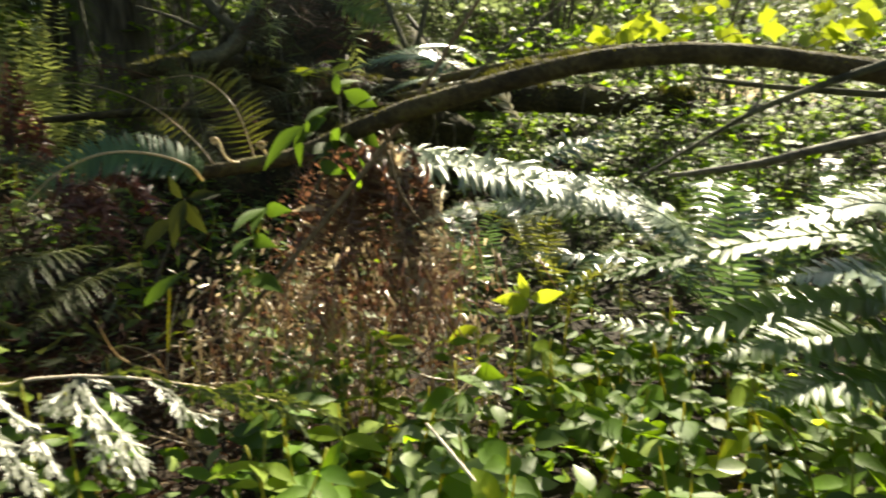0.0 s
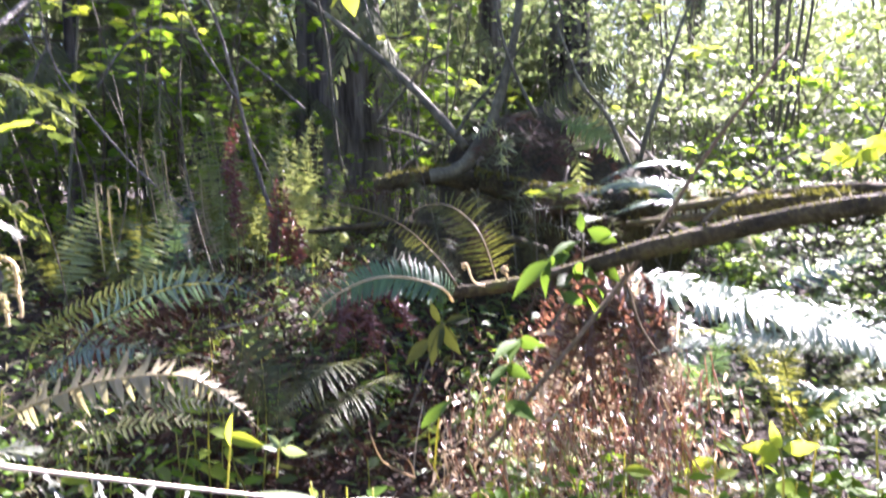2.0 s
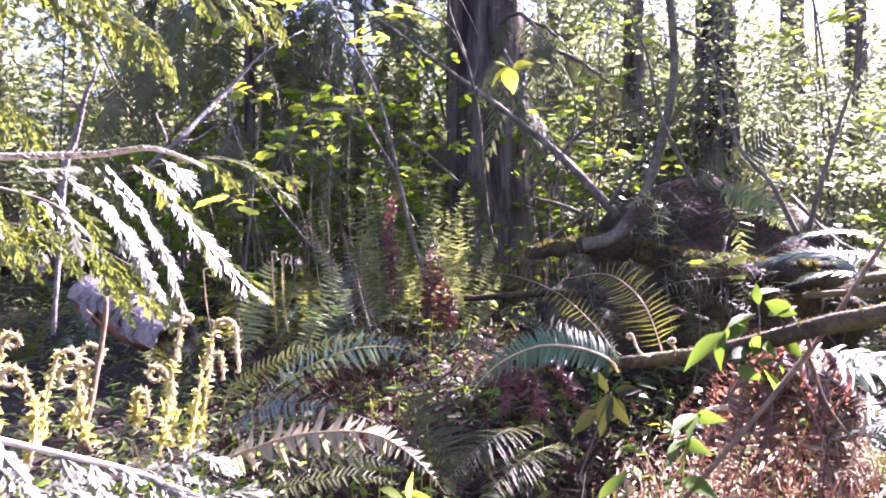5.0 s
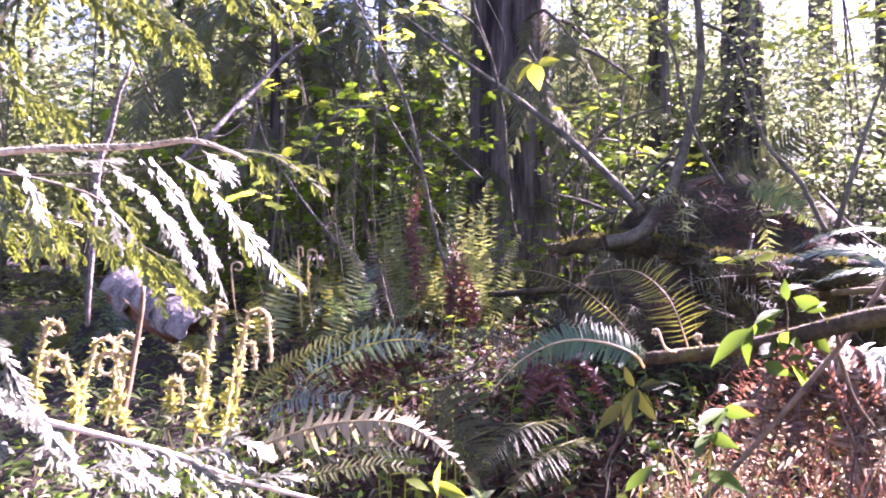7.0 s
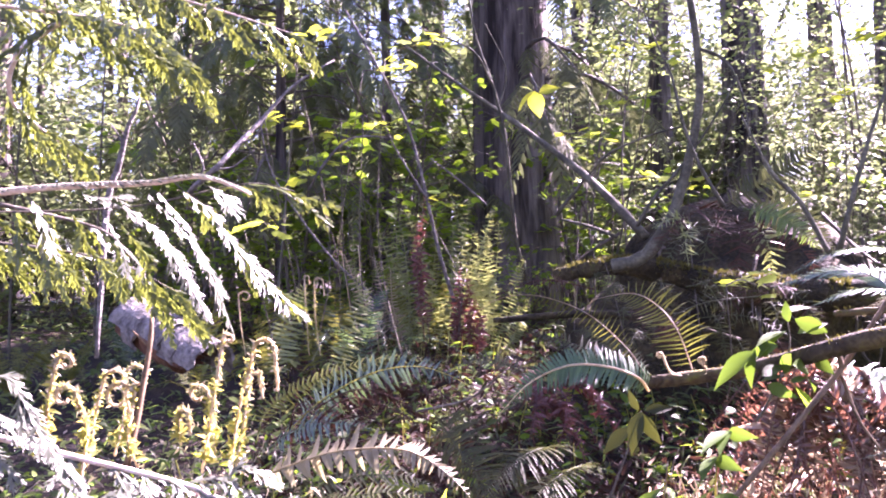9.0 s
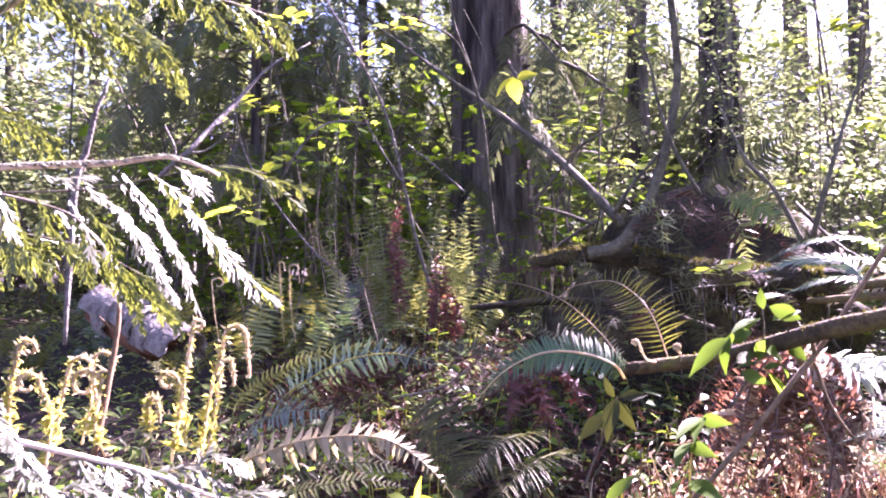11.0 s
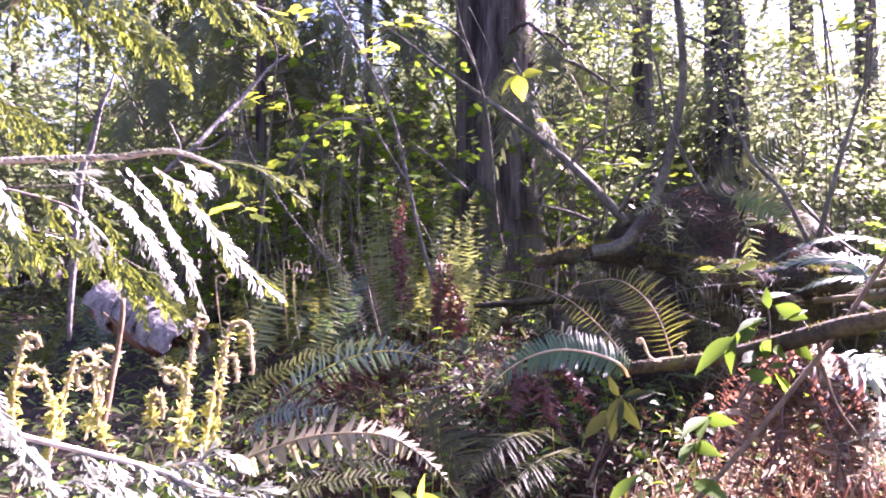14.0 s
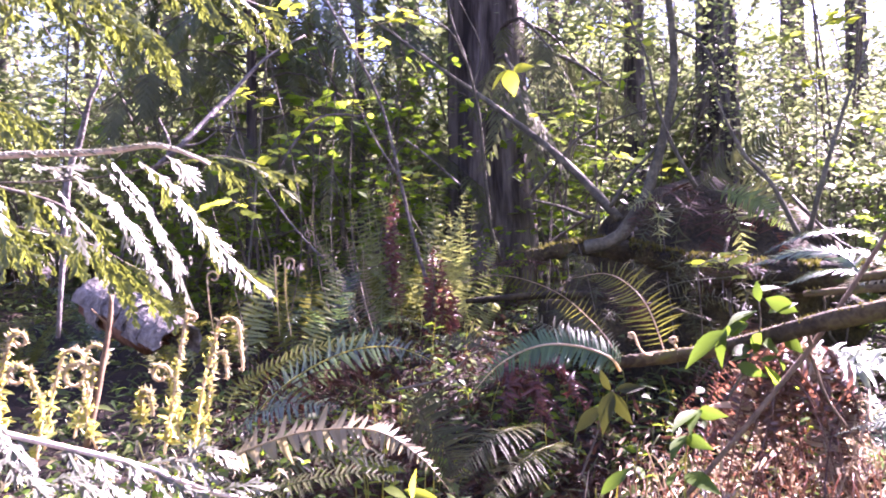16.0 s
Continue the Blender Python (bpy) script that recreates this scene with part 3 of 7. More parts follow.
rng_bush = np.random.default_rng(21)
PROTOS = []
for i in range(5):
    x, y = polar((-50, -18, 6, -36, 3)[i], (11.5, 13.0, 10.0, 12.0, 17.0)[i])
    PROTOS.append(shrub(on_ground(x, y), (2.6, 4.6, 2.4, 5.2, 5.0)[i], (1.3, 2.1, 1.3, 2.3, 2.3)[i], (1700, 3000, 1600, 3200, 3200)[i], 300 + i, (LEAF_DARK, LEAF_SHRUB, LEAF_SHRUB, LEAF_DARK, LEAF_SHRUB)[i], "leafy understory shrub with small lobed green leaves", layers=(6, 8, 6, 8, 8)[i]))
k = 0
for dist in (8.6, 10.5, 12.5, 15.0, 18.0, 22.0, 27.0, 34.0):
    for az in np.arange(-70, 44, 7.5 if dist < 15 else 5.0):
        a = az + rng_bush.uniform(-3, 3)
        d = dist * rng_bush.uniform(0.92, 1.1)
        if dist < 10 and rng_bush.random() < 0.3:
            continue
        if abs(a + 22.6) < 4 and d < 9.5:
            continue
        if abs(a + 5.2) < 4.5 and d < 14 or abs(a + 11.3) < 3 and d < 12.2:
            continue
        x, y = polar(a, d)
        k += 1
        j = (0, 2, 0, 2, 1)[k % 5] if dist < 10 else (1, 3, 4, 0, 1, 3, 2)[k % 7]
        if -21 < a < 3 and d < 14:
            j = (0, 2)[k % 2]
        s = rng_bush.uniform(0.8, 1.2) * (1.0 if dist < 16 else 1.45)
        if -5 < a < 6:
            s *= 0.62
        copy_thing(PROTOS[j], pose(x, y, ground_z(x, y), 0, 0, rng_bush.uniform(0, 360)) @ Matrix.Scale(s, 4))
# taller vine maples whose leaves shade the hollow
SHADE = shrub(on_ground(*polar(-12, 10.2)), 5.4, 1.9, 2400, 330, LEAF_DARK, "tall vine maple with flat layers of green leaves", name="vine_maple", group="vine maples", layers=11, low=7)
for az, d, s in ((7, 9.8, 0.95), (-30, 10.5, 1.0)):
    x, y = polar(az, d)
    copy_thing(SHADE, pose(x, y, ground_z(x, y), 0, 0, az * 17) @ Matrix.Scale(s, 4))


THICKET = shrub(on_ground(-4.565, 4.670), 2.3, 0.8, 520, 350, LEAF, "leafy green shrub in the shade between the young conifers", size=0.085, layers=8)
for i, (x, y) in enumerate(((-5.456, 5.118), (-4.520, 5.362), (-3.905, 5.223), (-5.352, 4.499), (-3.977, 6.081), (-5.595, 6.166), (-6.604, 4.991), (-2.459, 6.839), (-2.900, 6.063), (-3.508, 6.318), (-1.897, 6.226))):
    copy_thing(THICKET, pose(x, y, ground_z(x, y), 0, 0, i * 83) @ Matrix.Scale(0.8 + 0.09 * (i * 5 % 6) if i < 8 else 0.4, 4))
# added shade caster: crown above the view, shadow on the hollow
shrub(on_ground(1.05, 8.6), 6.2, 0.75, 2000, 341, LEAF_SHRUB, "tall vine maple added for shade, its leaves high out of view", name="vine_maple", group="vine maples", layers=12, low=9, least=0.86)
for i in range(12):
    a, d = -18 + i, 15.5 + (i * 7 % 5)
    x, y = polar(a, d)
    copy_thing(PROTOS[(4, 1)[i % 2]], pose(x, y, ground_z(x, y), 0, 0, i * 97) @ Matrix.Scale(1.5, 4))
for i in range(6):
    x, y = polar(-62 + 4.2 * i, 13 + (i * 5 % 6))
    copy_thing(low, pose(x, y, ground_z(x, y) - 0.1, 0, 0, i * 71) @ Matrix.Scale(0.75, 4))
# sunlit broadleaf trees far behind, with a gap where the sky shows
for i in range(30):
    a, d = -24 + i * 1.25, 23 + (i * 29 % 13)
    if -5.5 < a < 0.8:
        continue
    x, y = polar(a, d)
    copy_thing(PROTOS[(1, 4)[i % 2]], pose(x, y, ground_z(x, y), 0, 0, i * 61) @ Matrix.Scale(1.9 + 0.1 * (i % 7), 4))
# two more made-up crowns out of view that shade the ferns and bank
shrub(on_ground(1.0, 7.5), 6.5, 0.42, 1300, 342, LEAF_SHRUB, "slender vine maple added for shade, its leaves high out of view", name="vine_maple", group="vine maples", layers=12, low=9, least=0.9)
shrub(on_ground(0.15, 9.0), 6.8, 0.95, 3300, 340, LEAF_SHRUB, "tall vine maple added for shade, its leaves high out of view", name="vine_maple", group="vine maples", layers=12, low=9, least=0.86)
for i in range(26):
    a, d = -18 + i, 15 + (i * 37 % 10)
    x, y = polar(a, d)
    copy_thing(PROTOS[(1, 4, 3)[i % 3]], pose(x, y, ground_z(x, y), 0, 0, i * 77) @ Matrix.Scale((0.55 if -5 < a < 6 else 1.0) * rng_bush.uniform(1.0, 1.4), 4))
for i, (az, d, s) in enumerate(((8, 5.4, 0.62), (12, 4.4, 0.55), (18, 5.2, 0.7), (24, 4.3, 0.55), (30, 4.8, 0.65), (10, 7.2, 0.9), (17, 7.0, 0.95), (24, 7.4, 1.0), (34, 7.0, 0.9), (6.5, 8.4, 0.9), (14, 6.0, 0.8), (27, 5.8, 0.8))):
    x, y = polar(az, d)
    copy_thing(THICKET if i % 3 != 1 else PROTOS[2], pose(x, y, ground_z(x, y), 0, 0, az * 31) @ Matrix.Scale(s if i % 3 != 1 else s * 0.8, 4))


def undergrowth():
    """Low leaves that hide most of the floor, thin by the path and thick up the bank."""
    rng = np.random.default_rng(12)
    for material, shape, count, size, label in ((LEAF_DEEP, OVATE, 9000, 0.06, "carpet of small green leaves over the forest floor"), (LEAF_DARK, LANCE, 9000, 0.08, "tangle of low dull green leaves on the bank"), (FERN, PINNA, 9000, 0.09, "low mat of dull green fern leaflets")):
        b = Build()
        az = np.radians(rng.uniform(-70, 42, count))
        dist = 2.6 + 9.5 * rng.random(count) ** 1.3
        az = np.concatenate([az, np.radians(rng.uniform(50, 285, count // 2))])
        dist = np.concatenate([dist, 1.2 + 7 * rng.random(count // 2) ** 0.7])
        o = []
        for a_, d_ in zip(az, dist):
            x, y = math.sin(a_) * d_ - 0.28, math.cos(a_) * d_ - 0.34
            if noise.noise((x * 1.1, y * 1.1, size * 90)) < -0.18 or -2.5 < x < -0.7 and 1.2 < y < 3.2 and rng.random() < 0.8 or -0.7 <= x < 3.0 and 1.5 < y < 5.0 and rng.random() < 0.65:
                continue
            o.append(on_ground(x, y, rng.random() ** 2 * 0.32 + 0.02))
        o = np.array(o)
        n = len(o)
        an = rng.uniform(0, 6.28, n)
        d = unit(np.stack([np.cos(an), np.sin(an), rng.normal(size=n) * 0.35], 1))
        nn = unit(np.stack([rng.normal(size=n) * 0.4, rng.normal(size=n) * 0.4 - 0.2, np.ones(n)], 1))
        w = unit(np.cross(nn, d))
        s = (size * rng.uniform(0.5, 1.4, n))[:, None]
        b.stamp(shape, o, d * s, w * s, np.cross(d, w) * s)
        solid("undergrowth", b, material, label, "undergrowth", (0, 0, 0), kind="stuff")


undergrowth()


def near_carpet():
    """Crowded small leaves between the low plants near the path."""
    rng = np.random.default_rng(14)
    for material, shape, n, size, label in ((LEAF_DEEP, OVATE, 420, 0.075, "crowded small green leaves near the path"), (LEAF, LANCE, 500, 0.1, "crowded narrow green leaves near the path"), (LEAF_LIME, OVATE, 160, 0.05, "scattered bright young leaves near the path"), (LEAF_PALE, OVATE, 300, 0.07, "scattered pale leaves near the path")):
        x, y = rng.uniform(-1.1, 1.6, n) + rng.normal(size=n) * 0.15, 0.75 + 1.5 * rng.random(n) - 0.25 * np.abs(rng.normal(size=n))
        o = np.array([on_ground(u, v, 0.03 + 0.26 * rng.random()) for u, v in zip(x, y) if not (u < -0.5 and v < 1.3) and u > -0.75])
        n = len(o)
        d = unit(rng.normal(size=(n, 3)) * (1, 1, 0.4))
        w = unit(np.cross(unit(rng.normal(size=(n, 3)) * 0.5 + (0.1, -0.4, 1)), d))
        s = (size * rng.uniform(0.5, 1.2, n))[:, None]
        solid("leaf_carpet", Build().stamp(shape, o, d * s, w * s, np.cross(d, w) * s), material, label, "undergrowth", (0, 0, 0), kind="stuff")


near_carpet()


def bank_tangle():
    """Tangle of fern leaflets and rotting scraps, coloured dark to shade the bank."""
    rng = np.random.default_rng(13)
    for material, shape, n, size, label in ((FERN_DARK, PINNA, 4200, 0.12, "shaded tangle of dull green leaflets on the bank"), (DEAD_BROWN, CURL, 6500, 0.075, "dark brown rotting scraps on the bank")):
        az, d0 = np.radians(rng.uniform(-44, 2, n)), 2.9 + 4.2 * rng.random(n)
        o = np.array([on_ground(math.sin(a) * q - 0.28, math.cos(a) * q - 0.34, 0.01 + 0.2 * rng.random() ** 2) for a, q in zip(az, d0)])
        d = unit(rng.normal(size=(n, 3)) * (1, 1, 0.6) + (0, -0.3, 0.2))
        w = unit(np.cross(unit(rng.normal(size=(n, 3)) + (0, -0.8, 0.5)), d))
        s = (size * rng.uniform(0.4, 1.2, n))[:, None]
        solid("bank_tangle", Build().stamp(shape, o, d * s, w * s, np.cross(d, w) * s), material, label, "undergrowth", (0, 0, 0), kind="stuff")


bank_tangle()


# ---- stems, logs and dead wood ----
def pole(name, ctrl, radii, material, label, category, sides=9, n=26, knobs=0.06, group="", base=None):
    rng = np.random.default_rng(len(label) + int(abs(ctrl[0][0]) * 1000))
    b = Build()
    tube(b, curve(ctrl, n), radii, sides, knobs, rng)
    return solid(name, b, material, label, category, base or ctrl[0], group)


def moss_fur(log, ctrl, radii, count, seed, length=0.022):
    """Tufts of moss along the upper side of a log."""
    rng = np.random.default_rng(seed)
    p = curve(ctrl, 80)
    r = np.interp(np.linspace(0, 1, 80), np.linspace(0, 1, len(radii)), radii)
    k = np.sort((79 * rng.random(count) ** 0.7).astype(int))
    keep = np.array([noise.noise((p[i][0] * 4, p[i][1] * 4, seed)) > -0.22 for i in k])
    k = k[keep]
    tan = unit(p[k + 1] - p[k])
    sd = unit(np.cross(tan, (0, 0, 1)))
    up = np.cross(sd, tan)
    a = rng.normal(size=len(k)) * 0.75
    out = up * np.cos(a)[:, None] + sd * np.sin(a)[:, None]
    o = p[k] + tan * rng.uniform(0, 0.03, len(k))[:, None] + out * (r[k] * 0.96)[:, None]
    d = unit(out + rng.normal(size=(len(k), 3)) * 0.55)
    w = unit(np.cross(d, rng.normal(size=(len(k), 3))))
    s = (length * rng.uniform(0.5, 1.4, len(k)))[:, None]
    b = Build()
    b.stamp(SLIVER, o, d * s, w * s * 2.2, np.cross(d, w) * s)
    tagged(part("moss", b, MOSS_TUFT, log, "yellow-green moss tufts"), kind="stuff")


def stemmed(name, label, category, stems, material, group=""):
    """A bare sapling or bush: each stem a part. stems: (control points, radii)."""
    t = thing(name, stems[0][0][0], label, category, group)
    rng = np.random.default_rng(len(label))
    for i, (c, r) in enumerate(stems):
        b = Build()
        tube(b, curve(c, 18), r, 7, 0.05, rng)
        part("stem" if i == 0 else "branch", b, material, t)
    return t


pole("mossy_branch", [(-0.092, 2.644, 1.099), (0.141, 2.498, 1.135), (0.382, 2.352, 1.168), (0.574, 2.146, 1.158)], [0.018, 0.02, 0.022, 0.026], MOSS, "mossy side branch beside the arching log", "branch", 8, 24)
pole("dark_branch", [(0.667, 2.373, 0.770), (0.908, 2.280, 0.815), (1.091, 2.190, 0.874), (1.337, 2.101, 0.939)], [0.008, 0.013, 0.016, 0.02], TWIG, "dark bare branch slanting through the ferns", "branch", 7, 24)
moss_fur(pole("mossy_branch", [(-0.263, 2.733, 1.036), (0.027, 2.537, 1.076), (0.218, 2.344, 1.127), (0.375, 2.142, 1.140)], [0.012, 0.016, 0.02, 0.022], MOSS, "short mossy branch lying against the arching log", "branch", 8, 24), [(-0.263, 2.733, 1.036), (0.027, 2.537, 1.076), (0.218, 2.344, 1.127), (0.375, 2.142, 1.140)], [0.012, 0.016, 0.02, 0.022], 700, 8, 0.02)
stemmed("forked_branch", "grey forked branch crossing in front of the arching log", "branch", [
    ([(0.471, 2.264, 0.740), (0.639, 2.185, 0.853), (0.779, 2.008, 0.983), (0.947, 1.923, 1.065), (1.134, 1.835, 1.138)], [0.004, 0.006, 0.008, 0.01, 0.012]),
    ([(0.779, 2.008, 0.983), (0.811, 2.021, 1.045), (0.803, 2.036, 1.123)], [0.006, 0.004, 0.002]),
    ([(0.673, 2.130, 1.083), (0.801, 2.075, 1.062), (0.969, 2.020, 1.045), (1.174, 1.966, 1.028)], [0.006, 0.008, 0.01, 0.01]),
], BARK_GREY, "dead branches")
pole("leaning_pole", [(-1.377, 4.585, 1.456), (-1.834, 4.793, 1.921), (-2.465, 5.024, 2.430), (-3.181, 5.213, 2.965), (-3.981, 5.358, 3.595), (-4.541, 5.403, 4.041)], [0.034, 0.026, 0.02, 0.015, 0.012, 0.009], BARK_GREY, "dead grey sapling trunk leaning across the big tree", "dead tree", 9, 30)
pole("rotten_log", [(-2.072, 3.579, 0.936), (-1.584, 3.710, 0.971), (-1.148, 3.817, 0.941), (-0.732, 3.916, 0.817)], [0.016, 0.024, 0.028, 0.022], EARTH, "low rotten log lying under the fern fronds", "log", 11, 24, 0.08)


ARCH = [(-0.933, 2.407, 0.779), (-0.799, 2.429, 0.799), (-0.596, 2.418, 0.838), (-0.395, 2.191, 0.913), (-0.209, 2.079, 0.986), (-0.043, 2.011, 1.034), (0.112, 1.97, 1.075), (0.26, 1.947, 1.111), (0.405, 1.935, 1.134), (0.579, 1.934, 1.14), (0.791, 1.936, 1.13), (1.369, 2.007, 1.059)]
ARCH_R = [0.024, 0.026, 0.027, 0.028, 0.029, 0.028, 0.028, 0.028, 0.029, 0.03, 0.033, 0.042]
moss_fur(pole("mossy_log", ARCH, ARCH_R, MOSS, "long arching brown log with green moss on top", "log", 11, 60, 0.05), ARCH, ARCH_R, 1300, 3, 0.009)
FALLEN = [(-2.003, 4.502, 1.201), (-1.706, 4.481, 1.246), (-1.346, 4.437, 1.248), (-0.924, 4.483, 1.127), (-0.275, 4.474, 1.058), (0.516, 4.534, 1.044), (1.551, 4.829, 0.998)]
FALLEN_R = [0.04, 0.065, 0.085, 0.09, 0.09, 0.09, 0.09]
moss_fur(pole("fallen_mossy_log", FALLEN, FALLEN_R, EARTH, "thick fallen log covered in green moss", "log", 16, 60, 0.12), FALLEN, FALLEN_R, 7000, 5, 0.03)
maple = stemmed("vine_maple", "crooked grey vine maple stem rising from the mossy log", "small tree", [
    ([(-1.494, 4.139, 1.258), (-1.305, 4.177, 1.302), (-1.175, 4.238, 1.486), (-1.092, 4.274, 1.699), (-1.018, 4.305, 1.983), (-0.962, 4.325, 2.303), (-0.966, 4.315, 2.623), (-1.007, 4.285, 3.050)], [0.045, 0.046, 0.036, 0.03, 0.026, 0.024, 0.023, 0.021]),
    ([(-0.779, 3.819, 1.565), (-0.914, 3.800, 1.846), (-0.990, 3.813, 2.095), (-1.039, 3.839, 2.334), (-1.132, 3.842, 2.578), (-1.228, 3.844, 2.861)], [0.013, 0.011, 0.009, 0.007, 0.005, 0.004]),
    ([(-0.966, 4.315, 2.623), (-0.797, 4.291, 2.503), (-0.698, 4.235, 2.251), (-0.662, 4.147, 1.960)], [0.012, 0.009, 0.006, 0.004]),
    ([(-1.334, 4.158, 1.505), (-1.220, 4.211, 1.700), (-1.074, 4.279, 1.876), (-0.829, 4.393, 2.266), (-0.664, 4.467, 2.620)], [0.014, 0.011, 0.008, 0.006, 0.004]),
    ([(-0.278, 3.908, 1.298), (-0.406, 3.949, 1.579), (-0.548, 3.986, 1.764), (-0.694, 4.016, 2.104)], [0.014, 0.012, 0.01, 0.006]),
    ([(-0.231, 4.043, 1.300), (-0.157, 4.073, 1.593), (-0.035, 4.236, 2.013), (0.108, 4.410, 2.422)], [0.016, 0.013, 0.01, 0.006]),
], BARK_GREY, "bare saplings")
stemmed("forked_sapling", "pale thin forked sapling in front of the big trunk", "sapling", [
    ([(-2.518, 5.251, 1.168), (-2.570, 5.161, 1.498), (-2.586, 5.087, 1.962), (-2.616, 5.061, 2.406), (-2.705, 5.006, 2.849), (-2.805, 4.949, 3.177), (-2.868, 4.906, 3.644)], [0.018, 0.016, 0.015, 0.013, 0.012, 0.01, 0.009]),
    ([(-2.698, 5.011, 2.803), (-2.752, 4.868, 3.005), (-2.841, 4.710, 3.088), (-3.041, 4.385, 3.154)], [0.011, 0.009, 0.008, 0.005]),
    ([(-2.655, 5.037, 2.616), (-2.593, 5.063, 2.849), (-2.619, 5.045, 3.035), (-2.740, 4.978, 3.316)], [0.009, 0.007, 0.005, 0.004]),
    ([(-2.602, 5.072, 2.265), (-2.543, 5.042, 2.395), (-2.580, 4.967, 2.426)], [0.008, 0.007, 0.004]),
    ([(-2.118, 4.880, 1.668), (-1.863, 4.890, 1.956), (-1.681, 4.865, 2.108), (-1.395, 4.894, 2.212), (-1.174, 4.891, 2.251)], [0.016, 0.013, 0.011, 0.008, 0.005]),
    ([(-1.627, 4.795, 1.474), (-1.839, 4.799, 1.565), (-2.059, 4.799, 1.629)], [0.014, 0.012, 0.009]),
], BARK_GREY, "bare saplings")
stemmed("slender_sapling", "slender pale grey sapling rising out of the fern clump", "sapling", [
    ([(-2.868, 4.634, 0.951), (-2.932, 4.480, 1.391), (-3.007, 4.315, 2.072), (-3.055, 4.170, 2.433), (-3.170, 3.993, 2.781), (-3.307, 3.804, 3.155)], [0.017, 0.015, 0.012, 0.011, 0.01, 0.008]),
    ([(-2.965, 4.342, 1.815), (-3.032, 4.192, 2.014), (-3.087, 4.048, 2.225), (-3.119, 3.913, 2.508)], [0.009, 0.008, 0.006, 0.004]),
    ([(-3.451, 3.540, 1.820), (-3.344, 3.589, 2.013), (-3.203, 3.656, 2.163), (-3.064, 3.725, 2.193), (-2.908, 3.803, 2.169)], [0.008, 0.009, 0.009, 0.008, 0.006]),
    ([(-3.441, 4.346, 1.044), (-3.733, 4.192, 1.357), (-3.985, 4.058, 1.735), (-4.177, 3.953, 2.113), (-4.249, 3.906, 2.601)], [0.01, 0.009, 0.008, 0.006, 0.004]),
    ([(-2.679, 4.821, 1.779), (-2.832, 4.628, 1.970), (-2.979, 4.439, 2.131)], [0.01, 0.008, 0.005]),
], LOG_BARK, "bare saplings")
stemmed("lichen_branch", "dead branch crusted with pale grey lichen", "branch", [
    ([(-3.203, 2.246, 1.643), (-3.160, 2.283, 1.708), (-3.094, 2.340, 1.786), (-3.065, 2.480, 1.939), (-3.023, 2.620, 2.097), (-2.926, 2.776, 2.310), (-2.783, 2.964, 2.480)], [0.014, 0.016, 0.014, 0.012, 0.009, 0.006, 0.004]),
    ([(-3.154, 2.289, 1.714), (-3.133, 2.295, 1.798), (-3.151, 2.245, 1.918)], [0.008, 0.006, 0.004]),
    ([(-3.065, 2.480, 1.939), (-3.000, 2.533, 1.980), (-2.941, 2.561, 2.082)], [0.007, 0.005, 0.003]),
    ([(-3.094, 2.340, 1.786), (-3.028, 2.405, 1.803), (-2.941, 2.471, 1.891)], [0.006, 0.004, 0.003]),
], LOG_BARK, "dead branches")
stemmed("lichen_branch", "dead branch crusted with pale grey lichen", "branch", [
    ([(-3.218, 1.743, 0.858), (-3.220, 1.772, 1.245), (-3.191, 1.780, 1.600), (-3.159, 1.802, 1.711), (-3.128, 1.812, 1.833), (-3.105, 1.817, 1.918), (-3.072, 1.836, 1.992), (-3.050, 1.841, 2.052)], [0.01, 0.01, 0.013, 0.014, 0.015, 0.015, 0.011, 0.006]),
    ([(-3.128, 1.812, 1.833), (-3.137, 1.782, 1.890), (-3.147, 1.758, 1.924)], [0.006, 0.004, 0.003]),
], LOG_BARK, "dead branches")
rng_s = np.random.default_rng(91)
for i in range(18):
    x, y = polar(rng_s.uniform(-62, 4), rng_s.uniform(5.4, 9.5))
    g = np.array(on_ground(x, y, -0.03))
    h = rng_s.uniform(2.0, 4.5)
    top = g + (rng_s.normal() * 0.5, rng_s.normal() * 0.3, h)
    mid = (g + top) / 2 + rng_s.normal(size=3) * (0.15, 0.15, 0.05)
    run = [(curve([g, mid, top], 8).tolist(), [0.012, 0.009, 0.004])]
    line = curve([g, mid, top], 12)
    for k in range(4):
        o = line[int(rng_s.integers(3, 11))]
        a = rng_s.uniform(0, 6.28)
        e = o + np.array((math.cos(a), math.sin(a) * 0.5, rng_s.uniform(0.1, 0.9))) * rng_s.uniform(0.3, 0.9)
        run.append(([o.tolist(), ((o + e) / 2 + rng_s.normal(size=3) * 0.06).tolist(), e.tolist()], [0.005, 0.004, 0.002]))
    stemmed("bare_sapling", "thin bare sapling with a few crooked twigs", "sapling", run, TWIG if i % 2 else BARK_GREY, "bare saplings")
stemmed("diagonal_stick", "long reddish-brown stick leaning across the ferns", "stick", [
    ([(-0.630, 1.739, 0.447), (-0.466, 1.929, 0.633), (-0.252, 2.141, 0.901), (-0.153, 2.243, 1.045), (0.016, 2.377, 1.314), (0.266, 2.494, 1.657)], [0.007, 0.008, 0.0085, 0.0075, 0.0065, 0.006]),
    ([(-0.252, 2.141, 0.901), (-0.264, 2.134, 0.962), (-0.274, 2.128, 0.988)], [0.009, 0.007, 0.004]),
    ([(-0.252, 2.141, 0.875), (-0.210, 2.110, 0.746), (-0.124, 2.100, 0.622)], [0.006, 0.005, 0.003]),
], STICK)
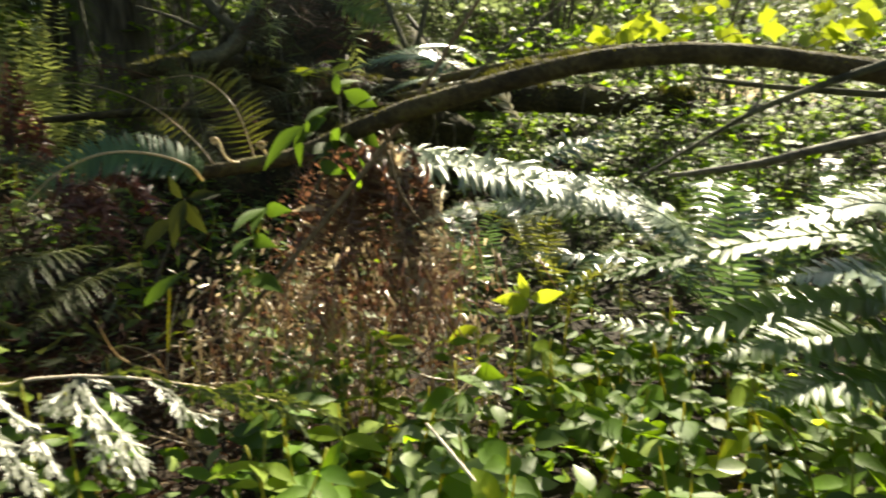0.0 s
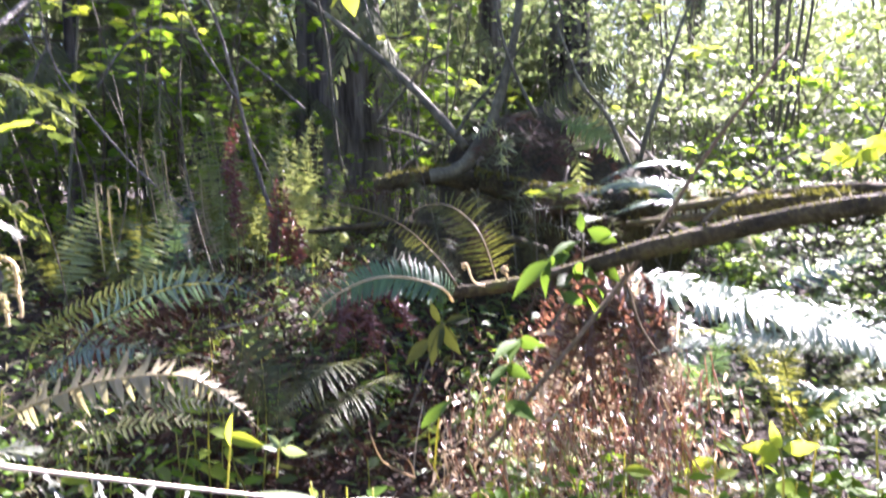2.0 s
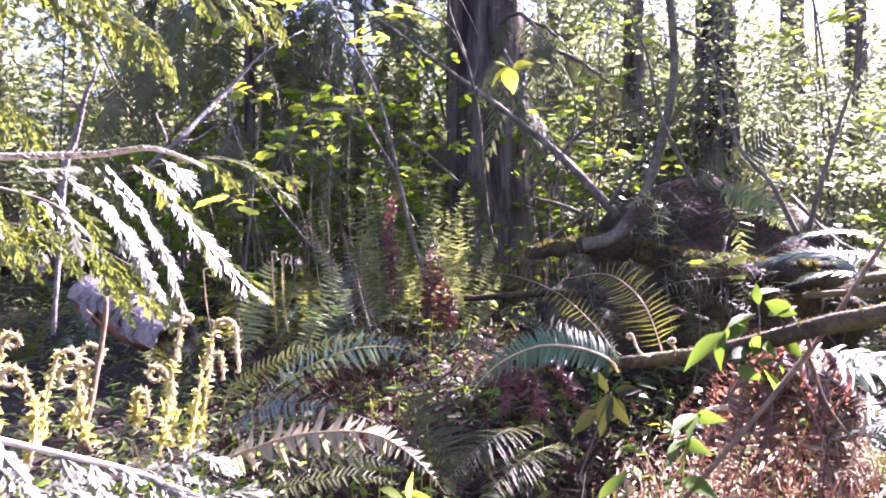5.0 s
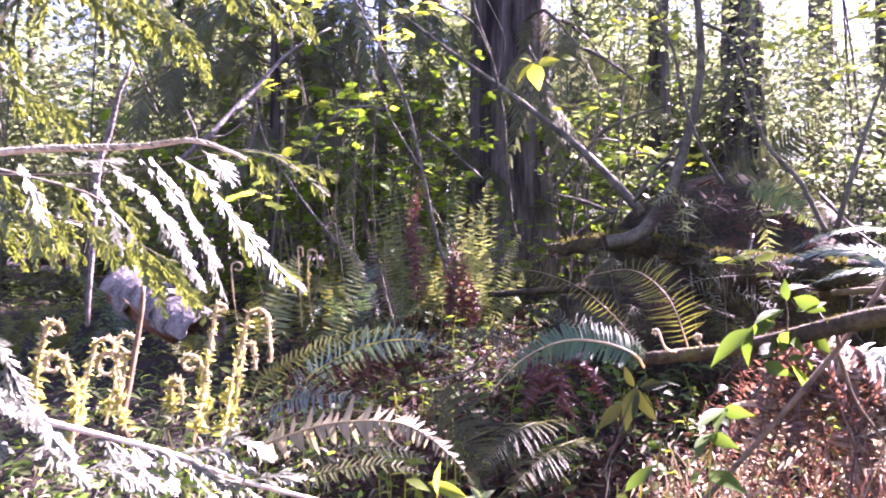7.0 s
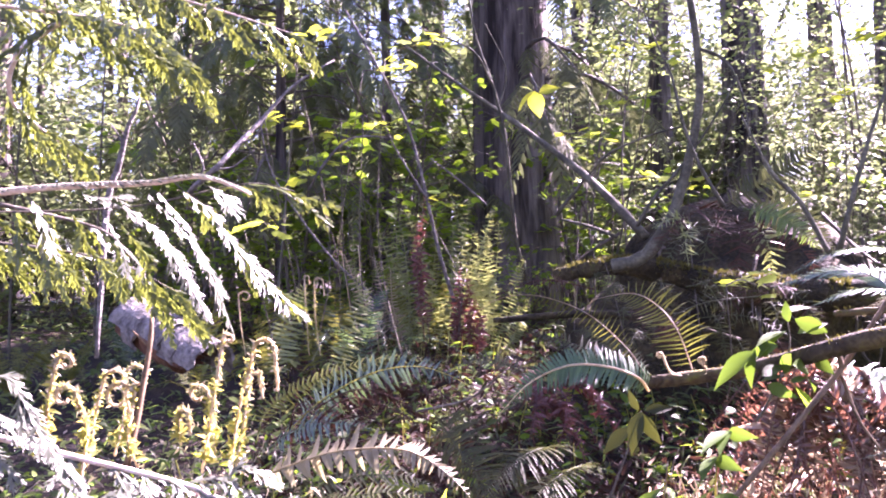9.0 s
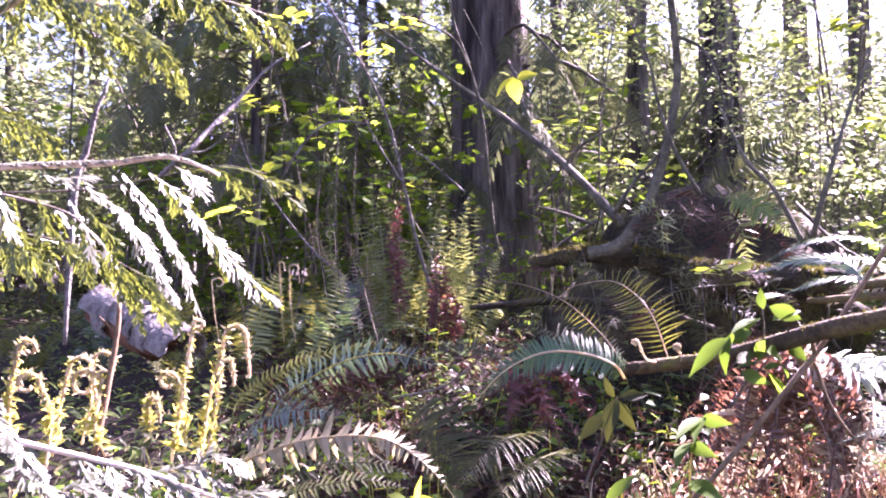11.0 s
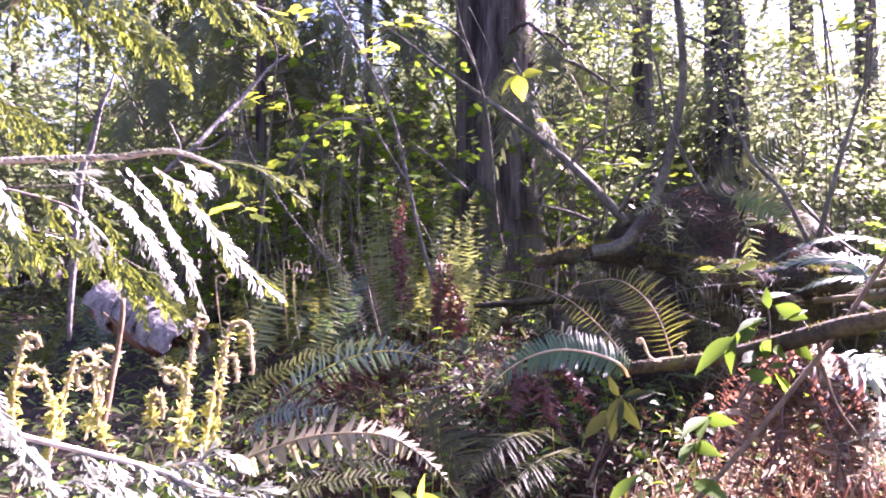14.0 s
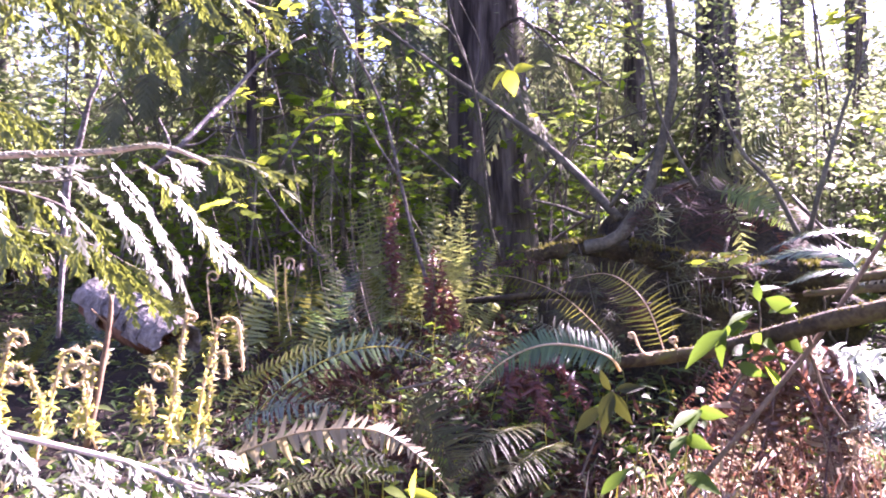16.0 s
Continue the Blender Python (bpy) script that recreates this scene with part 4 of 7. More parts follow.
stemmed("thin_branch", "thin dark branch forking off above the arching log", "branch", [([(-0.077, 2.276, 0.996), (0.039, 2.263, 1.122), (0.200, 2.267, 1.251), (0.366, 2.327, 1.368)], [0.006, 0.005, 0.004, 0.003])], TWIG)
stemmed("dry_stick", "thin dry stick among the low leaves", "stick", [([(-1.576, 1.819, 0.725), (-1.394, 1.853, 0.772), (-1.277, 1.854, 0.855), (-1.251, 1.866, 0.874)], [0.004, 0.005, 0.004, 0.003])], TWIG)
stemmed("dry_stick", "thin dry stick among the low leaves", "stick", [([(-0.121, 1.369, 0.354), (-0.058, 1.261, 0.327), (0.011, 1.152, 0.291)], [0.003, 0.0035, 0.0035])], CEDAR_LIMB)
stemmed("upright_stick", "thin dark upright stick among the fiddleheads", "stick", [([(-1.914, 0.896, 0.710), (-1.917, 0.928, 0.818), (-1.918, 0.951, 0.918), (-1.916, 0.970, 1.020), (-1.916, 0.977, 1.098)], [0.009, 0.009, 0.008, 0.007, 0.006]), ([(-1.916, 0.970, 1.017), (-1.933, 0.951, 1.044), (-1.945, 0.938, 1.064)], [0.004, 0.003, 0.002])], STICK)


def broken_log():
    """Old log: curved plates of grey bark round a rotten core whose torn end shows."""
    rng = np.random.default_rng(4)
    a, b = np.array((-3.629, 2.268, 0.989)), np.array((-3.043, 2.172, 0.812))
    t = thing("broken_log", tuple(b), "grey broken log with cracked bark and a rotten orange-brown end", "log")
    axis = unit(b - a)
    sx = unit(np.cross(axis, (0, 0, 1)))
    sz = np.cross(sx, axis)
    full = np.linalg.norm(b - a)
    core = Build()
    tube(core, a + axis * full * np.linspace(0, 0.84, 24)[:, None], [0.105, 0.112, 0.108], 18, 0.05, rng)
    part("core", core, LOG_WOOD, t, "rotten brown wood")
    s0 = 0.0
    while s0 < full:
        ln = rng.uniform(0.07, 0.15)
        e0, e1 = rng.uniform(-2.3, -1.4), rng.uniform(1.3, 2.2)
        r0 = 0.132 * rng.uniform(0.95, 1.07)
        flare = rng.uniform(-0.006, 0.012)
        v, nu, nv = [], 16, 4
        for layer in (0.0, -0.012):
            for j in range(nv + 1):
                for i in range(nu + 1):
                    th = e0 + (e1 - e0) * i / nu
                    q = s0 + ln * j / nv + 0.016 * noise.noise((th * 2, s0 * 9, 2.0 + layer)) + 0.008 * rng.normal() * (j in (0, nv))
                    r = r0 + layer + flare * j / nv + 0.008 * noise.noise((th * 3, q * 14, 5.0))
                    v.append(a + axis * q + sx * r * math.sin(th) + sz * r * math.cos(th))
        w = nu + 1
        top = (nv + 1) * w
        f = []
        for j in range(nv):
            for i in range(nu):
                k = j * w + i
                f += [(k, k + 1, k + w + 1, k + w), (top + k, top + k + w, top + k + w + 1, top + k + 1)]
        for i in range(nu):
            f += [(i, top + i, top + i + 1, i + 1), (nv * w + i, nv * w + i + 1, top + nv * w + i + 1, top + nv * w + i)]
        for j in range(nv):
            f += [(j * w, (j + 1) * w, top + (j + 1) * w, top + j * w), (j * w + nu, top + j * w + nu, top + (j + 1) * w + nu, (j + 1) * w + nu)]
        part("bark_plate", Build().add(v, f), LOG_BARK, t, smooth=False)
        s0 += ln * rng.uniform(0.9, 1.04)
    for k in range(26):
        an, rr = rng.uniform(0, 6.28), 0.085 * math.sqrt(rng.random())
        o = a + axis * full * 0.84 + sx * rr * math.cos(an) + sz * rr * math.sin(an)
        w = Build()
        tube(w, np.array([o, o + axis * rng.uniform(0.02, 0.09) + rng.normal(size=3) * 0.006]), [0.018, 0.006], 5)
        part("splinter", w, LOG_WOOD, t)


broken_log()


def root_mound():
    """Upturned mound of earth and roots, with moss and dead fronds over it."""
    rng = np.random.default_rng(9)
    c = np.array((-0.914, 5.157, 1.242))
    base = on_ground(c[0], c[1], -0.05)
    t = thing("root_mound", base, "dark earthy root mound with moss and hanging dead fronds", "mound")
    b = Build()
    top = 1.714 - base[2]
    nu, nv = 40, 18
    v, f = [], []
    for j in range(nv + 1):
        for i in range(nu):
            a, h = 2 * math.pi * i / nu, j / nv
            rad = math.cos(h * math.pi / 2) ** 0.7
            k = 1 + 0.35 * noise.noise((math.cos(a) * 1.6, math.sin(a) * 1.6, h * 3)) + 0.12 * noise.noise((math.cos(a) * 5, math.sin(a) * 5, h * 9))
            v.append((base[0] + 1.15 * rad * k * math.cos(a), base[1] + 0.65 * rad * k * math.sin(a), base[2] + top * (h ** 0.85) * (0.9 + 0.14 * k)))
    for j in range(nv):
        for i in range(nu):
            f.append((j * nu + i, j * nu + (i + 1) % nu, (j + 1) * nu + (i + 1) % nu, (j + 1) * nu + i))
    b.add(v, f)
    part("earth", b, EARTH, t)
    for k in range(14):
        r = Build()
        a = rng.uniform(-2.9, -0.2)
        o = np.array(base) + (0.85 * math.cos(a), 0.55 * math.sin(a), top * rng.uniform(0.35, 0.9))
        e = o + (0.25 * math.cos(a) + rng.normal() * 0.15, 0.3 * math.sin(a), -rng.uniform(0.15, 0.5))
        tube(r, curve([o, (o + e) / 2 + rng.normal(size=3) * 0.06, e], 8), [0.014, 0.003], 5)
        part("root", r, TWIG, t)
    return np.array(base), top


mound_base, mound_top = root_mound()


# ---- ferns ----
RIGHT = np.array((0.894, 0.447, 0))


def key_fern(label, fronds, group="sword ferns", name="sword_fern"):
    """A fern whose fronds are laid one by one: (control points, width, pairs, material, extras)."""
    t = thing(name, fronds[0][0][0], label, "fern", group)
    rng = np.random.default_rng(len(label) * 7 + len(fronds))
    for c, w, n, m, extra in fronds:
        frond(t, c, w, n, m, rng, **extra)
    return t


ONE = dict(singles=True, bare=0.1)
key_fern("blue-green sword fern with glossy arching fronds", [
    ([(-0.883, 2.344, 0.763), (-0.904, 2.287, 0.817), (-1.006, 2.235, 0.860), (-1.142, 2.189, 0.862), (-1.288, 2.162, 0.791), (-1.409, 2.150, 0.665)], 0.175, 44, FERN_TEAL, dict(ONE, shape=PINNA_SWORD, bare=0.04, normal=(0.35, -0.85, 0.4), lift=-0.1, stem_material=GOLD, thick=0.0055, ragged=0.06)),
    ([(-2.174, 1.803, 0.585), (-2.004, 1.829, 0.733), (-1.801, 1.871, 0.841), (-1.636, 1.920, 0.869), (-1.515, 1.958, 0.837), (-1.425, 1.983, 0.786)], 0.17, 38, FERN_BLUE, dict(ONE, shape=PINNA_SWORD, normal=(0.5, -0.55, 0.65), lift=-0.3, stem_material=SHOOT, thick=0.004, ragged=0.2)),
    ([(-2.272, 1.755, 0.553), (-2.316, 1.898, 0.679), (-2.108, 2.110, 0.813), (-1.878, 2.280, 0.851), (-1.739, 2.350, 0.821)], 0.16, 44, FERN_YELLOW, dict(normal=(0.2, -0.4, 0.9))),
    ([(-2.198, 1.736, 0.543), (-2.067, 1.743, 0.627), (-1.904, 1.768, 0.668), (-1.729, 1.800, 0.646)], 0.18, 26, FERN_BLUE, dict(normal=(0.2, -0.5, 0.8))),
    ([(-1.387, 2.472, 0.772), (-1.576, 2.487, 0.833), (-1.685, 2.433, 0.829), (-1.774, 2.390, 0.761)], 0.13, 26, FERN_DARK, dict(normal=(0, -0.5, 0.8))),
])
key_fern("weathered grey-green sword fern frond arching over litter", [
    ([(-1.723, 1.133, 0.629), (-1.612, 1.165, 0.679), (-1.470, 1.201, 0.728), (-1.324, 1.251, 0.742), (-1.234, 1.274, 0.724), (-1.138, 1.279, 0.669), (-1.078, 1.288, 0.603)], 0.125, 42, FERN_GREY, dict(ONE, shape=PINNA_BROAD, normal=(0.45, -0.5, 0.74), lift=-0.4, ragged=0.22)),
    ([(-1.669, 1.162, 0.520), (-1.503, 1.244, 0.581), (-1.365, 1.313, 0.603), (-1.255, 1.368, 0.579)], 0.12, 30, FERN_DARK, dict(normal=(0.35, -0.15, 0.92))),
    ([(-1.745, 1.292, 0.535), (-1.596, 1.421, 0.587), (-1.471, 1.539, 0.580), (-1.316, 1.618, 0.518)], 0.13, 28, FERN_DARK, dict(normal=(0.35, -0.15, 0.92))),
])
key_fern("backlit yellow-green sword fern with thin arching fronds", [
    ([(-0.741, 2.514, 0.791), (-0.815, 2.585, 0.969), (-0.905, 2.650, 1.067), (-1.022, 2.702, 1.117), (-1.191, 2.729, 1.093)], 0.22, 32, FERN_YELLOW, dict(ONE, normal=(-0.3, -0.75, 0.45), shape=PINNA_NARROW, stem_material=DEAD_TAN, sweep=0.3)),
    ([(-1.053, 3.087, 0.713), (-1.172, 3.136, 0.853), (-1.373, 3.144, 1.015), (-1.637, 3.121, 1.100), (-1.862, 3.121, 1.070), (-2.021, 3.101, 0.947)], 0.15, 40, FERN_YELLOW, dict(normal=(-0.3, -0.75, 0.45), shape=PINNA_NARROW, stem_material=DEAD_TAN)),
    ([(-1.077, 3.076, 0.687), (-1.321, 3.062, 0.826), (-1.528, 3.069, 0.889), (-1.745, 3.072, 0.926)], 0.16, 30, FERN_DARK, dict(normal=(-0.1, -0.5, 0.8))),
    ([(-1.050, 3.200, 0.699), (-1.249, 3.322, 0.790), (-1.438, 3.450, 0.893), (-1.580, 3.490, 0.887)], 0.18, 30, FERN_DARK, dict(normal=(-0.1, -0.5, 0.8))),
])
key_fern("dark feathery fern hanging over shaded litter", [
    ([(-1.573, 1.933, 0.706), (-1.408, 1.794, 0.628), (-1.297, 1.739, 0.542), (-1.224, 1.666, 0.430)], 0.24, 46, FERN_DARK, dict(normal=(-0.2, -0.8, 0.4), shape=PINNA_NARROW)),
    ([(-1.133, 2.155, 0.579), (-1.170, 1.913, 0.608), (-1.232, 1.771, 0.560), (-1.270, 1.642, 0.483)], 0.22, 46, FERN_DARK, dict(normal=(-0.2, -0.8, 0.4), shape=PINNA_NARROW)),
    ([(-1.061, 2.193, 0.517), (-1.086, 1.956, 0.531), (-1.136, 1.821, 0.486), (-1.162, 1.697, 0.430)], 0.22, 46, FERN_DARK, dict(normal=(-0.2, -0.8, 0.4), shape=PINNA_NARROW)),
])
W = dict(shape=PINNA_SWORD, normal=(0.13, -0.36, 0.92), lift=-0.05, sweep=0.8)
TO_TIP = [(-0.322, 2.476, 0.774), (-0.158, 2.446, 0.809), (0.058, 2.386, 0.782), (0.258, 2.306, 0.747), (0.421, 2.216, 0.711), (0.511, 2.150, 0.650), (0.594, 2.082, 0.558)]
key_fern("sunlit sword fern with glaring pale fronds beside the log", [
    (TO_TIP, 0.22, 80, FERN_GLARE, dict(W, singles=True, bare=0.06, ragged=0.16)),
    ([(x - 0.02, y + 0.1, z + 0.035) for x, y, z in TO_TIP[:6]], 0.22, 76, FERN_GLARE, dict(W, bare=0.06, ragged=0.2)),
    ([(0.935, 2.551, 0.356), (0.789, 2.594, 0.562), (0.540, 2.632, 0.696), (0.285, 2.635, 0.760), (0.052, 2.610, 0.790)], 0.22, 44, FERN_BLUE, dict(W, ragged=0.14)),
    ([(0.882, 2.415, 0.391), (0.661, 2.329, 0.637), (0.412, 2.321, 0.705), (0.090, 2.263, 0.692), (-0.057, 2.217, 0.675), (-0.207, 2.155, 0.627)], 0.19, 70, FERN_GLARE, dict(W, shape=PINNA_FEATHER, normal=(0.12, -0.42, 0.9), sweep=1.1)),
    ([(0.882, 2.415, 0.391), (0.711, 2.358, 0.593), (0.477, 2.353, 0.670), (0.227, 2.325, 0.652), (-0.001, 2.264, 0.599)], 0.17, 64, FERN_GLARE, dict(W, shape=PINNA_FEATHER, normal=(0.12, -0.42, 0.9), sweep=1.1)),
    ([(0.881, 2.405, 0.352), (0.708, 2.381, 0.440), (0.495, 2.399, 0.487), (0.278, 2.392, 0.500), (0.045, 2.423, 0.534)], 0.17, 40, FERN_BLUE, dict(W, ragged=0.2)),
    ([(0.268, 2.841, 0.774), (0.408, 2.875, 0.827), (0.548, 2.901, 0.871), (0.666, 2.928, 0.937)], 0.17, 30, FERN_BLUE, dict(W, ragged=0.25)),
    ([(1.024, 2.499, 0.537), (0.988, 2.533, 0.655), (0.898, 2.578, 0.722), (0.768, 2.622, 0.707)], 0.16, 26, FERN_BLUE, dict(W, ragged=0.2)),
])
key_fern("large sunlit sword fern with broad pale green fronds", [
    ([(1.264, 1.631, 0.389), (0.988, 1.689, 0.674), (0.791, 1.742, 0.679), (0.539, 1.829, 0.610), (0.255, 1.909, 0.502)], 0.21, 46, FERN, dict(ONE, shape=PINNA_BROAD, normal=(-0.2, -0.22, 0.94), lift=-0.05)),
    ([(1.236, 1.618, 0.508), (1.130, 1.743, 0.707), (1.037, 1.788, 0.758), (0.936, 1.810, 0.741), (0.834, 1.835, 0.704), (0.713, 1.860, 0.660)], 0.22, 46, FERN_GLARE, dict(ONE, shape=PINNA_BROAD, normal=(-0.05, -0.34, 0.93), lift=-0.05)),
    ([(1.187, 1.526, 0.373), (0.952, 1.563, 0.553), (0.742, 1.611, 0.540), (0.489, 1.645, 0.459), (0.252, 1.752, 0.483)], 0.21, 52, FERN, dict(shape=PINNA_BROAD, normal=(-0.25, -0.22, 0.94))),
    ([(1.148, 1.474, 0.368), (0.889, 1.451, 0.509), (0.669, 1.452, 0.510), (0.490, 1.489, 0.444)], 0.22, 48, FERN, dict(shape=PINNA_BROAD, normal=(-0.25, -0.22, 0.94))),
    ([(1.148, 1.474, 0.368), (0.939, 1.471, 0.605), (0.792, 1.481, 0.653), (0.643, 1.525, 0.618)], 0.22, 48, FERN_GLARE, dict(shape=PINNA_BROAD, normal=(-0.25, -0.22, 0.94))),
    ([(1.109, 1.422, 0.364), (0.849, 1.338, 0.452), (0.651, 1.291, 0.471), (0.484, 1.280, 0.418)], 0.2, 46, FERN, dict(shape=PINNA_BROAD, normal=(-0.25, -0.22, 0.94))),
    ([(1.331, 1.678, 0.371), (1.200, 1.821, 0.571), (1.110, 1.938, 0.641), (1.004, 2.033, 0.607)], 0.21, 46, FERN, dict(shape=PINNA_BROAD, normal=(-0.25, -0.22, 0.94))),
])
key_fern("pale sword fern fronds leaning over the arching log", [
    ([(0.187, 3.254, 0.950), (0.019, 3.166, 1.093), (-0.170, 3.128, 1.117), (-0.366, 3.087, 1.044)], 0.17, 54, FERN_BLUE, dict(shape=PINNA_FEATHER, sweep=1.2, lift=0.0, normal=(0.3, -0.2, 0.93))),
    ([(0.309, 3.983, 1.073), (0.037, 3.897, 1.291), (-0.247, 3.812, 1.294), (-0.500, 3.744, 1.164)], 0.18, 54, FERN_BLUE, dict(shape=PINNA_FEATHER, sweep=1.2, lift=0.0, normal=(0.3, -0.2, 0.93))),
    ([(0.203, 3.373, 0.991), (0.041, 3.399, 1.163), (-0.089, 3.445, 1.203), (-0.276, 3.465, 1.164)], 0.16, 54, FERN, dict(shape=PINNA_FEATHER, sweep=1.2, lift=0.0, normal=(0.3, -0.2, 0.93))),
    ([(-0.050, 2.732, 1.029), (-0.114, 2.811, 1.168), (-0.269, 2.868, 1.197), (-0.498, 2.906, 1.131)], 0.16, 54, FERN_BLUE, dict(shape=PINNA_FEATHER, sweep=1.2, lift=0.0, normal=(0, -0.5, 0.9))),
])
# worn grey leaf colour and tilted leaflets stand in for sun glare here
GLARE = dict(normal=(0.3, -0.3, 0.9), shape=PINNA_SWORD, lift=-0.02, ragged=0.16, sweep=1.0)
key_fern("sun-bleached sword fern with glaring white fronds by the stick", [
    ([(0.290, 2.972, 0.844), (0.118, 2.992, 1.098), (-0.041, 2.913, 1.099), (-0.201, 2.835, 1.012)], 0.17, 46, FERN_GREY, GLARE),
])
key_fern("long dark sword fern fronds above the root mound", [
    ([(-0.900, 4.484, 1.618), (-0.678, 4.480, 1.731), (-0.417, 4.495, 1.891), (-0.199, 4.489, 2.026)], 0.24, 34, FERN_DARK, dict(normal=(0, -0.9, 0.3))),
    ([(-0.744, 4.451, 1.589), (-0.547, 4.438, 1.579), (-0.360, 4.422, 1.466), (-0.242, 4.373, 1.293)], 0.24, 30, FERN_DARK, dict(normal=(0, -0.9, 0.3))),
    ([(-0.819, 4.525, 1.599), (-0.951, 4.235, 1.599), (-1.121, 4.042, 1.455), (-1.223, 3.884, 1.267)], 0.22, 30, DEAD_BROWN, dict(normal=(0, -0.5, 0.9), ragged=0.3)),
    ([(-0.885, 4.493, 1.563), (-0.908, 4.149, 1.437), (-0.933, 4.084, 1.266), (-0.951, 4.079, 1.098)], 0.2, 26, FERN_DARK, dict(normal=(0, -0.8, 0.3), ragged=0.35)),
    ([(-0.787, 4.542, 1.562), (-0.741, 4.233, 1.401), (-0.754, 4.175, 1.231), (-0.786, 4.162, 1.063)], 0.2, 26, DEAD_BROWN, dict(normal=(0, -0.8, 0.3), ragged=0.35)),
    ([(-0.690, 4.591, 1.543), (-0.604, 4.301, 1.400), (-0.573, 4.265, 1.229), (-0.575, 4.267, 1.095)], 0.2, 26, FERN_OLIVE, dict(normal=(0, -0.8, 0.3), ragged=0.35)),
    ([(-0.690, 4.591, 1.525), (-0.483, 4.362, 1.399), (-0.390, 4.299, 1.294), (-0.333, 4.331, 1.161)], 0.2, 26, DEAD_BROWN, dict(normal=(0, -0.8, 0.3), ragged=0.3)),
    ([(-1.028, 4.287, 1.512), (-1.092, 4.071, 1.534), (-1.202, 3.952, 1.470)], 0.18, 24, FERN_OLIVE, dict(normal=(0, -0.8, 0.3), ragged=0.3)),
    ([(-0.828, 4.309, 1.582), (-0.842, 4.014, 1.460), (-0.862, 3.918, 1.294)], 0.16, 24, DEAD_BROWN, dict(normal=(0, -0.8, 0.3), ragged=0.4)),
    ([(-0.668, 4.329, 1.541), (-0.616, 4.041, 1.389), (-0.641, 3.943, 1.211)], 0.16, 24, DEAD_BROWN, dict(normal=(0, -0.8, 0.3), ragged=0.4)),
    ([(-1.012, 4.188, 1.512), (-1.014, 3.992, 1.399), (-0.985, 3.900, 1.231)], 0.16, 24, FERN_OLIVE, dict(normal=(0, -0.8, 0.3), ragged=0.4)),
    ([(-0.731, 4.319, 1.595), (-0.501, 4.141, 1.504), (-0.300, 4.056, 1.318)], 0.2, 34, FERN, dict(normal=(0, -0.8, 0.4), ragged=0.15, shape=PINNA_SWORD)),
    ([(-1.015, 4.428, 1.528), (-1.061, 4.073, 1.404), (-1.104, 3.942, 1.299), (-1.135, 3.930, 1.167)], 0.2, 26, FERN_DARK, dict(normal=(0, -0.8, 0.3), ragged=0.3)),
])

# upright clump with red dead fronds among green ones
rng_c = np.random.default_rng(31)
clump = []
CENTRE = (-2.940, 4.718, 0.623)
for across, tall, width, m in ((-0.64, 1.11, 0.18, 0), (-0.49, 1.19, 0.18, 0), (-0.74, 0.89, 0.162, 2), (0.05, 1.19, 0.18, 0), (0.18, 1.11, 0.198, 0), (0.30, 0.86, 0.18, 0), (-0.09, 1.09, 0.18, 0), (-0.55, 0.77, 0.162, 0), (-0.28, 0.86, 0.18, 3), (-0.16, 0.54, 0.18, 3), (-0.86, 0.73, 0.144, 2), (0.41, 0.54, 0.18, 0), (0.14, 0.77, 0.18, 0), (-0.39, 1.11, 0.162, 0), (-0.7, 1.0, 0.15, 0), (-0.2, 0.98, 0.16, 0), (0.24, 1.0, 0.16, 0), (0.38, 0.8, 0.16, 0), (0.1, 0.95, 0.16, 0), (-0.58, 0.66, 0.12, 2), (-0.66, 0.74, 0.12, 2), (0.5, 0.4, 0.16, 0), (-0.6, 1.0, 0.17, 0), (-0.45, 0.9, 0.17, 0), (-0.32, 1.0, 0.17, 0), (0.0, 1.05, 0.18, 0), (0.12, 1.2, 0.18, 0), (0.21, 1.15, 0.18, 0), (0.3, 1.05, 0.17, 0), (0.36, 0.95, 0.16, 0), (-0.52, 1.08, 0.17, 0), (0.44, 0.7, 0.16, 0), (0.27, 0.7, 0.17, 0), (-0.4, 0.7, 0.17, 3)):
    tip = np.array(CENTRE) + RIGHT * across + np.array((0, 0, tall)) + rng_c.normal(size=3) * (0.1, 0.2, 0)
    b0 = np.array(CENTRE) + RIGHT * across * 0.64 + rng_c.normal(size=3) * (0.04, 0.12, 0) + (0, 0, -0.08)
    mid = b0 * 0.45 + tip * 0.55 + rng_c.normal(size=3) * 0.04
    clump.append(([tuple(b0), tuple(mid), tuple(tip), tuple(tip + rng_c.normal(size=3) * 0.05 + (0, -0.06, -0.05))], width * 0.85, 34, (FERN_OLIVE, FERN_YELLOW, DEAD_TAN, FERN_YELLOW)[m], dict(shape=PINNA_SWORD, normal=(0.45, -0.9, 0.1), sweep=0.15, ragged=0.16, thick=0.005)))
for x0, z0, x1, z1, x2, z2 in ((-0.18, 0.1, -0.24, 0.7, -0.2, 1.28), (-0.22, 0.1, -0.27, 0.6, -0.26, 1.1), (0.05, 0.0, 0.04, 0.41, 0.07, 0.72), (0.12, 0.0, 0.13, 0.36, 0.1, 0.66), (0.18, -0.05, 0.2, 0.2, 0.17, 0.45), (0.0, -0.1, 0.02, 0.15, 0.0, 0.4)):
    run = [tuple(np.array(CENTRE) + RIGHT * u + (0.12, -0.24, h)) for u, h in ((x0, z0), (x1, z1), (x2, z2))]
    clump.append((run, 0.12, 80, DEAD_RED, dict(normal=(0.45, -0.9, 0.1), ragged=0.45, sweep=-0.1, lift=-0.3, shape=CURL)))
key_fern("upright sword fern clump of green and dark red dead fronds", clump)


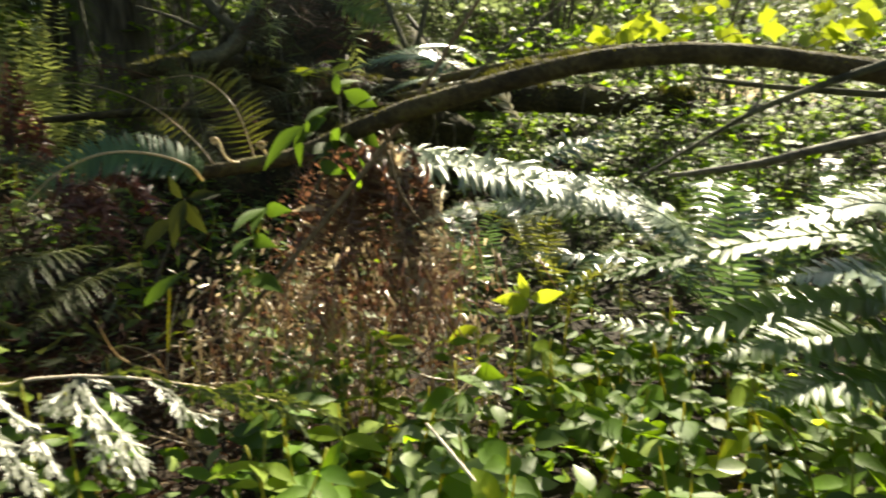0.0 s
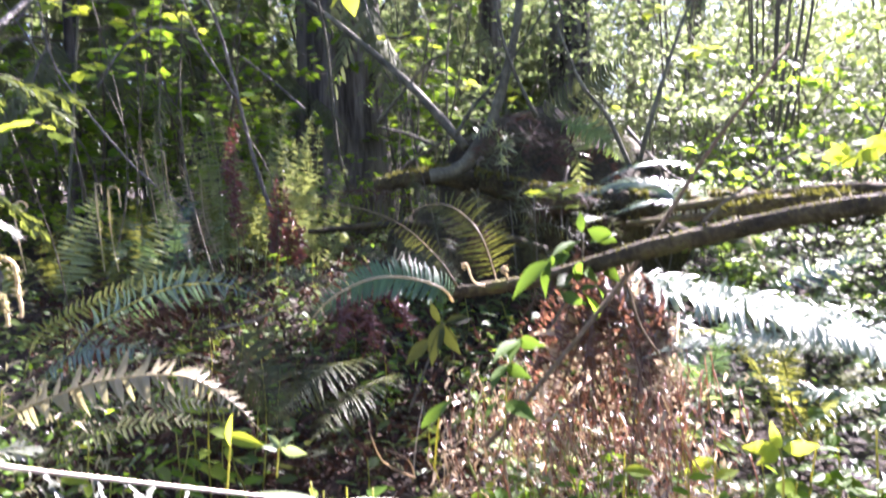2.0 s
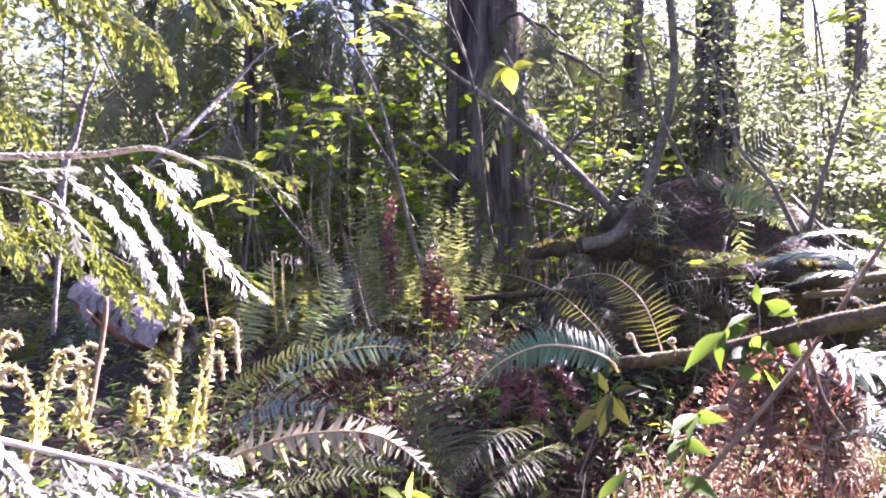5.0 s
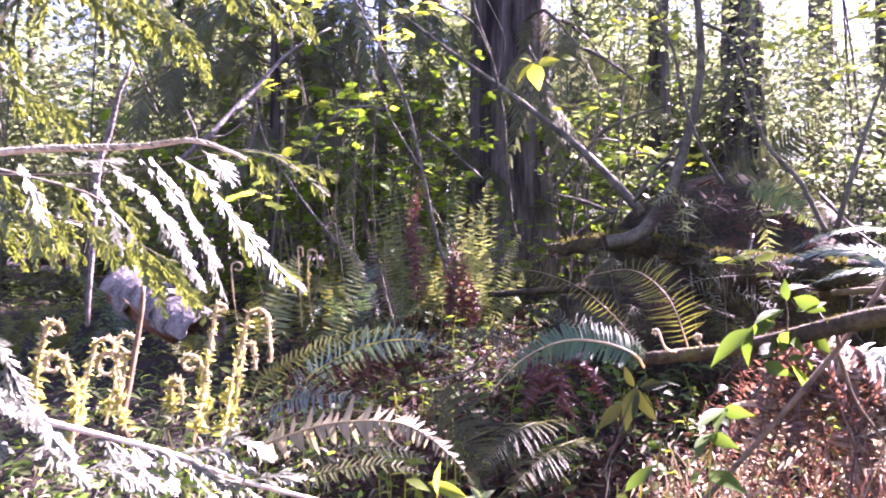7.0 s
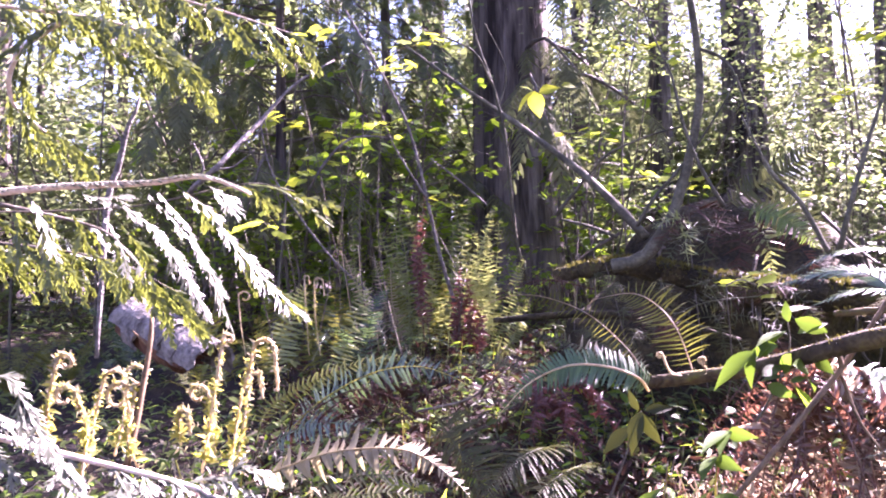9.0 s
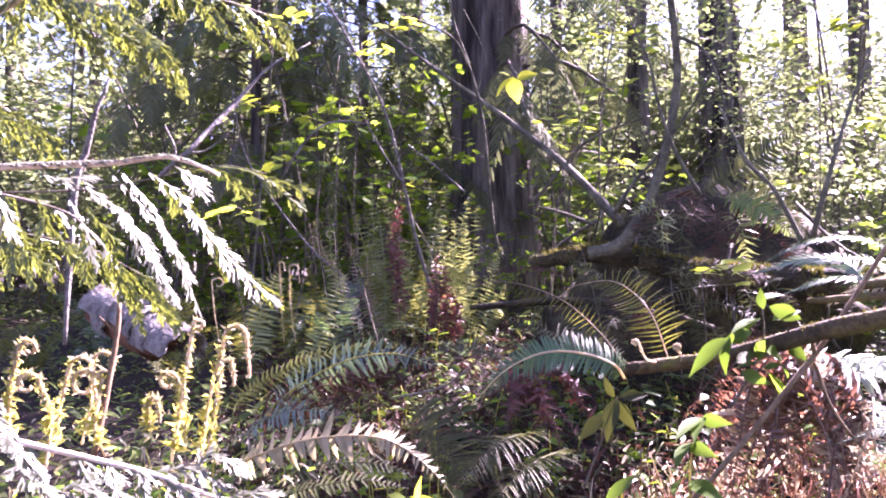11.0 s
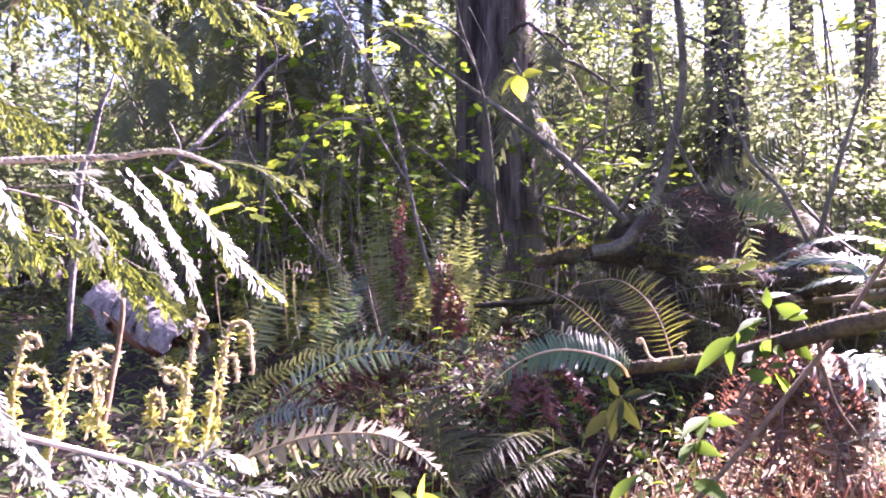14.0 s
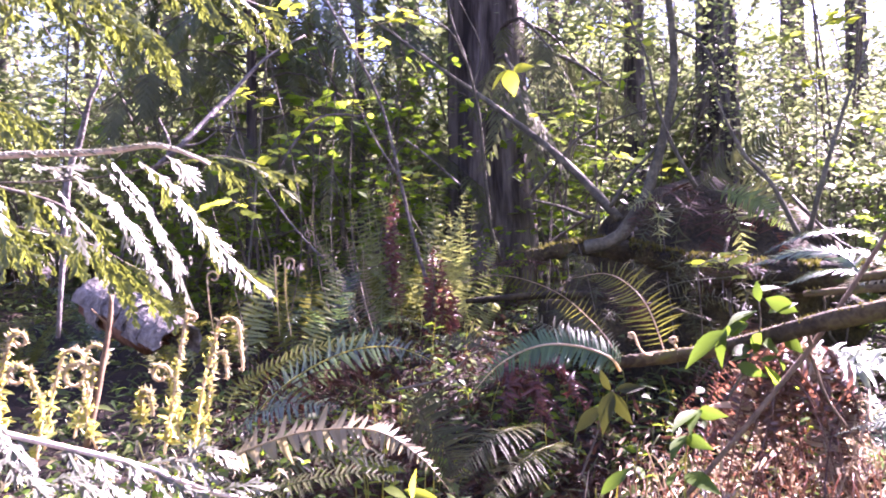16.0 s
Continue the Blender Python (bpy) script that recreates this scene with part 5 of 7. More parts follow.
YOUNG = np.array((-3.270, 3.548, 0.573))
young = []
for k in range(8):
    across, tall = -0.85 + 0.95 * k / 7 + rng_c.normal() * 0.04, rng_c.uniform(0.36, 0.62)
    b0 = YOUNG + RIGHT * across * 0.7 + (0, rng_c.normal() * 0.12, -0.05)
    tip = YOUNG + RIGHT * (across + rng_c.normal() * 0.06) + (0, rng_c.normal() * 0.12, tall)
    young.append(([tuple(b0), tuple(b0 * 0.5 + tip * 0.5 + rng_c.normal(size=3) * 0.03), tuple(tip), tuple(tip + rng_c.normal(size=3) * 0.05 + (0, -0.06, -0.05))], rng_c.uniform(0.17, 0.24), 26, (FERN_YELLOW, FERN_OLIVE, FERN_YELLOW)[k % 3], dict(shape=PINNA_SWORD, normal=(0.45, -0.9, 0.1), sweep=0.15, ragged=0.14)))
key_fern("upright yellow-green young ferns in the shade of the bank", young)
# dark fronds fill the hollow and paint in its shade
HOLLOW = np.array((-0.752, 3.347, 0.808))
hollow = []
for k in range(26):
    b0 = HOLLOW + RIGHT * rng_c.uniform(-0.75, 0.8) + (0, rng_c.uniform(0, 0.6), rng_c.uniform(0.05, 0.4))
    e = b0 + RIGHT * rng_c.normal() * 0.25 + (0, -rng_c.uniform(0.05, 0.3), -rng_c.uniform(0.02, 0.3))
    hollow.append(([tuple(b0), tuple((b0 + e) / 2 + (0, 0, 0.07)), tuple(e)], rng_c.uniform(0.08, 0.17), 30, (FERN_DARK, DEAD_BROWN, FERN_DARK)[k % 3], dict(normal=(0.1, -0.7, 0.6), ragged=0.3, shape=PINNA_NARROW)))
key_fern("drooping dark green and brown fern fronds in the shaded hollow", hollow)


def dead_fern(crown, ends, seed, label, material=DEAD, width=0.13, tan=0.34):
    """A skirt of dead fronds hanging from one crown to the points given."""
    rng = np.random.default_rng(seed)
    t = thing("dead_fern", crown, label, "fern", "dead ferns")
    c0 = np.array(crown)
    for e in ends:
        e = np.array(e)
        mid = c0 * 0.45 + e * 0.55 + (0, 0, 0.12) + rng.normal(size=3) * 0.05
        frond(t, [tuple(c0 + rng.normal(size=3) * 0.04), tuple(mid), tuple(e)], width * rng.uniform(0.4, 0.8), 60, material if rng.random() > tan else DEAD_TAN, rng, normal=(0, -0.9, 0.3), ragged=0.5, sweep=0.05, lift=-0.4, bare=0.05, shape=CURL if rng.random() < 0.5 else PINNA_NARROW, thick=0.0035)
    return t


rng_d = np.random.default_rng(41)
CROWN = (-0.328, 2.291, 0.873)
ends = []
for k in range(40):
    a, q = rng_d.uniform(-1.5, 0.6), rng_d.uniform(0.25, 1)
    ends.append(np.array(CROWN) + (a * 0.3 + 0.03, -0.32 * q * rng_d.uniform(0.2, 1) + 0.1, -0.75 * q - 0.05 * rng_d.random()))
dead_fern(CROWN, ends, 42, "collapsed skirt of reddish-brown dead fern fronds under the log")
ends = [(-1.281, 2.138, 0.569), (-1.207, 2.176, 0.505), (-1.125, 2.161, 0.497), (-1.061, 2.194, 0.466), (-1.001, 2.280, 0.483), (-0.916, 2.322, 0.503)]
dead_fern((-1.351, 2.379, 0.728), ends, 43, "dark red dead fern fronds hanging below a green one", DEAD_RED, 0.14, 0.15)
dead_fern((-2.135, 1.822, 0.606), [(-1.795, 1.824, 0.630), (-1.628, 1.906, 0.676), (-1.454, 1.882, 0.635), (-1.611, 1.692, 0.620), (-1.431, 2.116, 0.676), (-1.747, 1.624, 0.631), (-1.499, 1.803, 0.666)], 47, "collapsed orange-brown dead fronds lying under the green ferns", DEAD_BROWN, 0.17, 0.12)
ends = [np.array(CROWN) + (rng_d.uniform(0.05, 0.3), rng_d.uniform(-0.3, 0.2), rng_d.uniform(-0.8, -0.4)) for i in range(9)]
dead_fern(tuple(np.array(CROWN) + (0.2, 0.05, -0.15)), ends, 44, "reddish-brown dead fern fronds tangled beside the stick")


def straw():
    """Pale broken stalks and scraps caught in the dead ferns."""
    rng = np.random.default_rng(46)
    b, c = Build(), Build()
    for i in range(110):
        x, y = rng.uniform(-1.0, 0.12), rng.uniform(1.8, 2.6)
        p = np.array(on_ground(x, y, rng.uniform(0.02, 0.48) * (1 - abs(x + 0.3) * 0.5)))
        a = rng.uniform(0, 6.28)
        q = p + np.array((math.cos(a), math.sin(a), rng.uniform(-0.7, 0.7) if i % 2 else -3.0)) * rng.uniform(0.04, 0.2) * (1 if i % 2 else 0.5)
        tube(b, curve([p, (p + q) / 2 + rng.normal(size=3) * 0.012, q], 5), [0.0028, 0.0016], 4)
    n = 950
    o = np.array([on_ground(rng.uniform(-0.75, 0.12), rng.uniform(1.9, 2.6), 0.02 + 0.46 * rng.random() ** 1.6) for i in range(n)])
    d = unit(rng.normal(size=(n, 3)))
    w = unit(np.cross(unit(rng.normal(size=(n, 3)) * 0.7 + (0, 0, 1)), d))
    s = rng.uniform(0.01, 0.03, n)[:, None]
    c.stamp(CURL, o, d * s, w * s, np.cross(d, w) * s)
    for i in range(34):
        x, y = rng.uniform(-1.0, -0.4) if i < 24 else rng.uniform(-0.4, 0.1), rng.uniform(1.8, 2.45)
        p = np.array(on_ground(x, y, rng.uniform(0.0, 0.3)))
        q = p + unit((rng.normal() * 0.7, rng.normal() * 0.7, rng.uniform(0.2, 1.0))) * rng.uniform(0.12, 0.36)
        tube(b, curve([p, (p + q) / 2 + rng.normal(size=3) * 0.03, q], 7), [0.0038, 0.0018], 5)
    # cream scraps tilted towards the sun, added to imitate glints in the dead ferns
    pale = Build()
    n = 760
    o = np.array([on_ground(rng.uniform(-0.88, -0.4) if i < 520 else rng.uniform(-0.4, 0.1), rng.uniform(1.85, 2.5), 0.04 + 0.6 * rng.random()) for i in range(n)])
    d = unit(rng.normal(size=(n, 3)) + (0, 0, -0.6))
    w = unit(np.cross(unit(rng.normal(size=(n, 3)) * 0.3 + (0.41, -0.28, 0.87)), d))
    s = rng.uniform(0.012, 0.042, n)[:, None]
    pale.stamp(PINNA_BROAD, o, d * s, w * s, np.cross(d, w) * s)
    strands = Build()
    for i in range(190):
        x, y = rng.normal(-0.2, 0.16), rng.uniform(1.9, 2.5)
        p = np.array(on_ground(x, y, rng.uniform(0.3, 0.64)))
        q = p + (rng.normal() * 0.05, rng.normal() * 0.05, -rng.uniform(0.08, 0.22))
        tube(strands, curve([p, (p + q) / 2 + rng.normal(size=3) * 0.012, q], 5), [0.0024, 0.0014], 4)
    green = Build()
    for i in range(130):
        x, y = rng.uniform(-0.88, -0.38), rng.uniform(2.05, 2.6)
        p = np.array(on_ground(x, y, rng.uniform(0.25, 0.52)))
        q = p + (rng.normal() * 0.06, rng.normal() * 0.06, -rng.uniform(0.08, 0.24))
        tube((b, b, strands, green)[i % 4], curve([p, (p + q) / 2 + rng.normal(size=3) * 0.014, q], 6), [0.003, 0.0018], 4)
    solid("green_stalks", green, FERN_OLIVE, "yellow-green stalks standing among the dead ferns", "stalks", (0, 0, 0), kind="stuff")
    solid("hanging_strands", strands, DEAD_ROSE, "pale russet strands of dead fern hanging to the ground", "stalks", (0, 0, 0), kind="stuff")
    solid("pale_scraps", pale, DEAD_TAN, "cream scraps of dead fern that also serve as sun glints", "leaf litter", (0, 0, 0), kind="stuff")
    solid("dry_stalks", b, DEAD_TAN, "pale dry fern stalks tangled in the dead fronds", "stalks", (0, 0, 0), kind="stuff")
    solid("frond_scraps", c, DEAD, "reddish-brown curled scraps of dead fern", "leaf litter", (0, 0, 0), kind="stuff")


straw()


def wild_fern(base, count, length, seed, material, label="sword fern with long green fronds on the forest floor"):
    rng = np.random.default_rng(seed)
    t = thing("sword_fern", base, label, "fern", "sword ferns")
    for i in range(count):
        a = 6.283 * i / count + rng.uniform(-0.3, 0.3)
        ln = length * rng.uniform(0.7, 1.1)
        frond(t, arch(base, a, ln, ln * rng.uniform(0.45, 0.85), ln * rng.uniform(0.1, 0.35), rng, rng.normal() * 0.12), ln * 0.19, 44, material, rng)
    return t


FERNS = [wild_fern(on_ground(*polar(-36, 6.6)), 10, 0.8, 61, FERN), wild_fern(on_ground(*polar(-8, 6.2)), 10, 0.85, 62, FERN_BLUE), wild_fern(on_ground(*polar(-47, 5.2)), 9, 0.7, 63, FERN_YELLOW)]
for i in range(58):
    az, d = rng_d.uniform(-66, 40), rng_d.uniform(4.6, 12.0)
    if i % 4 == 0:
        az, d = rng_d.uniform(6, 36), rng_d.uniform(3.2, 5.5)
    if -30 < az < -16 and d < 6.8:
        continue
    x, y = polar(az, d)
    copy_thing(FERNS[i % 3], pose(x, y, ground_z(x, y), 0, 0, rng_d.uniform(0, 360)) @ Matrix.Scale(rng_d.uniform(0.7, 1.2), 4))


# ---- fiddleheads ----
def fiddlehead(foot, top, hook, size, seed, leafy=True):
    """A young fern shoot: scaly stalk, tip rolled over, small leaflets folded along it."""
    rng = np.random.default_rng(seed)
    t = thing("fiddlehead", foot, "young fern shoot with a golden scaly curled tip", "fern shoot", "fiddleheads by the cedar")
    f0, t0, h = np.array(foot), np.array(top), unit(hook)
    run = [f0, f0 * 0.5 + t0 * 0.5 + rng.normal(size=3) * 0.015, t0]
    if size > 0.045:
        wd, fall = size * rng.uniform(0.5, 0.75), size * rng.uniform(0.9, 1.3)
        for a in np.linspace(30, 165, 5):
            run.append(t0 + h * wd * (0.5 - 0.5 * math.cos(radians(a))) + np.array((0, 0, wd * 0.5 * math.sin(radians(a)))))
        run += [t0 + h * wd * 1.05 + (0, 0, -fall * 0.4), t0 + h * wd * 1.15 + (0, 0, -fall * 0.8), t0 + h * wd * 1.12 + (0, 0, -fall), t0 + h * wd * 1.0 + (0, 0, -fall * 1.02)]
    else:
        for a in np.linspace(30, 330, 8):
            r = size * (1 - a / 560)
            run.append(t0 + h * (size - r * math.cos(radians(a))) + np.array((0, 0, r * math.sin(radians(a)))))
    pts = curve(run, 60)
    st = Build()
    tube(st, pts, [0.0034, 0.0036, 0.004, 0.005, 0.0035], 6, 0.3, rng)
    part("stalk", st, GOLD, t)
    b = Build()
    n = 700
    idx = 5 + 54 * rng.random(n) ** 0.75
    pos = np.stack([np.interp(idx, np.arange(60), pts[:, k]) for k in range(3)], 1)
    d = unit(rng.normal(size=(n, 3)) + (0, 0, 0.3))
    w = unit(np.cross(d, rng.normal(size=(n, 3))))
    s = rng.uniform(0.003, 0.009, n)[:, None]
    b.stamp(PINNA, pos, d * s, w * s * 2.6, np.cross(d, w) * s)
    tagged(part("scale_coat", b, GOLD, t), kind="stuff")
    c = Build()
    n = 70
    idx = 24 + 30 * rng.random(n)
    pos = np.stack([np.interp(idx, np.arange(60), pts[:, k]) for k in range(3)], 1)
    d = unit(rng.normal(size=(n, 3)))
    w = unit(np.cross(d, rng.normal(size=(n, 3))))
    s = rng.uniform(0.008, 0.02, n)[:, None]
    c.stamp(CURL, pos, d * s, w * s * 1.5, np.cross(d, w) * s)
    if leafy:
        tagged(part("curled_blade", c, FERN_GREY, t, "pale curled unopened leaflets"), kind="stuff")
        g = Build()
        m = 130
        i0 = 3 + 50 * rng.random(m)
        pos = np.stack([np.interp(i0, np.arange(60), pts[:, k]) for k in range(3)], 1)
        ln = ((0.006 + 0.022 * (1 - i0 / 56) ** 0.9) * rng.uniform(0.4, 1.3, m))[:, None]
        dd = unit(rng.normal(size=(m, 3)) * (1, 1, 0.5) + (0, 0, 0.35))
        ww = unit(np.cross(dd, rng.normal(size=(m, 3))))
        g.stamp(CURL, pos, dd * ln, ww * ln * 1.6, np.cross(dd, ww) * ln)
        tagged(part("blade", g, SHOOT, t), kind="stuff")
    return t


SHOOTS = [
    ((-1.751, 1.002, 0.688), (-1.703, 1.032, 1.040), 1, 0.015),
    ((-1.665, 1.015, 0.680), (-1.625, 1.064, 1.011), 1, 0.085),
    ((-1.761, 1.134, 0.670), (-1.730, 1.158, 0.917), 1, 0.050),
    ((-1.896, 0.918, 0.706), (-1.928, 0.932, 0.887), -1, 0.045),
    ((-1.944, 0.694, 0.767), (-1.919, 0.706, 1.005), 1, 0.022),
    ((-2.130, 0.934, 0.677), (-2.059, 0.933, 0.920), 1, 0.085),
    ((-1.983, 1.136, 0.710), (-1.962, 1.110, 0.806), 1, 0.050),
    ((-1.851, 0.723, 0.719), (-1.847, 0.708, 0.926), -1, 0.030),
    ((-1.838, 1.132, 0.678), (-1.841, 1.109, 0.873), -1, 0.030),
    ((-2.171, 1.053, 0.677), (-2.146, 1.067, 0.912), 1, 0.040),
    ((-3.274, 3.319, 0.709), (-3.292, 3.298, 1.211), 1, 0.05),
    ((-3.272, 3.432, 0.698), (-3.298, 3.408, 1.181), 1, 0.08),
    ((-3.502, 2.981, 0.732), (-3.536, 2.955, 1.098), 1, 0.04),
    ((-3.740, 4.422, 0.949), (-3.794, 4.384, 1.408), -1, 0.04),
    ((-3.674, 4.567, 0.944), (-3.729, 4.528, 1.458), -1, 0.04),
    ((-0.767, 2.423, 0.812), (-0.836, 2.386, 0.891), -1, 0.012),
    ((-0.707, 2.430, 0.804), (-0.715, 2.425, 0.873), 1, 0.014),
]
for i, (foot, top, side, curl) in enumerate(SHOOTS):
    fiddlehead(foot, top, RIGHT * side, curl, 500 + i, i < 12)


def shoot_leaves():
    """Small bright leaves and unrolling leaflets crowding round the shoots."""
    rng = np.random.default_rng(58)
    lo, hi = np.array((-2.5, 0.75)), np.array((-1.55, 1.75))
    for material, shape, n, label in ((LEAF, LANCE, 900, "small bright green leaves crowding round the fern shoots"), (FERN_GREY, CURL, 1200, "pale unrolling leaflets among the fern shoots")):
        b = Build()
        q = rng.uniform(0, 1, (n, 2))
        x, y = lo[0] + q[:, 0] * (hi[0] - lo[0]), lo[1] + q[:, 1] * (hi[1] - lo[1])
        o = np.array([on_ground(u, v, h) for u, v, h in zip(x, y, rng.uniform(0.12, 0.62, n))])
        d = unit(rng.normal(size=(n, 3)) * (1, 1, 0.5))
        w = unit(np.cross(unit(rng.normal(size=(n, 3)) * 0.4 + (0.63, 0.05, 0.77)), d))
        s = rng.uniform(0.014, 0.042, n)[:, None]
        b.stamp(shape, o, d * s, w * s, np.cross(d, w) * s)
        solid("shoot_leaves", b, material, label, "leaves", (0, 0, 0), kind="stuff")


shoot_leaves()


# ---- cedar boughs ----
def cedar_bough(ctrl, radii, sprays, label, seed, flat=0.5, reach=0.05, width=0.0028, step=0.013, sag=0.1, scaly=False, bark=None, face=(0.82, 0.02, 0.55), dull=(), fork=None):
    """A bough with drooping sprays: each a run of points from its foot on the bough to its tip."""
    rng = np.random.default_rng(seed)
    t = thing("cedar_bough", ctrl[0], label, "branch", "cedar boughs")
    b = Build()
    tube(b, curve(ctrl, 30), radii, 7, 0.07, rng)
    part("limb", b, bark or CEDAR_LIMB, t)
    if fork:
        b = Build()
        tube(b, curve(fork, 24), radii, 7, 0.07, rng)
        part("side_limb", b, bark or CEDAR_LIMB, t)
    if scaly:
        g = Build()
        cedar_spray(g, curve(ctrl, 24) + np.array((0.4, -0.6, 0.5)) * radii[0], 0.026, (0.75, -0.05, 0.65), rng, 0.003, 0.005)
        part("scale_leaves", g, CEDAR_PALE, t)
    for i, run in enumerate([*sprays, *dull]):
        run = [np.array(q, float) for q in run]
        if len(run) == 2:
            ln = np.linalg.norm(run[1] - run[0])
            run.insert(1, (run[0] + run[1]) / 2 + np.array((0, 0, sag * ln)) + rng.normal(size=3) * 0.05 * ln)
        pale = i < len(sprays) and rng.random() < flat
        n = unit(np.array(face if pale else (0.25, -0.8, 0.45)) + rng.normal(size=3) * 0.12)
        g = Build()
        cedar_spray(g, run, reach if pale or not dull else reach * 0.6, n, rng, width, step)
        part("spray", g, CEDAR_PALE if pale else CEDAR, t)
    return t


def hang(ctrl, n, seed, length, fall=0.75, spread=0.6):
    """Feet and tips of sprays that hang along a bough."""
    rng = np.random.default_rng(seed)
    p = curve(ctrl, 40)
    out = []
    for i in range(n):
        k = int(39 * (i + 0.5) / n)
        tan = unit(p[min(k + 1, 39)] - p[max(k - 1, 0)])
        sd = unit(np.cross(tan, (0, 0, 1))) * (1 if i % 2 else -1)
        d = unit(tan * rng.uniform(0.3, 0.9) + sd * spread * rng.uniform(0.2, 1) + np.array((0, 0, -fall * rng.uniform(0.6, 1.3))))
        out.append((p[k], p[k] + d * length * rng.uniform(0.7, 1.2)))
    return out


B1 = [(-1.795, 0.416, 1.370), (-1.594, 0.464, 1.378), (-1.486, 0.500, 1.379), (-1.383, 0.536, 1.379), (-1.283, 0.560, 1.385), (-1.217, 0.574, 1.365), (-1.181, 0.585, 1.347)]
cedar_bough(B1, [0.008, 0.0075, 0.007, 0.0065, 0.006, 0.004, 0.002], [
    [(-1.303, 0.543, 1.356), (-1.261, 0.565, 1.322), (-1.224, 0.581, 1.267), (-1.179, 0.616, 1.198), (-1.112, 0.659, 1.118)],
    [(-1.372, 0.523, 1.354), (-1.335, 0.544, 1.309), (-1.303, 0.572, 1.255), (-1.276, 0.589, 1.194), (-1.252, 0.611, 1.104)],
    [(-1.361, 0.536, 1.357), (-1.330, 0.567, 1.304), (-1.301, 0.590, 1.235), (-1.268, 0.611, 1.163)],
    [(-1.485, 0.488, 1.358), (-1.429, 0.537, 1.324), (-1.385, 0.568, 1.272), (-1.354, 0.592, 1.205), (-1.315, 0.618, 1.119)],
    [(-1.447, 0.528, 1.339), (-1.398, 0.566, 1.288), (-1.363, 0.596, 1.221), (-1.331, 0.617, 1.147)],
    [(-1.610, 0.443, 1.361), (-1.577, 0.448, 1.313), (-1.550, 0.463, 1.237)],
    [(-1.518, 0.494, 1.361), (-1.505, 0.513, 1.357), (-1.461, 0.538, 1.362)],
    [(-1.263, 0.555, 1.369), (-1.235, 0.573, 1.351), (-1.231, 0.581, 1.327)]], "cedar bough with drooping sunlit scaly sprays", 71, 0.92, 0.06, 0.0024, 0.011, scaly=True)
B1G = [(-1.957, 0.542, 1.358), (-1.818, 0.678, 1.364), (-1.682, 0.775, 1.378), (-1.495, 0.899, 1.426), (-1.392, 0.955, 1.406)]
cedar_bough(B1G, [0.0025, 0.002, 0.0018, 0.0015, 0.001], [
    [(-1.495, 0.899, 1.426), (-1.424, 0.953, 1.408), (-1.340, 1.035, 1.324)], [(-1.553, 0.870, 1.420), (-1.478, 0.918, 1.407), (-1.439, 0.950, 1.348)], [(-1.458, 0.934, 1.421), (-1.386, 0.988, 1.393), (-1.325, 1.041, 1.364)],
    [(-1.626, 0.837, 1.407), (-1.597, 0.861, 1.369), (-1.585, 0.866, 1.326)], [(-1.490, 0.851, 1.298), (-1.467, 0.879, 1.235), (-1.454, 0.892, 1.160)], [(-1.530, 0.831, 1.362), (-1.490, 0.868, 1.273), (-1.458, 0.888, 1.183)], [(-1.440, 0.878, 1.209), (-1.388, 0.912, 1.157), (-1.335, 0.941, 1.093)],
    [(-1.657, 0.744, 1.204), (-1.648, 0.756, 1.160), (-1.643, 0.759, 1.116)], [(-1.648, 0.756, 1.172), (-1.633, 0.773, 1.141), (-1.622, 0.784, 1.099)], [(-1.641, 0.765, 1.179), (-1.610, 0.800, 1.134), (-1.572, 0.838, 1.062)], [(-1.721, 0.733, 1.325), (-1.696, 0.772, 1.262), (-1.690, 0.782, 1.198)],
    [(-1.781, 0.734, 1.347), (-1.756, 0.759, 1.277), (-1.744, 0.779, 1.185)], [(-1.827, 0.684, 1.352), (-1.812, 0.715, 1.276), (-1.779, 0.748, 1.212)], [(-1.868, 0.658, 1.352), (-1.861, 0.680, 1.251), (-1.822, 0.722, 1.173)]], "shaded cedar bough with dull green drooping sprays", 78, 0.12, 0.05, 0.003, bark=TWIG)
B2 = [(-1.838, 0.221, 1.019), (-1.665, 0.363, 0.934), (-1.554, 0.442, 0.890), (-1.457, 0.516, 0.852), (-1.352, 0.597, 0.809), (-1.244, 0.672, 0.753), (-0.824, 0.988, 0.598), (-0.745, 1.023, 0.593), (-0.671, 1.050, 0.589), (-0.566, 1.069, 0.575), (-0.420, 1.100, 0.535), (-0.292, 1.119, 0.492)]
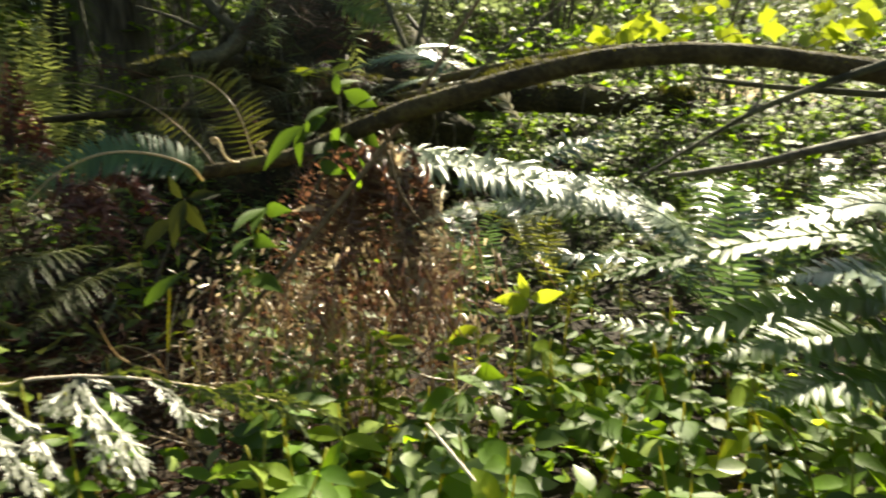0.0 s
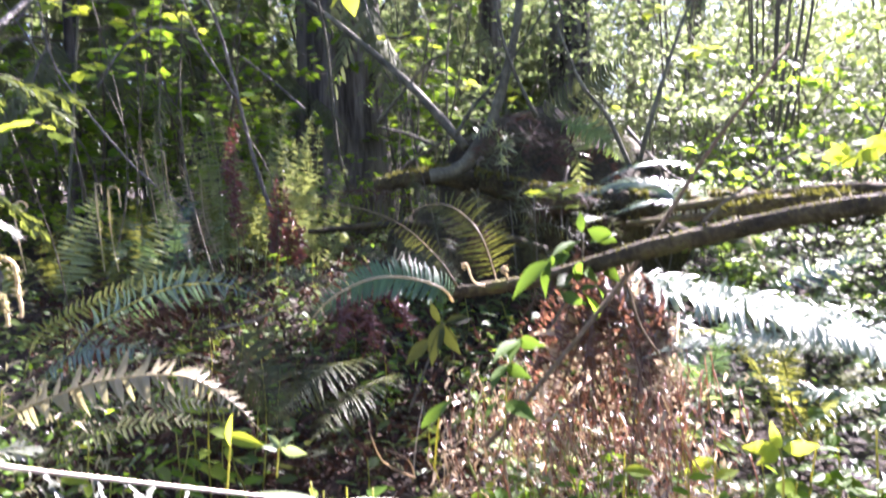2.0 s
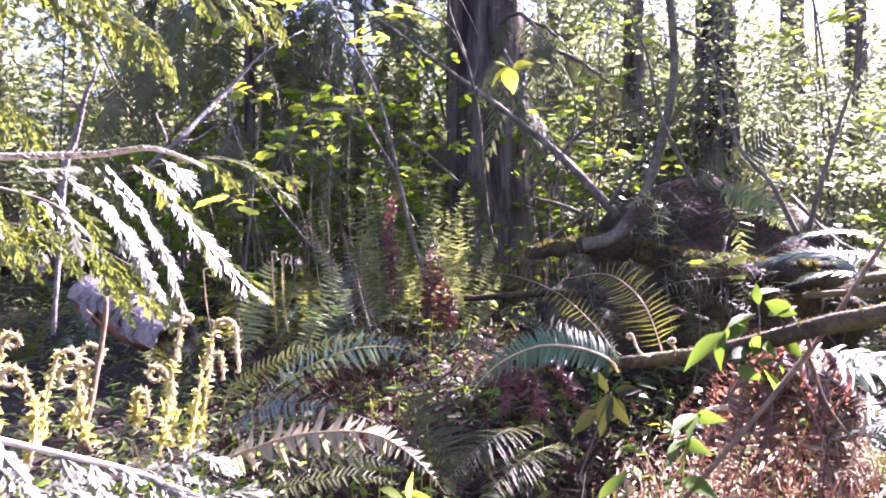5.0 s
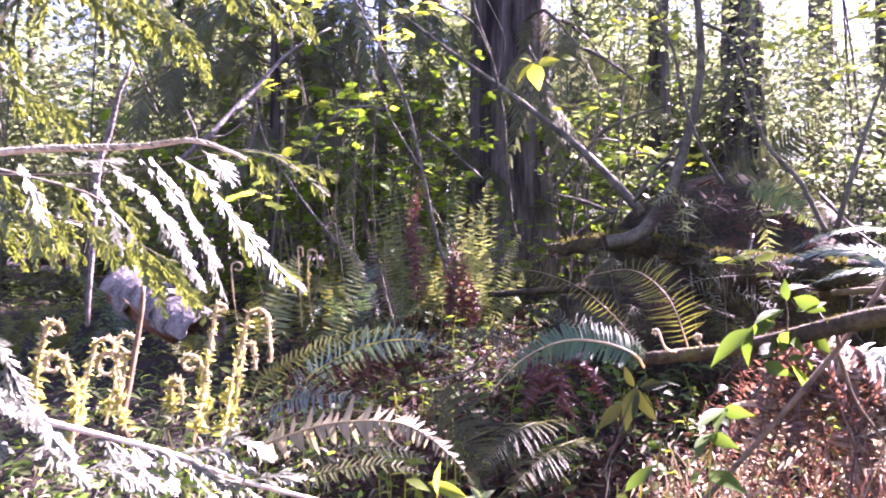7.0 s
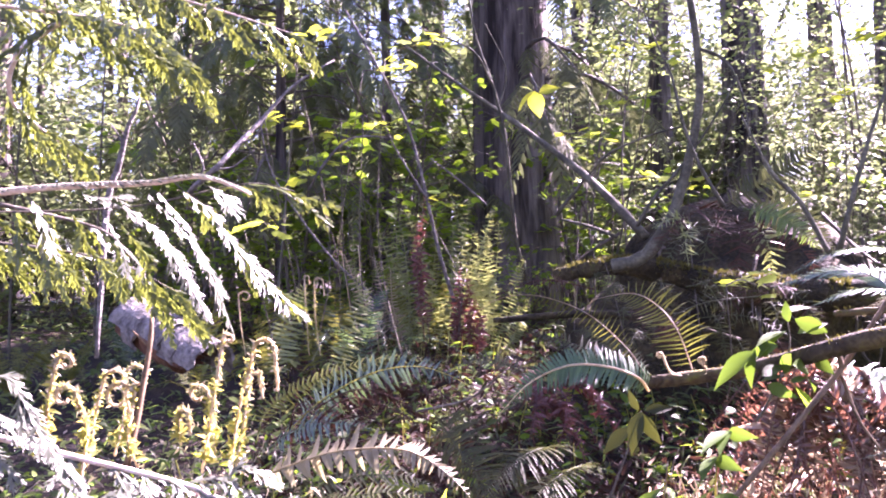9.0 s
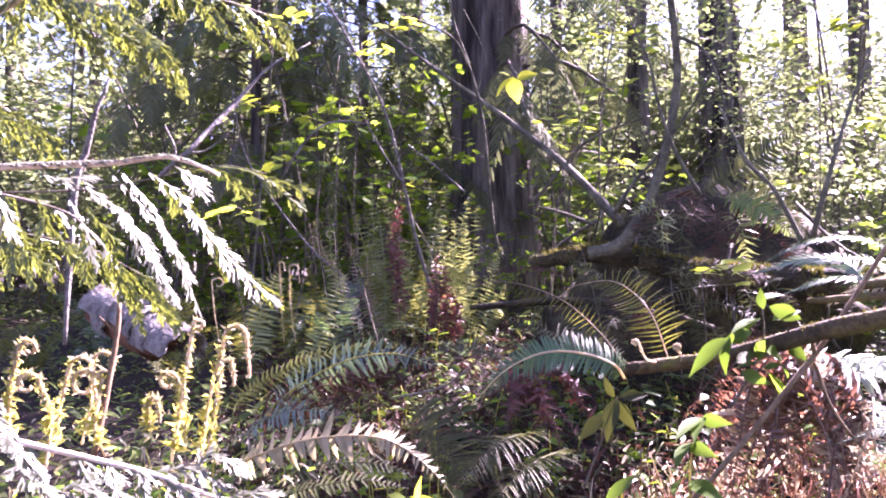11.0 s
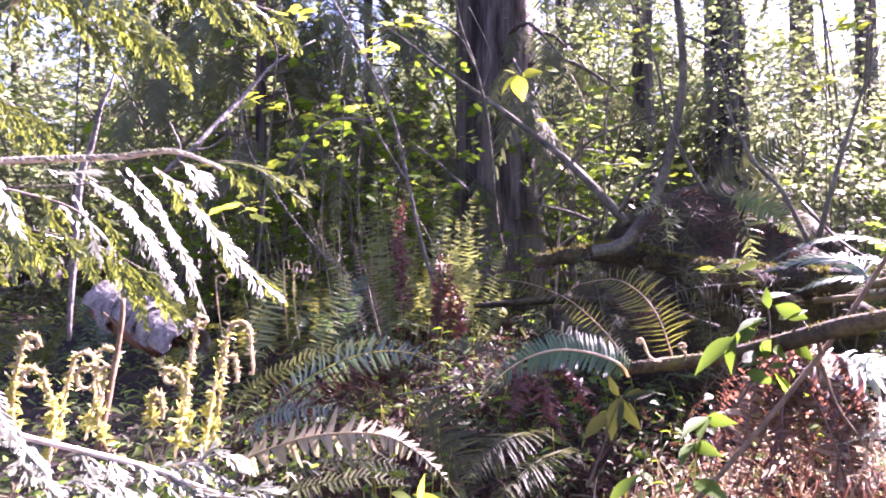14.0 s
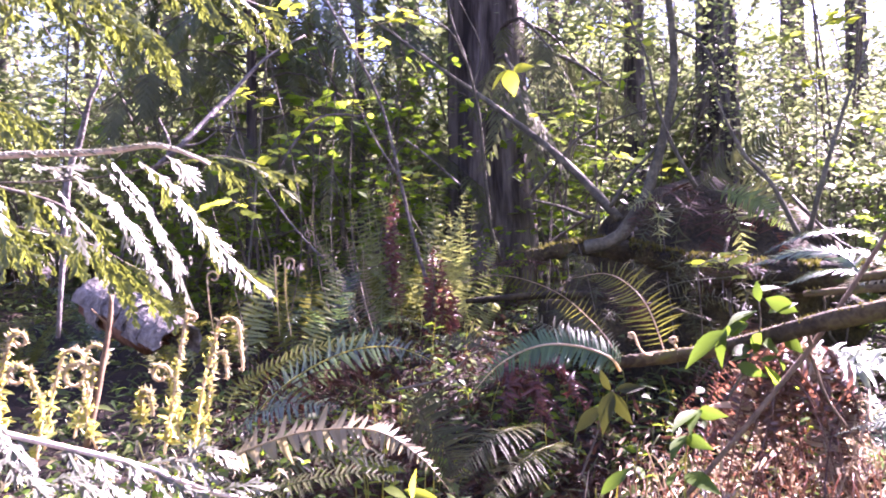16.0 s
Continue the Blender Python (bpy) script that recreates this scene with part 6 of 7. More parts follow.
cedar_bough(B2, [0.007, 0.0065, 0.006, 0.005, 0.004, 0.0036, 0.003, 0.0024, 0.002, 0.0015], [
    [(-0.893, 0.953, 0.601), (-0.859, 0.927, 0.577), (-0.832, 0.875, 0.543), (-0.794, 0.828, 0.507)], [(-0.920, 0.935, 0.608), (-0.878, 0.896, 0.573), (-0.834, 0.853, 0.532), (-0.807, 0.814, 0.501)], [(-0.889, 0.956, 0.600), (-0.838, 0.936, 0.564), (-0.823, 0.897, 0.546)], [(-0.799, 1.003, 0.593), (-0.763, 0.959, 0.558), (-0.713, 0.923, 0.528), (-0.651, 0.885, 0.488)], [(-0.796, 1.005, 0.592), (-0.789, 0.960, 0.569), (-0.756, 0.924, 0.534)], [(-0.788, 1.009, 0.591), (-0.743, 0.984, 0.559), (-0.685, 0.953, 0.529), (-0.643, 0.918, 0.493)], [(-0.804, 1.000, 0.594), (-0.736, 0.939, 0.537), (-0.687, 0.894, 0.495)], [(-0.666, 1.052, 0.587), (-0.632, 1.019, 0.556), (-0.593, 0.971, 0.520), (-0.539, 0.924, 0.481)], [(-0.666, 1.052, 0.587), (-0.677, 1.017, 0.576), (-0.680, 0.989, 0.571)], [(-0.663, 1.053, 0.586), (-0.615, 1.044, 0.568), (-0.591, 1.023, 0.550)], [(-0.653, 1.042, 0.576), (-0.609, 0.980, 0.529), (-0.579, 0.925, 0.491)], [(-0.632, 1.019, 0.556), (-0.573, 0.980, 0.521), (-0.527, 0.943, 0.483)], [(-0.663, 1.052, 0.584), (-0.655, 1.009, 0.560), (-0.617, 0.981, 0.539)], [(-0.566, 1.069, 0.575), (-0.521, 1.050, 0.546), (-0.486, 1.042, 0.528), (-0.446, 1.044, 0.528)], [(-0.556, 1.070, 0.569), (-0.516, 1.054, 0.550), (-0.491, 1.027, 0.525)], [(-1.104, 0.782, 0.698), (-1.059, 0.747, 0.660), (-1.012, 0.709, 0.618)], [(-1.175, 0.745, 0.712), (-1.123, 0.721, 0.675), (-1.063, 0.699, 0.636)], [(-1.025, 0.827, 0.671), (-1.020, 0.781, 0.654), (-1.007, 0.739, 0.636)], [(-0.979, 0.858, 0.655), (-0.966, 0.817, 0.634), (-0.916, 0.783, 0.602)], [(-1.072, 0.806, 0.686), (-1.014, 0.799, 0.652), (-0.973, 0.778, 0.626)], [(-1.233, 0.649, 0.753), (-1.181, 0.631, 0.729), (-1.113, 0.625, 0.695)], [(-1.309, 0.585, 0.786), (-1.262, 0.581, 0.759), (-1.205, 0.568, 0.728)],
    [(-1.456, 0.517, 0.853), (-1.415, 0.527, 0.826), (-1.376, 0.532, 0.800), (-1.330, 0.528, 0.774)], [(-1.452, 0.522, 0.850), (-1.416, 0.546, 0.835), (-1.375, 0.537, 0.809)], [(-1.457, 0.516, 0.852), (-1.417, 0.507, 0.822), (-1.368, 0.503, 0.786)], [(-1.514, 0.478, 0.871), (-1.498, 0.437, 0.850), (-1.441, 0.437, 0.822), (-1.383, 0.435, 0.794)], [(-1.524, 0.466, 0.879), (-1.447, 0.459, 0.811), (-1.418, 0.483, 0.813), (-1.376, 0.497, 0.798), (-1.336, 0.506, 0.779)], [(-1.358, 0.592, 0.812), (-1.313, 0.628, 0.819), (-1.266, 0.641, 0.803), (-1.240, 0.645, 0.786)], [(-1.349, 0.600, 0.808), (-1.305, 0.609, 0.786), (-1.265, 0.615, 0.771)], [(-1.301, 0.629, 0.787), (-1.287, 0.661, 0.835), (-1.253, 0.676, 0.825), (-1.211, 0.680, 0.805)], [(-1.249, 0.668, 0.758), (-1.211, 0.693, 0.766), (-1.166, 0.704, 0.765)], [(-1.369, 0.581, 0.818), (-1.355, 0.574, 0.799), (-1.328, 0.561, 0.772)], [(-1.408, 0.555, 0.831), (-1.376, 0.574, 0.823), (-1.335, 0.582, 0.802)], [(-1.330, 0.617, 0.797), (-1.291, 0.620, 0.776), (-1.238, 0.636, 0.760)], [(-1.717, 0.290, 1.011), (-1.566, 0.369, 1.032), (-1.527, 0.386, 0.992), (-1.476, 0.391, 0.927), (-1.400, 0.417, 0.842)], [(-1.662, 0.327, 0.984), (-1.558, 0.366, 0.965), (-1.498, 0.389, 0.911), (-1.443, 0.405, 0.876)], [(-1.636, 0.351, 0.969), (-1.559, 0.347, 0.915), (-1.493, 0.357, 0.862)]], "low cedar bough with pale sunlit sprays over the fern shoots", 72, 1.0, 0.058, 0.0026, 0.011, face=(0.6, -0.12, 0.79), dull=[
    [(-0.542, 1.075, 0.569), (-0.474, 1.080, 0.552), (-0.401, 1.087, 0.545)], [(-0.506, 1.084, 0.558), (-0.433, 1.074, 0.536), (-0.371, 1.059, 0.518)], [(-0.439, 1.097, 0.539), (-0.374, 1.100, 0.533), (-0.316, 1.083, 0.519)], [(-0.390, 1.103, 0.524), (-0.336, 1.082, 0.503), (-0.307, 1.054, 0.481)], [(-0.634, 1.055, 0.586), (-0.579, 1.069, 0.588), (-0.530, 1.069, 0.570)], [(-0.371, 1.105, 0.518), (-0.299, 1.103, 0.508), (-0.246, 1.075, 0.482)], [(-0.824, 0.988, 0.598), (-0.778, 0.991, 0.593), (-0.736, 1.004, 0.593)], [(-0.863, 0.974, 0.599), (-0.821, 0.974, 0.590), (-0.785, 0.968, 0.581)]])
B3 = [(-2.867, 1.690, 2.468), (-2.720, 1.180, 2.260), (-2.459, 0.802, 2.033), (-2.253, 0.964, 2.003), (-2.079, 1.053, 1.954), (-1.980, 1.137, 1.864)]
B4 = [(-2.253, 0.964, 2.003), (-2.384, 0.883, 1.885), (-2.439, 0.900, 1.749), (-2.384, 1.035, 1.627)]
cedar_bough(B3, [0.01, 0.009, 0.0085, 0.007, 0.005, 0.002], hang(B3[2:], 26, 73, 0.24, 0.3, 0.8) + hang(B4, 20, 74, 0.2, 0.4, 0.8) + [[(-2.060, 1.075, 1.958), (-2.001, 1.156, 1.873), (-1.957, 1.238, 1.708)], [(-2.105, 1.018, 1.955), (-2.049, 1.096, 1.879), (-2.004, 1.172, 1.750)], [(-2.157, 0.950, 1.949), (-2.126, 1.034, 1.873), (-2.090, 1.100, 1.756)]], "forked high cedar bough with backlit yellow-green sprays", 73, 0.0, 0.06, 0.005, 0.016, fork=B4)
B5 = [(-3.254, 1.077, 1.377), (-2.887, 1.261, 1.333), (-2.612, 1.400, 1.269), (-2.430, 1.494, 1.165)]
cedar_bough(B5, [0.008, 0.006, 0.004, 0.002], hang(B5, 30, 75, 0.26, 0.6, 0.9), "shaded cedar bough with dull green hanging sprays", 75, 0.06, 0.065, 0.0055, 0.018, bark=TWIG)
B7 = [(-2.232, 0.636, 1.424), (-2.010, 0.748, 1.367), (-1.887, 0.811, 1.324), (-1.826, 0.843, 1.255)]
cedar_bough(B7, [0.007, 0.006, 0.004, 0.002], hang(B7, 12, 77, 0.17, 0.75, 0.9), "shaded cedar bough with dull green hanging sprays", 77, 0.1, 0.05, 0.0045, 0.014, bark=TWIG)
B6 = [(-3.734, 1.254, 2.641), (-3.099, 1.574, 2.541), (-2.635, 1.810, 2.395), (-2.255, 2.003, 2.250)]
cedar_bough(B6, [0.01, 0.008, 0.006, 0.002], hang(B6, 26, 76, 0.28, 0.6, 0.9), "high cedar bough with backlit yellow-green sprays", 76, 0.0, 0.065, 0.006, 0.018)


# ---- broad-leaved plants ----
LEAF_MESH = {}


def leaf_mesh(shape, material, key):
    k = (key, material.name)
    if k not in LEAF_MESH:
        LEAF_MESH[k] = Build().add(*shape).mesh("leaf", material)
    return LEAF_MESH[k]


def leaf_at(parent, mesh, pos, direction, normal, size):
    d = unit(direction)
    w = unit(np.cross(normal, d))
    m = Matrix((d * size, w * size, np.cross(d, w) * size)).transposed().to_4x4()
    m.translation = pos
    return piece("leaf", mesh, m, parent)


def leafy_sapling(name, label, stems, leaves, material, shape, key, twig=TWIG):
    """A sapling with large single leaves: (foot of the leaf, tip, facing)."""
    t = thing(name, stems[0][0][0], label, "sapling", "leafy saplings")
    rng = np.random.default_rng(len(label))
    for c, r in stems:
        b = Build()
        tube(b, curve(c, 14), r, 6, 0.04, rng)
        part("stem", b, twig, t)
    me = leaf_mesh(shape, material, key)
    for i, (a, e, n) in enumerate(leaves):
        a, e = np.array(a), np.array(e)
        leaf_at(t, leaf_mesh(shape, LEAF, key) if i == 10 and material is LEAF_DEEP else me, a, e - a, n if (i + 1) % 3 else (-0.35, -0.9, 0.25), np.linalg.norm(e - a) * (1.0 if material is LEAF_DEEP else 0.9))
    return t


UP = (-0.5, -0.6, 0.55)
leafy_sapling("leafy_sapling", "young sapling with large lance-shaped green leaves by the stick", [
    ([(-0.497, 2.135, 0.718), (-0.430, 2.165, 0.844), (-0.396, 2.180, 0.953), (-0.402, 2.174, 1.071)], [0.005, 0.004, 0.003, 0.002]), ([(-0.413, 2.172, 0.899), (-0.347, 2.204, 0.935), (-0.282, 2.237, 0.934)], [0.003, 0.002, 0.001])],
    [((-0.489, 2.072, 0.949), (-0.634, 2.067, 0.842), UP), ((-0.481, 2.186, 0.931), (-0.521, 2.145, 0.911), (-0.3, -0.9, 0.2)), ((-0.424, 2.080, 0.970), (-0.519, 2.124, 0.935), (0.2, -0.5, 0.85)), ((-0.402, 2.146, 1.010), (-0.498, 2.083, 0.944), (-0.6, -0.4, 0.7)), ((-0.404, 2.186, 1.003), (-0.489, 2.080, 0.991), UP), ((-0.393, 2.134, 1.038), (-0.409, 2.157, 1.108), (-0.3, -0.9, 0.2)), ((-0.369, 2.139, 1.002), (-0.289, 2.168, 1.047), (0.2, -0.5, 0.85)), ((-0.363, 2.185, 0.954), (-0.253, 2.219, 0.937), (-0.6, -0.4, 0.7)), ((-0.376, 2.118, 1.048), (-0.274, 2.175, 1.002), UP), ((-0.464, 2.159, 0.834), (-0.386, 2.095, 0.812), (-0.3, -0.9, 0.2)), ((-0.384, 2.054, 0.853), (-0.325, 2.200, 0.770), (0.2, -0.5, 0.85)), ((-0.394, 2.101, 0.855), (-0.349, 2.108, 0.874), (-0.6, -0.4, 0.7)), ((-0.415, 2.197, 0.859), (-0.479, 2.144, 0.862), UP), ((-0.478, 2.126, 0.865), (-0.414, 2.183, 0.907), (-0.3, -0.9, 0.2)), ((-0.384, 2.066, 0.912), (-0.323, 2.174, 0.889), (0.2, -0.5, 0.85)), ((-0.493, 2.119, 0.955), (-0.522, 2.057, 0.844), (-0.6, -0.4, 0.7)), ((-0.411, 2.178, 1.062), (-0.337, 2.225, 1.098), UP), ((-0.389, 2.097, 0.943), (-0.429, 2.154, 0.864), (-0.3, -0.9, 0.2)), ((-0.354, 2.105, 0.874), (-0.316, 2.172, 0.832), (0.2, -0.5, 0.85)), ((-0.323, 2.180, 0.920), (-0.283, 2.096, 0.896), (-0.6, -0.4, 0.7))],
    LEAF_DEEP, LANCE, "lance")
leafy_sapling("leafy_sapling", "young sapling tip with a few backlit lime leaves", [([(-1.271, 3.707, 0.624), (-1.350, 3.599, 1.138), (-1.416, 3.503, 1.452), (-1.464, 3.414, 1.819), (-1.608, 3.331, 2.313)], [0.003, 0.003, 0.0025, 0.002, 0.002]), ([(-1.608, 3.331, 2.313), (-1.644, 3.293, 2.231), (-1.655, 3.277, 2.183)], [0.002, 0.002, 0.001])],
    [((-1.668, 3.270, 2.207), (-1.628, 3.271, 2.049), (0.3, -0.9, 0.2)), ((-1.654, 3.277, 2.213), (-1.763, 3.202, 2.102), UP), ((-1.641, 3.284, 2.198), (-1.524, 3.319, 2.237), (0, -0.8, 0.6)), ((-1.524, 3.319, 2.231), (-1.443, 3.360, 2.231), (0, -0.8, 0.6)), ((-1.674, 3.267, 2.213), (-1.729, 3.217, 2.245), UP)],
    LEAF_LIME, OVATE, "ovate")


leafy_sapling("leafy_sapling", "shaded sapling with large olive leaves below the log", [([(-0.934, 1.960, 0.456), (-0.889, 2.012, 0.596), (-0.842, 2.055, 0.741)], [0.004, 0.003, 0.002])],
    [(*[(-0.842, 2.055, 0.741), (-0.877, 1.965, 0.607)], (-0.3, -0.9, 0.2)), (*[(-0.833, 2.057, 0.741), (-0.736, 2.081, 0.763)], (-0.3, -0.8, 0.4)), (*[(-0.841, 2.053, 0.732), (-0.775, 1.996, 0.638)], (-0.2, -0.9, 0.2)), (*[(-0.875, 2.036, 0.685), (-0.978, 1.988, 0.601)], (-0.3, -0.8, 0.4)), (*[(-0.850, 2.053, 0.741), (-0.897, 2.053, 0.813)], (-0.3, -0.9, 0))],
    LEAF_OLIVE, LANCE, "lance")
leafy_sapling("young_shoot", "young shoot with three large backlit lime leaves", [([(0.107, 1.509, 0.439), (0.115, 1.553, 0.505), (0.114, 1.595, 0.563)], [0.003, 0.003, 0.002])],
    [((0.114, 1.595, 0.561), (0.086, 1.588, 0.628), (-0.3, -0.9, -0.1)), ((0.118, 1.595, 0.563), (0.204, 1.578, 0.579), (-0.3, -0.9, 0)), ((0.110, 1.595, 0.561), (0.024, 1.575, 0.564), (-0.3, -0.9, 0)), ((0.112, 1.594, 0.558), (0.060, 1.530, 0.542), (-0.3, -0.9, 0))],
    LEAF_LIME, LANCE, "lance", SHOOT)
leafy_sapling("young_shoot", "young shoot with three large backlit lime leaves", [([(-1.262, 1.412, 0.388), (-1.259, 1.418, 0.448), (-1.255, 1.425, 0.515)], [0.003, 0.003, 0.002])],
    [((-1.258, 1.424, 0.510), (-1.257, 1.413, 0.605), (-0.3, -0.9, -0.1)), (*[(-1.305, 1.459, 0.524), (-1.181, 1.504, 0.483)], (-0.2, -0.8, 0.5))],
    LEAF_LIME, BLADE, "blade", SHOOT)
leafy_sapling("young_shoot", "young shoot with pale oval leaves in the shade", [([(-1.170, 1.512, 0.393), (-1.174, 1.528, 0.437), (-1.175, 1.540, 0.470)], [0.003, 0.0025, 0.002])],
    [(*[(-1.175, 1.540, 0.470), (-1.203, 1.526, 0.513)], (0.2, -0.7, 0.7)), (*[(-1.178, 1.539, 0.470), (-1.140, 1.563, 0.504)], (0.2, -0.7, 0.7)), (*[(-1.171, 1.541, 0.467), (-1.091, 1.547, 0.451)], (-0.2, -0.7, 0.7)), (*[(-1.177, 1.537, 0.465), (-1.202, 1.494, 0.491)], (0.2, -0.7, 0.7))],
    LEAF_PALE, LANCE, "lance", SHOOT)
leafy_sapling("leafy_sapling", "small sapling with drooping dark green leaves before the dead ferns", [([(-0.575, 1.736, 0.481), (-0.573, 1.785, 0.648), (-0.544, 1.811, 0.746)], [0.003, 0.0025, 0.002])],
    [(*[(-0.544, 1.811, 0.746), (-0.596, 1.675, 0.744)], (-0.3, -0.8, 0.4)), (*[(-0.538, 1.813, 0.750), (-0.561, 1.678, 0.736)], (-0.3, -0.8, 0.4)), (*[(-0.544, 1.811, 0.742), (-0.485, 1.693, 0.763)], (-0.3, -0.6, 0.7)), (*[(-0.576, 1.792, 0.677), (-0.605, 1.655, 0.666)], (-0.3, -0.8, 0.4)), (*[(-0.576, 1.790, 0.670), (-0.517, 1.672, 0.685)], (-0.3, -0.8, 0.4)), (*[(-0.580, 1.768, 0.588), (-0.619, 1.610, 0.607)], (-0.3, -0.5, 0.8)), (*[(-0.577, 1.765, 0.573), (-0.491, 1.626, 0.601)], (-0.3, -0.5, 0.8))],
    LEAF_DEEP, BLADE, "blade", SHOOT)
leafy_sapling("young_shoot", "young shoot with one long pale leaf bent over the cedar bough", [([(-1.012, 1.080, 0.517), (-1.011, 1.090, 0.534), (-1.004, 1.099, 0.543)], [0.003, 0.0025, 0.002])],
    [(*[(-1.004, 1.099, 0.543), (-0.828, 1.161, 0.547)], (0.5, -0.3, 0.8))],
    LEAF_PALE, LONG, "long", SHOOT)
leafy_sapling("young_shoot", "young shoot with one broad dark green leaf in the shade", [([(-0.735, 1.575, 0.440), (-0.727, 1.577, 0.530), (-0.719, 1.579, 0.605)], [0.003, 0.003, 0.002])],
    [(*[(-0.745, 1.490, 0.576), (-0.676, 1.516, 0.655)], (-0.3, -0.9, 0.2))],
    LEAF_DEEP, BLADE, "blade", SHOOT)



def low_plant(base, height, count, size, seed, material, shape, key, label, lean=(0, 0)):
    rng = np.random.default_rng(seed)
    t = thing("low_plant", base, label, "plant", "low leafy plants")
    b0 = np.array(base)
    top = b0 + (lean[0] + rng.normal() * 0.04, lean[1] + rng.normal() * 0.04, height)
    b = Build()
    c = curve([b0, (b0 + top) / 2 + rng.normal(size=3) * 0.02, top], 9)
    tube(b, c, [0.004, 0.0025], 5)
    part("stem", b, SHOOT, t)
    me = leaf_mesh(shape, material, key)
    for i in range(count):
        u = 0.35 + 0.65 * (i + 0.5) / count
        p = c[int(u * 8)]
        a = i * 2.4 + rng.uniform(-0.5, 0.5)
        leaf_at(t, me, p, (math.cos(a), math.sin(a), rng.uniform(-0.35, 0.4)), (rng.normal() * 0.45, -0.3 + rng.normal() * 0.45, 1), size * rng.uniform(0.65, 1.2))
    return t


rng_p = np.random.default_rng(77)
for i in range(250):
    x, y = rng_p.uniform(-1.3, 1.5), rng_p.uniform(0.75, 2.5)
    if x < -0.5 and y < 1.3 or x < -0.7 and i % 3:
        continue
    if abs(x + 0.15) < 0.35 and y > 1.95:
        continue
    tall = rng_p.uniform(0.14, 0.4) * (1.0 if y < 1.7 else 0.9)
    m, sh, key = ((LEAF, LANCE, "lance"), (LEAF_DEEP, LANCE, "lance"), (LEAF_PALE, OVATE, "ovate"), (LEAF_DEEP, LANCE, "lance"), (LEAF, OVATE, "ovate"), (LEAF_PALE, LANCE, "lance"), (LEAF_LIME, LANCE, "lance"))[i % 7]
    low_plant(on_ground(x, y), tall, int(rng_p.integers(6, 10)), rng_p.uniform(0.08, 0.14) if key == "lance" else rng_p.uniform(0.07, 0.11), 800 + i, m, sh, key, "low green leafy plant on the forest floor")
for i in range(90):
    x, y = rng_p.uniform(-2.8, 0.2), rng_p.uniform(1.3, 4.4)
    if -2.0 < x < -0.6 and 1.5 < y < 2.9 and i % 3:
        continue
    low_plant(on_ground(x, y), rng_p.uniform(0.1, 0.35), int(rng_p.integers(5, 9)), rng_p.uniform(0.05, 0.1), 1000 + i, (LEAF, LEAF_LIME)[i % 4 == 0], LANCE, "lance", "low green leafy plant on the forest floor")


for i in range(22):
    x, y = rng_p.uniform(-0.45, 0.6), rng_p.uniform(1.75, 2.25)
    low_plant(on_ground(x, y), rng_p.uniform(0.2, 0.48), 6, rng_p.uniform(0.06, 0.1), 1240 + i, (LEAF, LEAF_LIME)[i % 3 == 0], LANCE, "lance", "leafy green plant pushing through dead ferns")
for i in range(20):
    x, y = rng_p.uniform(-2.1, -0.85), rng_p.uniform(0.9, 2.3)
    low_plant(on_ground(x, y), rng_p.uniform(0.3, 0.62), 7, rng_p.uniform(0.06, 0.1), 1200 + i, (LEAF_LIME, LEAF)[i % 2], LANCE, "lance", "leafy green plant among the fern shoots")


# ---- hanging lime leaves of vine maple between the stems ----
def maple_twig(points, n, seed, material=LEAF_LIME, size=0.11, face=(0, -0.55, 1)):
    rng = np.random.default_rng(seed)
    g = on_ground(points[0][0] + rng.normal() * 0.25, points[0][1] + abs(rng.normal()) * 0.3, -0.03)
    t = thing("maple_sapling", g, "thin maple sapling with flat layers of bright lobed leaves", "sapling", "maple saplings")
    b = Build()
    p0 = np.array(points[0])
    tube(b, curve([g, (np.array(g) + p0) / 2 + rng.normal(size=3) * 0.1, p0], 14), [0.005, 0.003], 5)
    part("stem", b, TWIG, t)
    b = Build()
    c = curve(points, 12)
    tube(b, c, [0.004, 0.0015], 5)
    part("twig", b, TWIG, t)
    me = leaf_mesh(LOBED, material, "lobed")
    for i in range(int(n * 1.5)):
        p = c[int(rng.uniform(2, 12))] + rng.normal(size=3) * (0.06, 0.06, 0.02)
        a = rng.uniform(0, 6.28)
        leaf_at(t, me, p, (math.cos(a), math.sin(a), rng.normal() * 0.15), (face[0] + rng.normal() * 0.25, face[1] + rng.normal() * 0.25, face[2]), size * rng.uniform(0.6, 1.2))
    return t


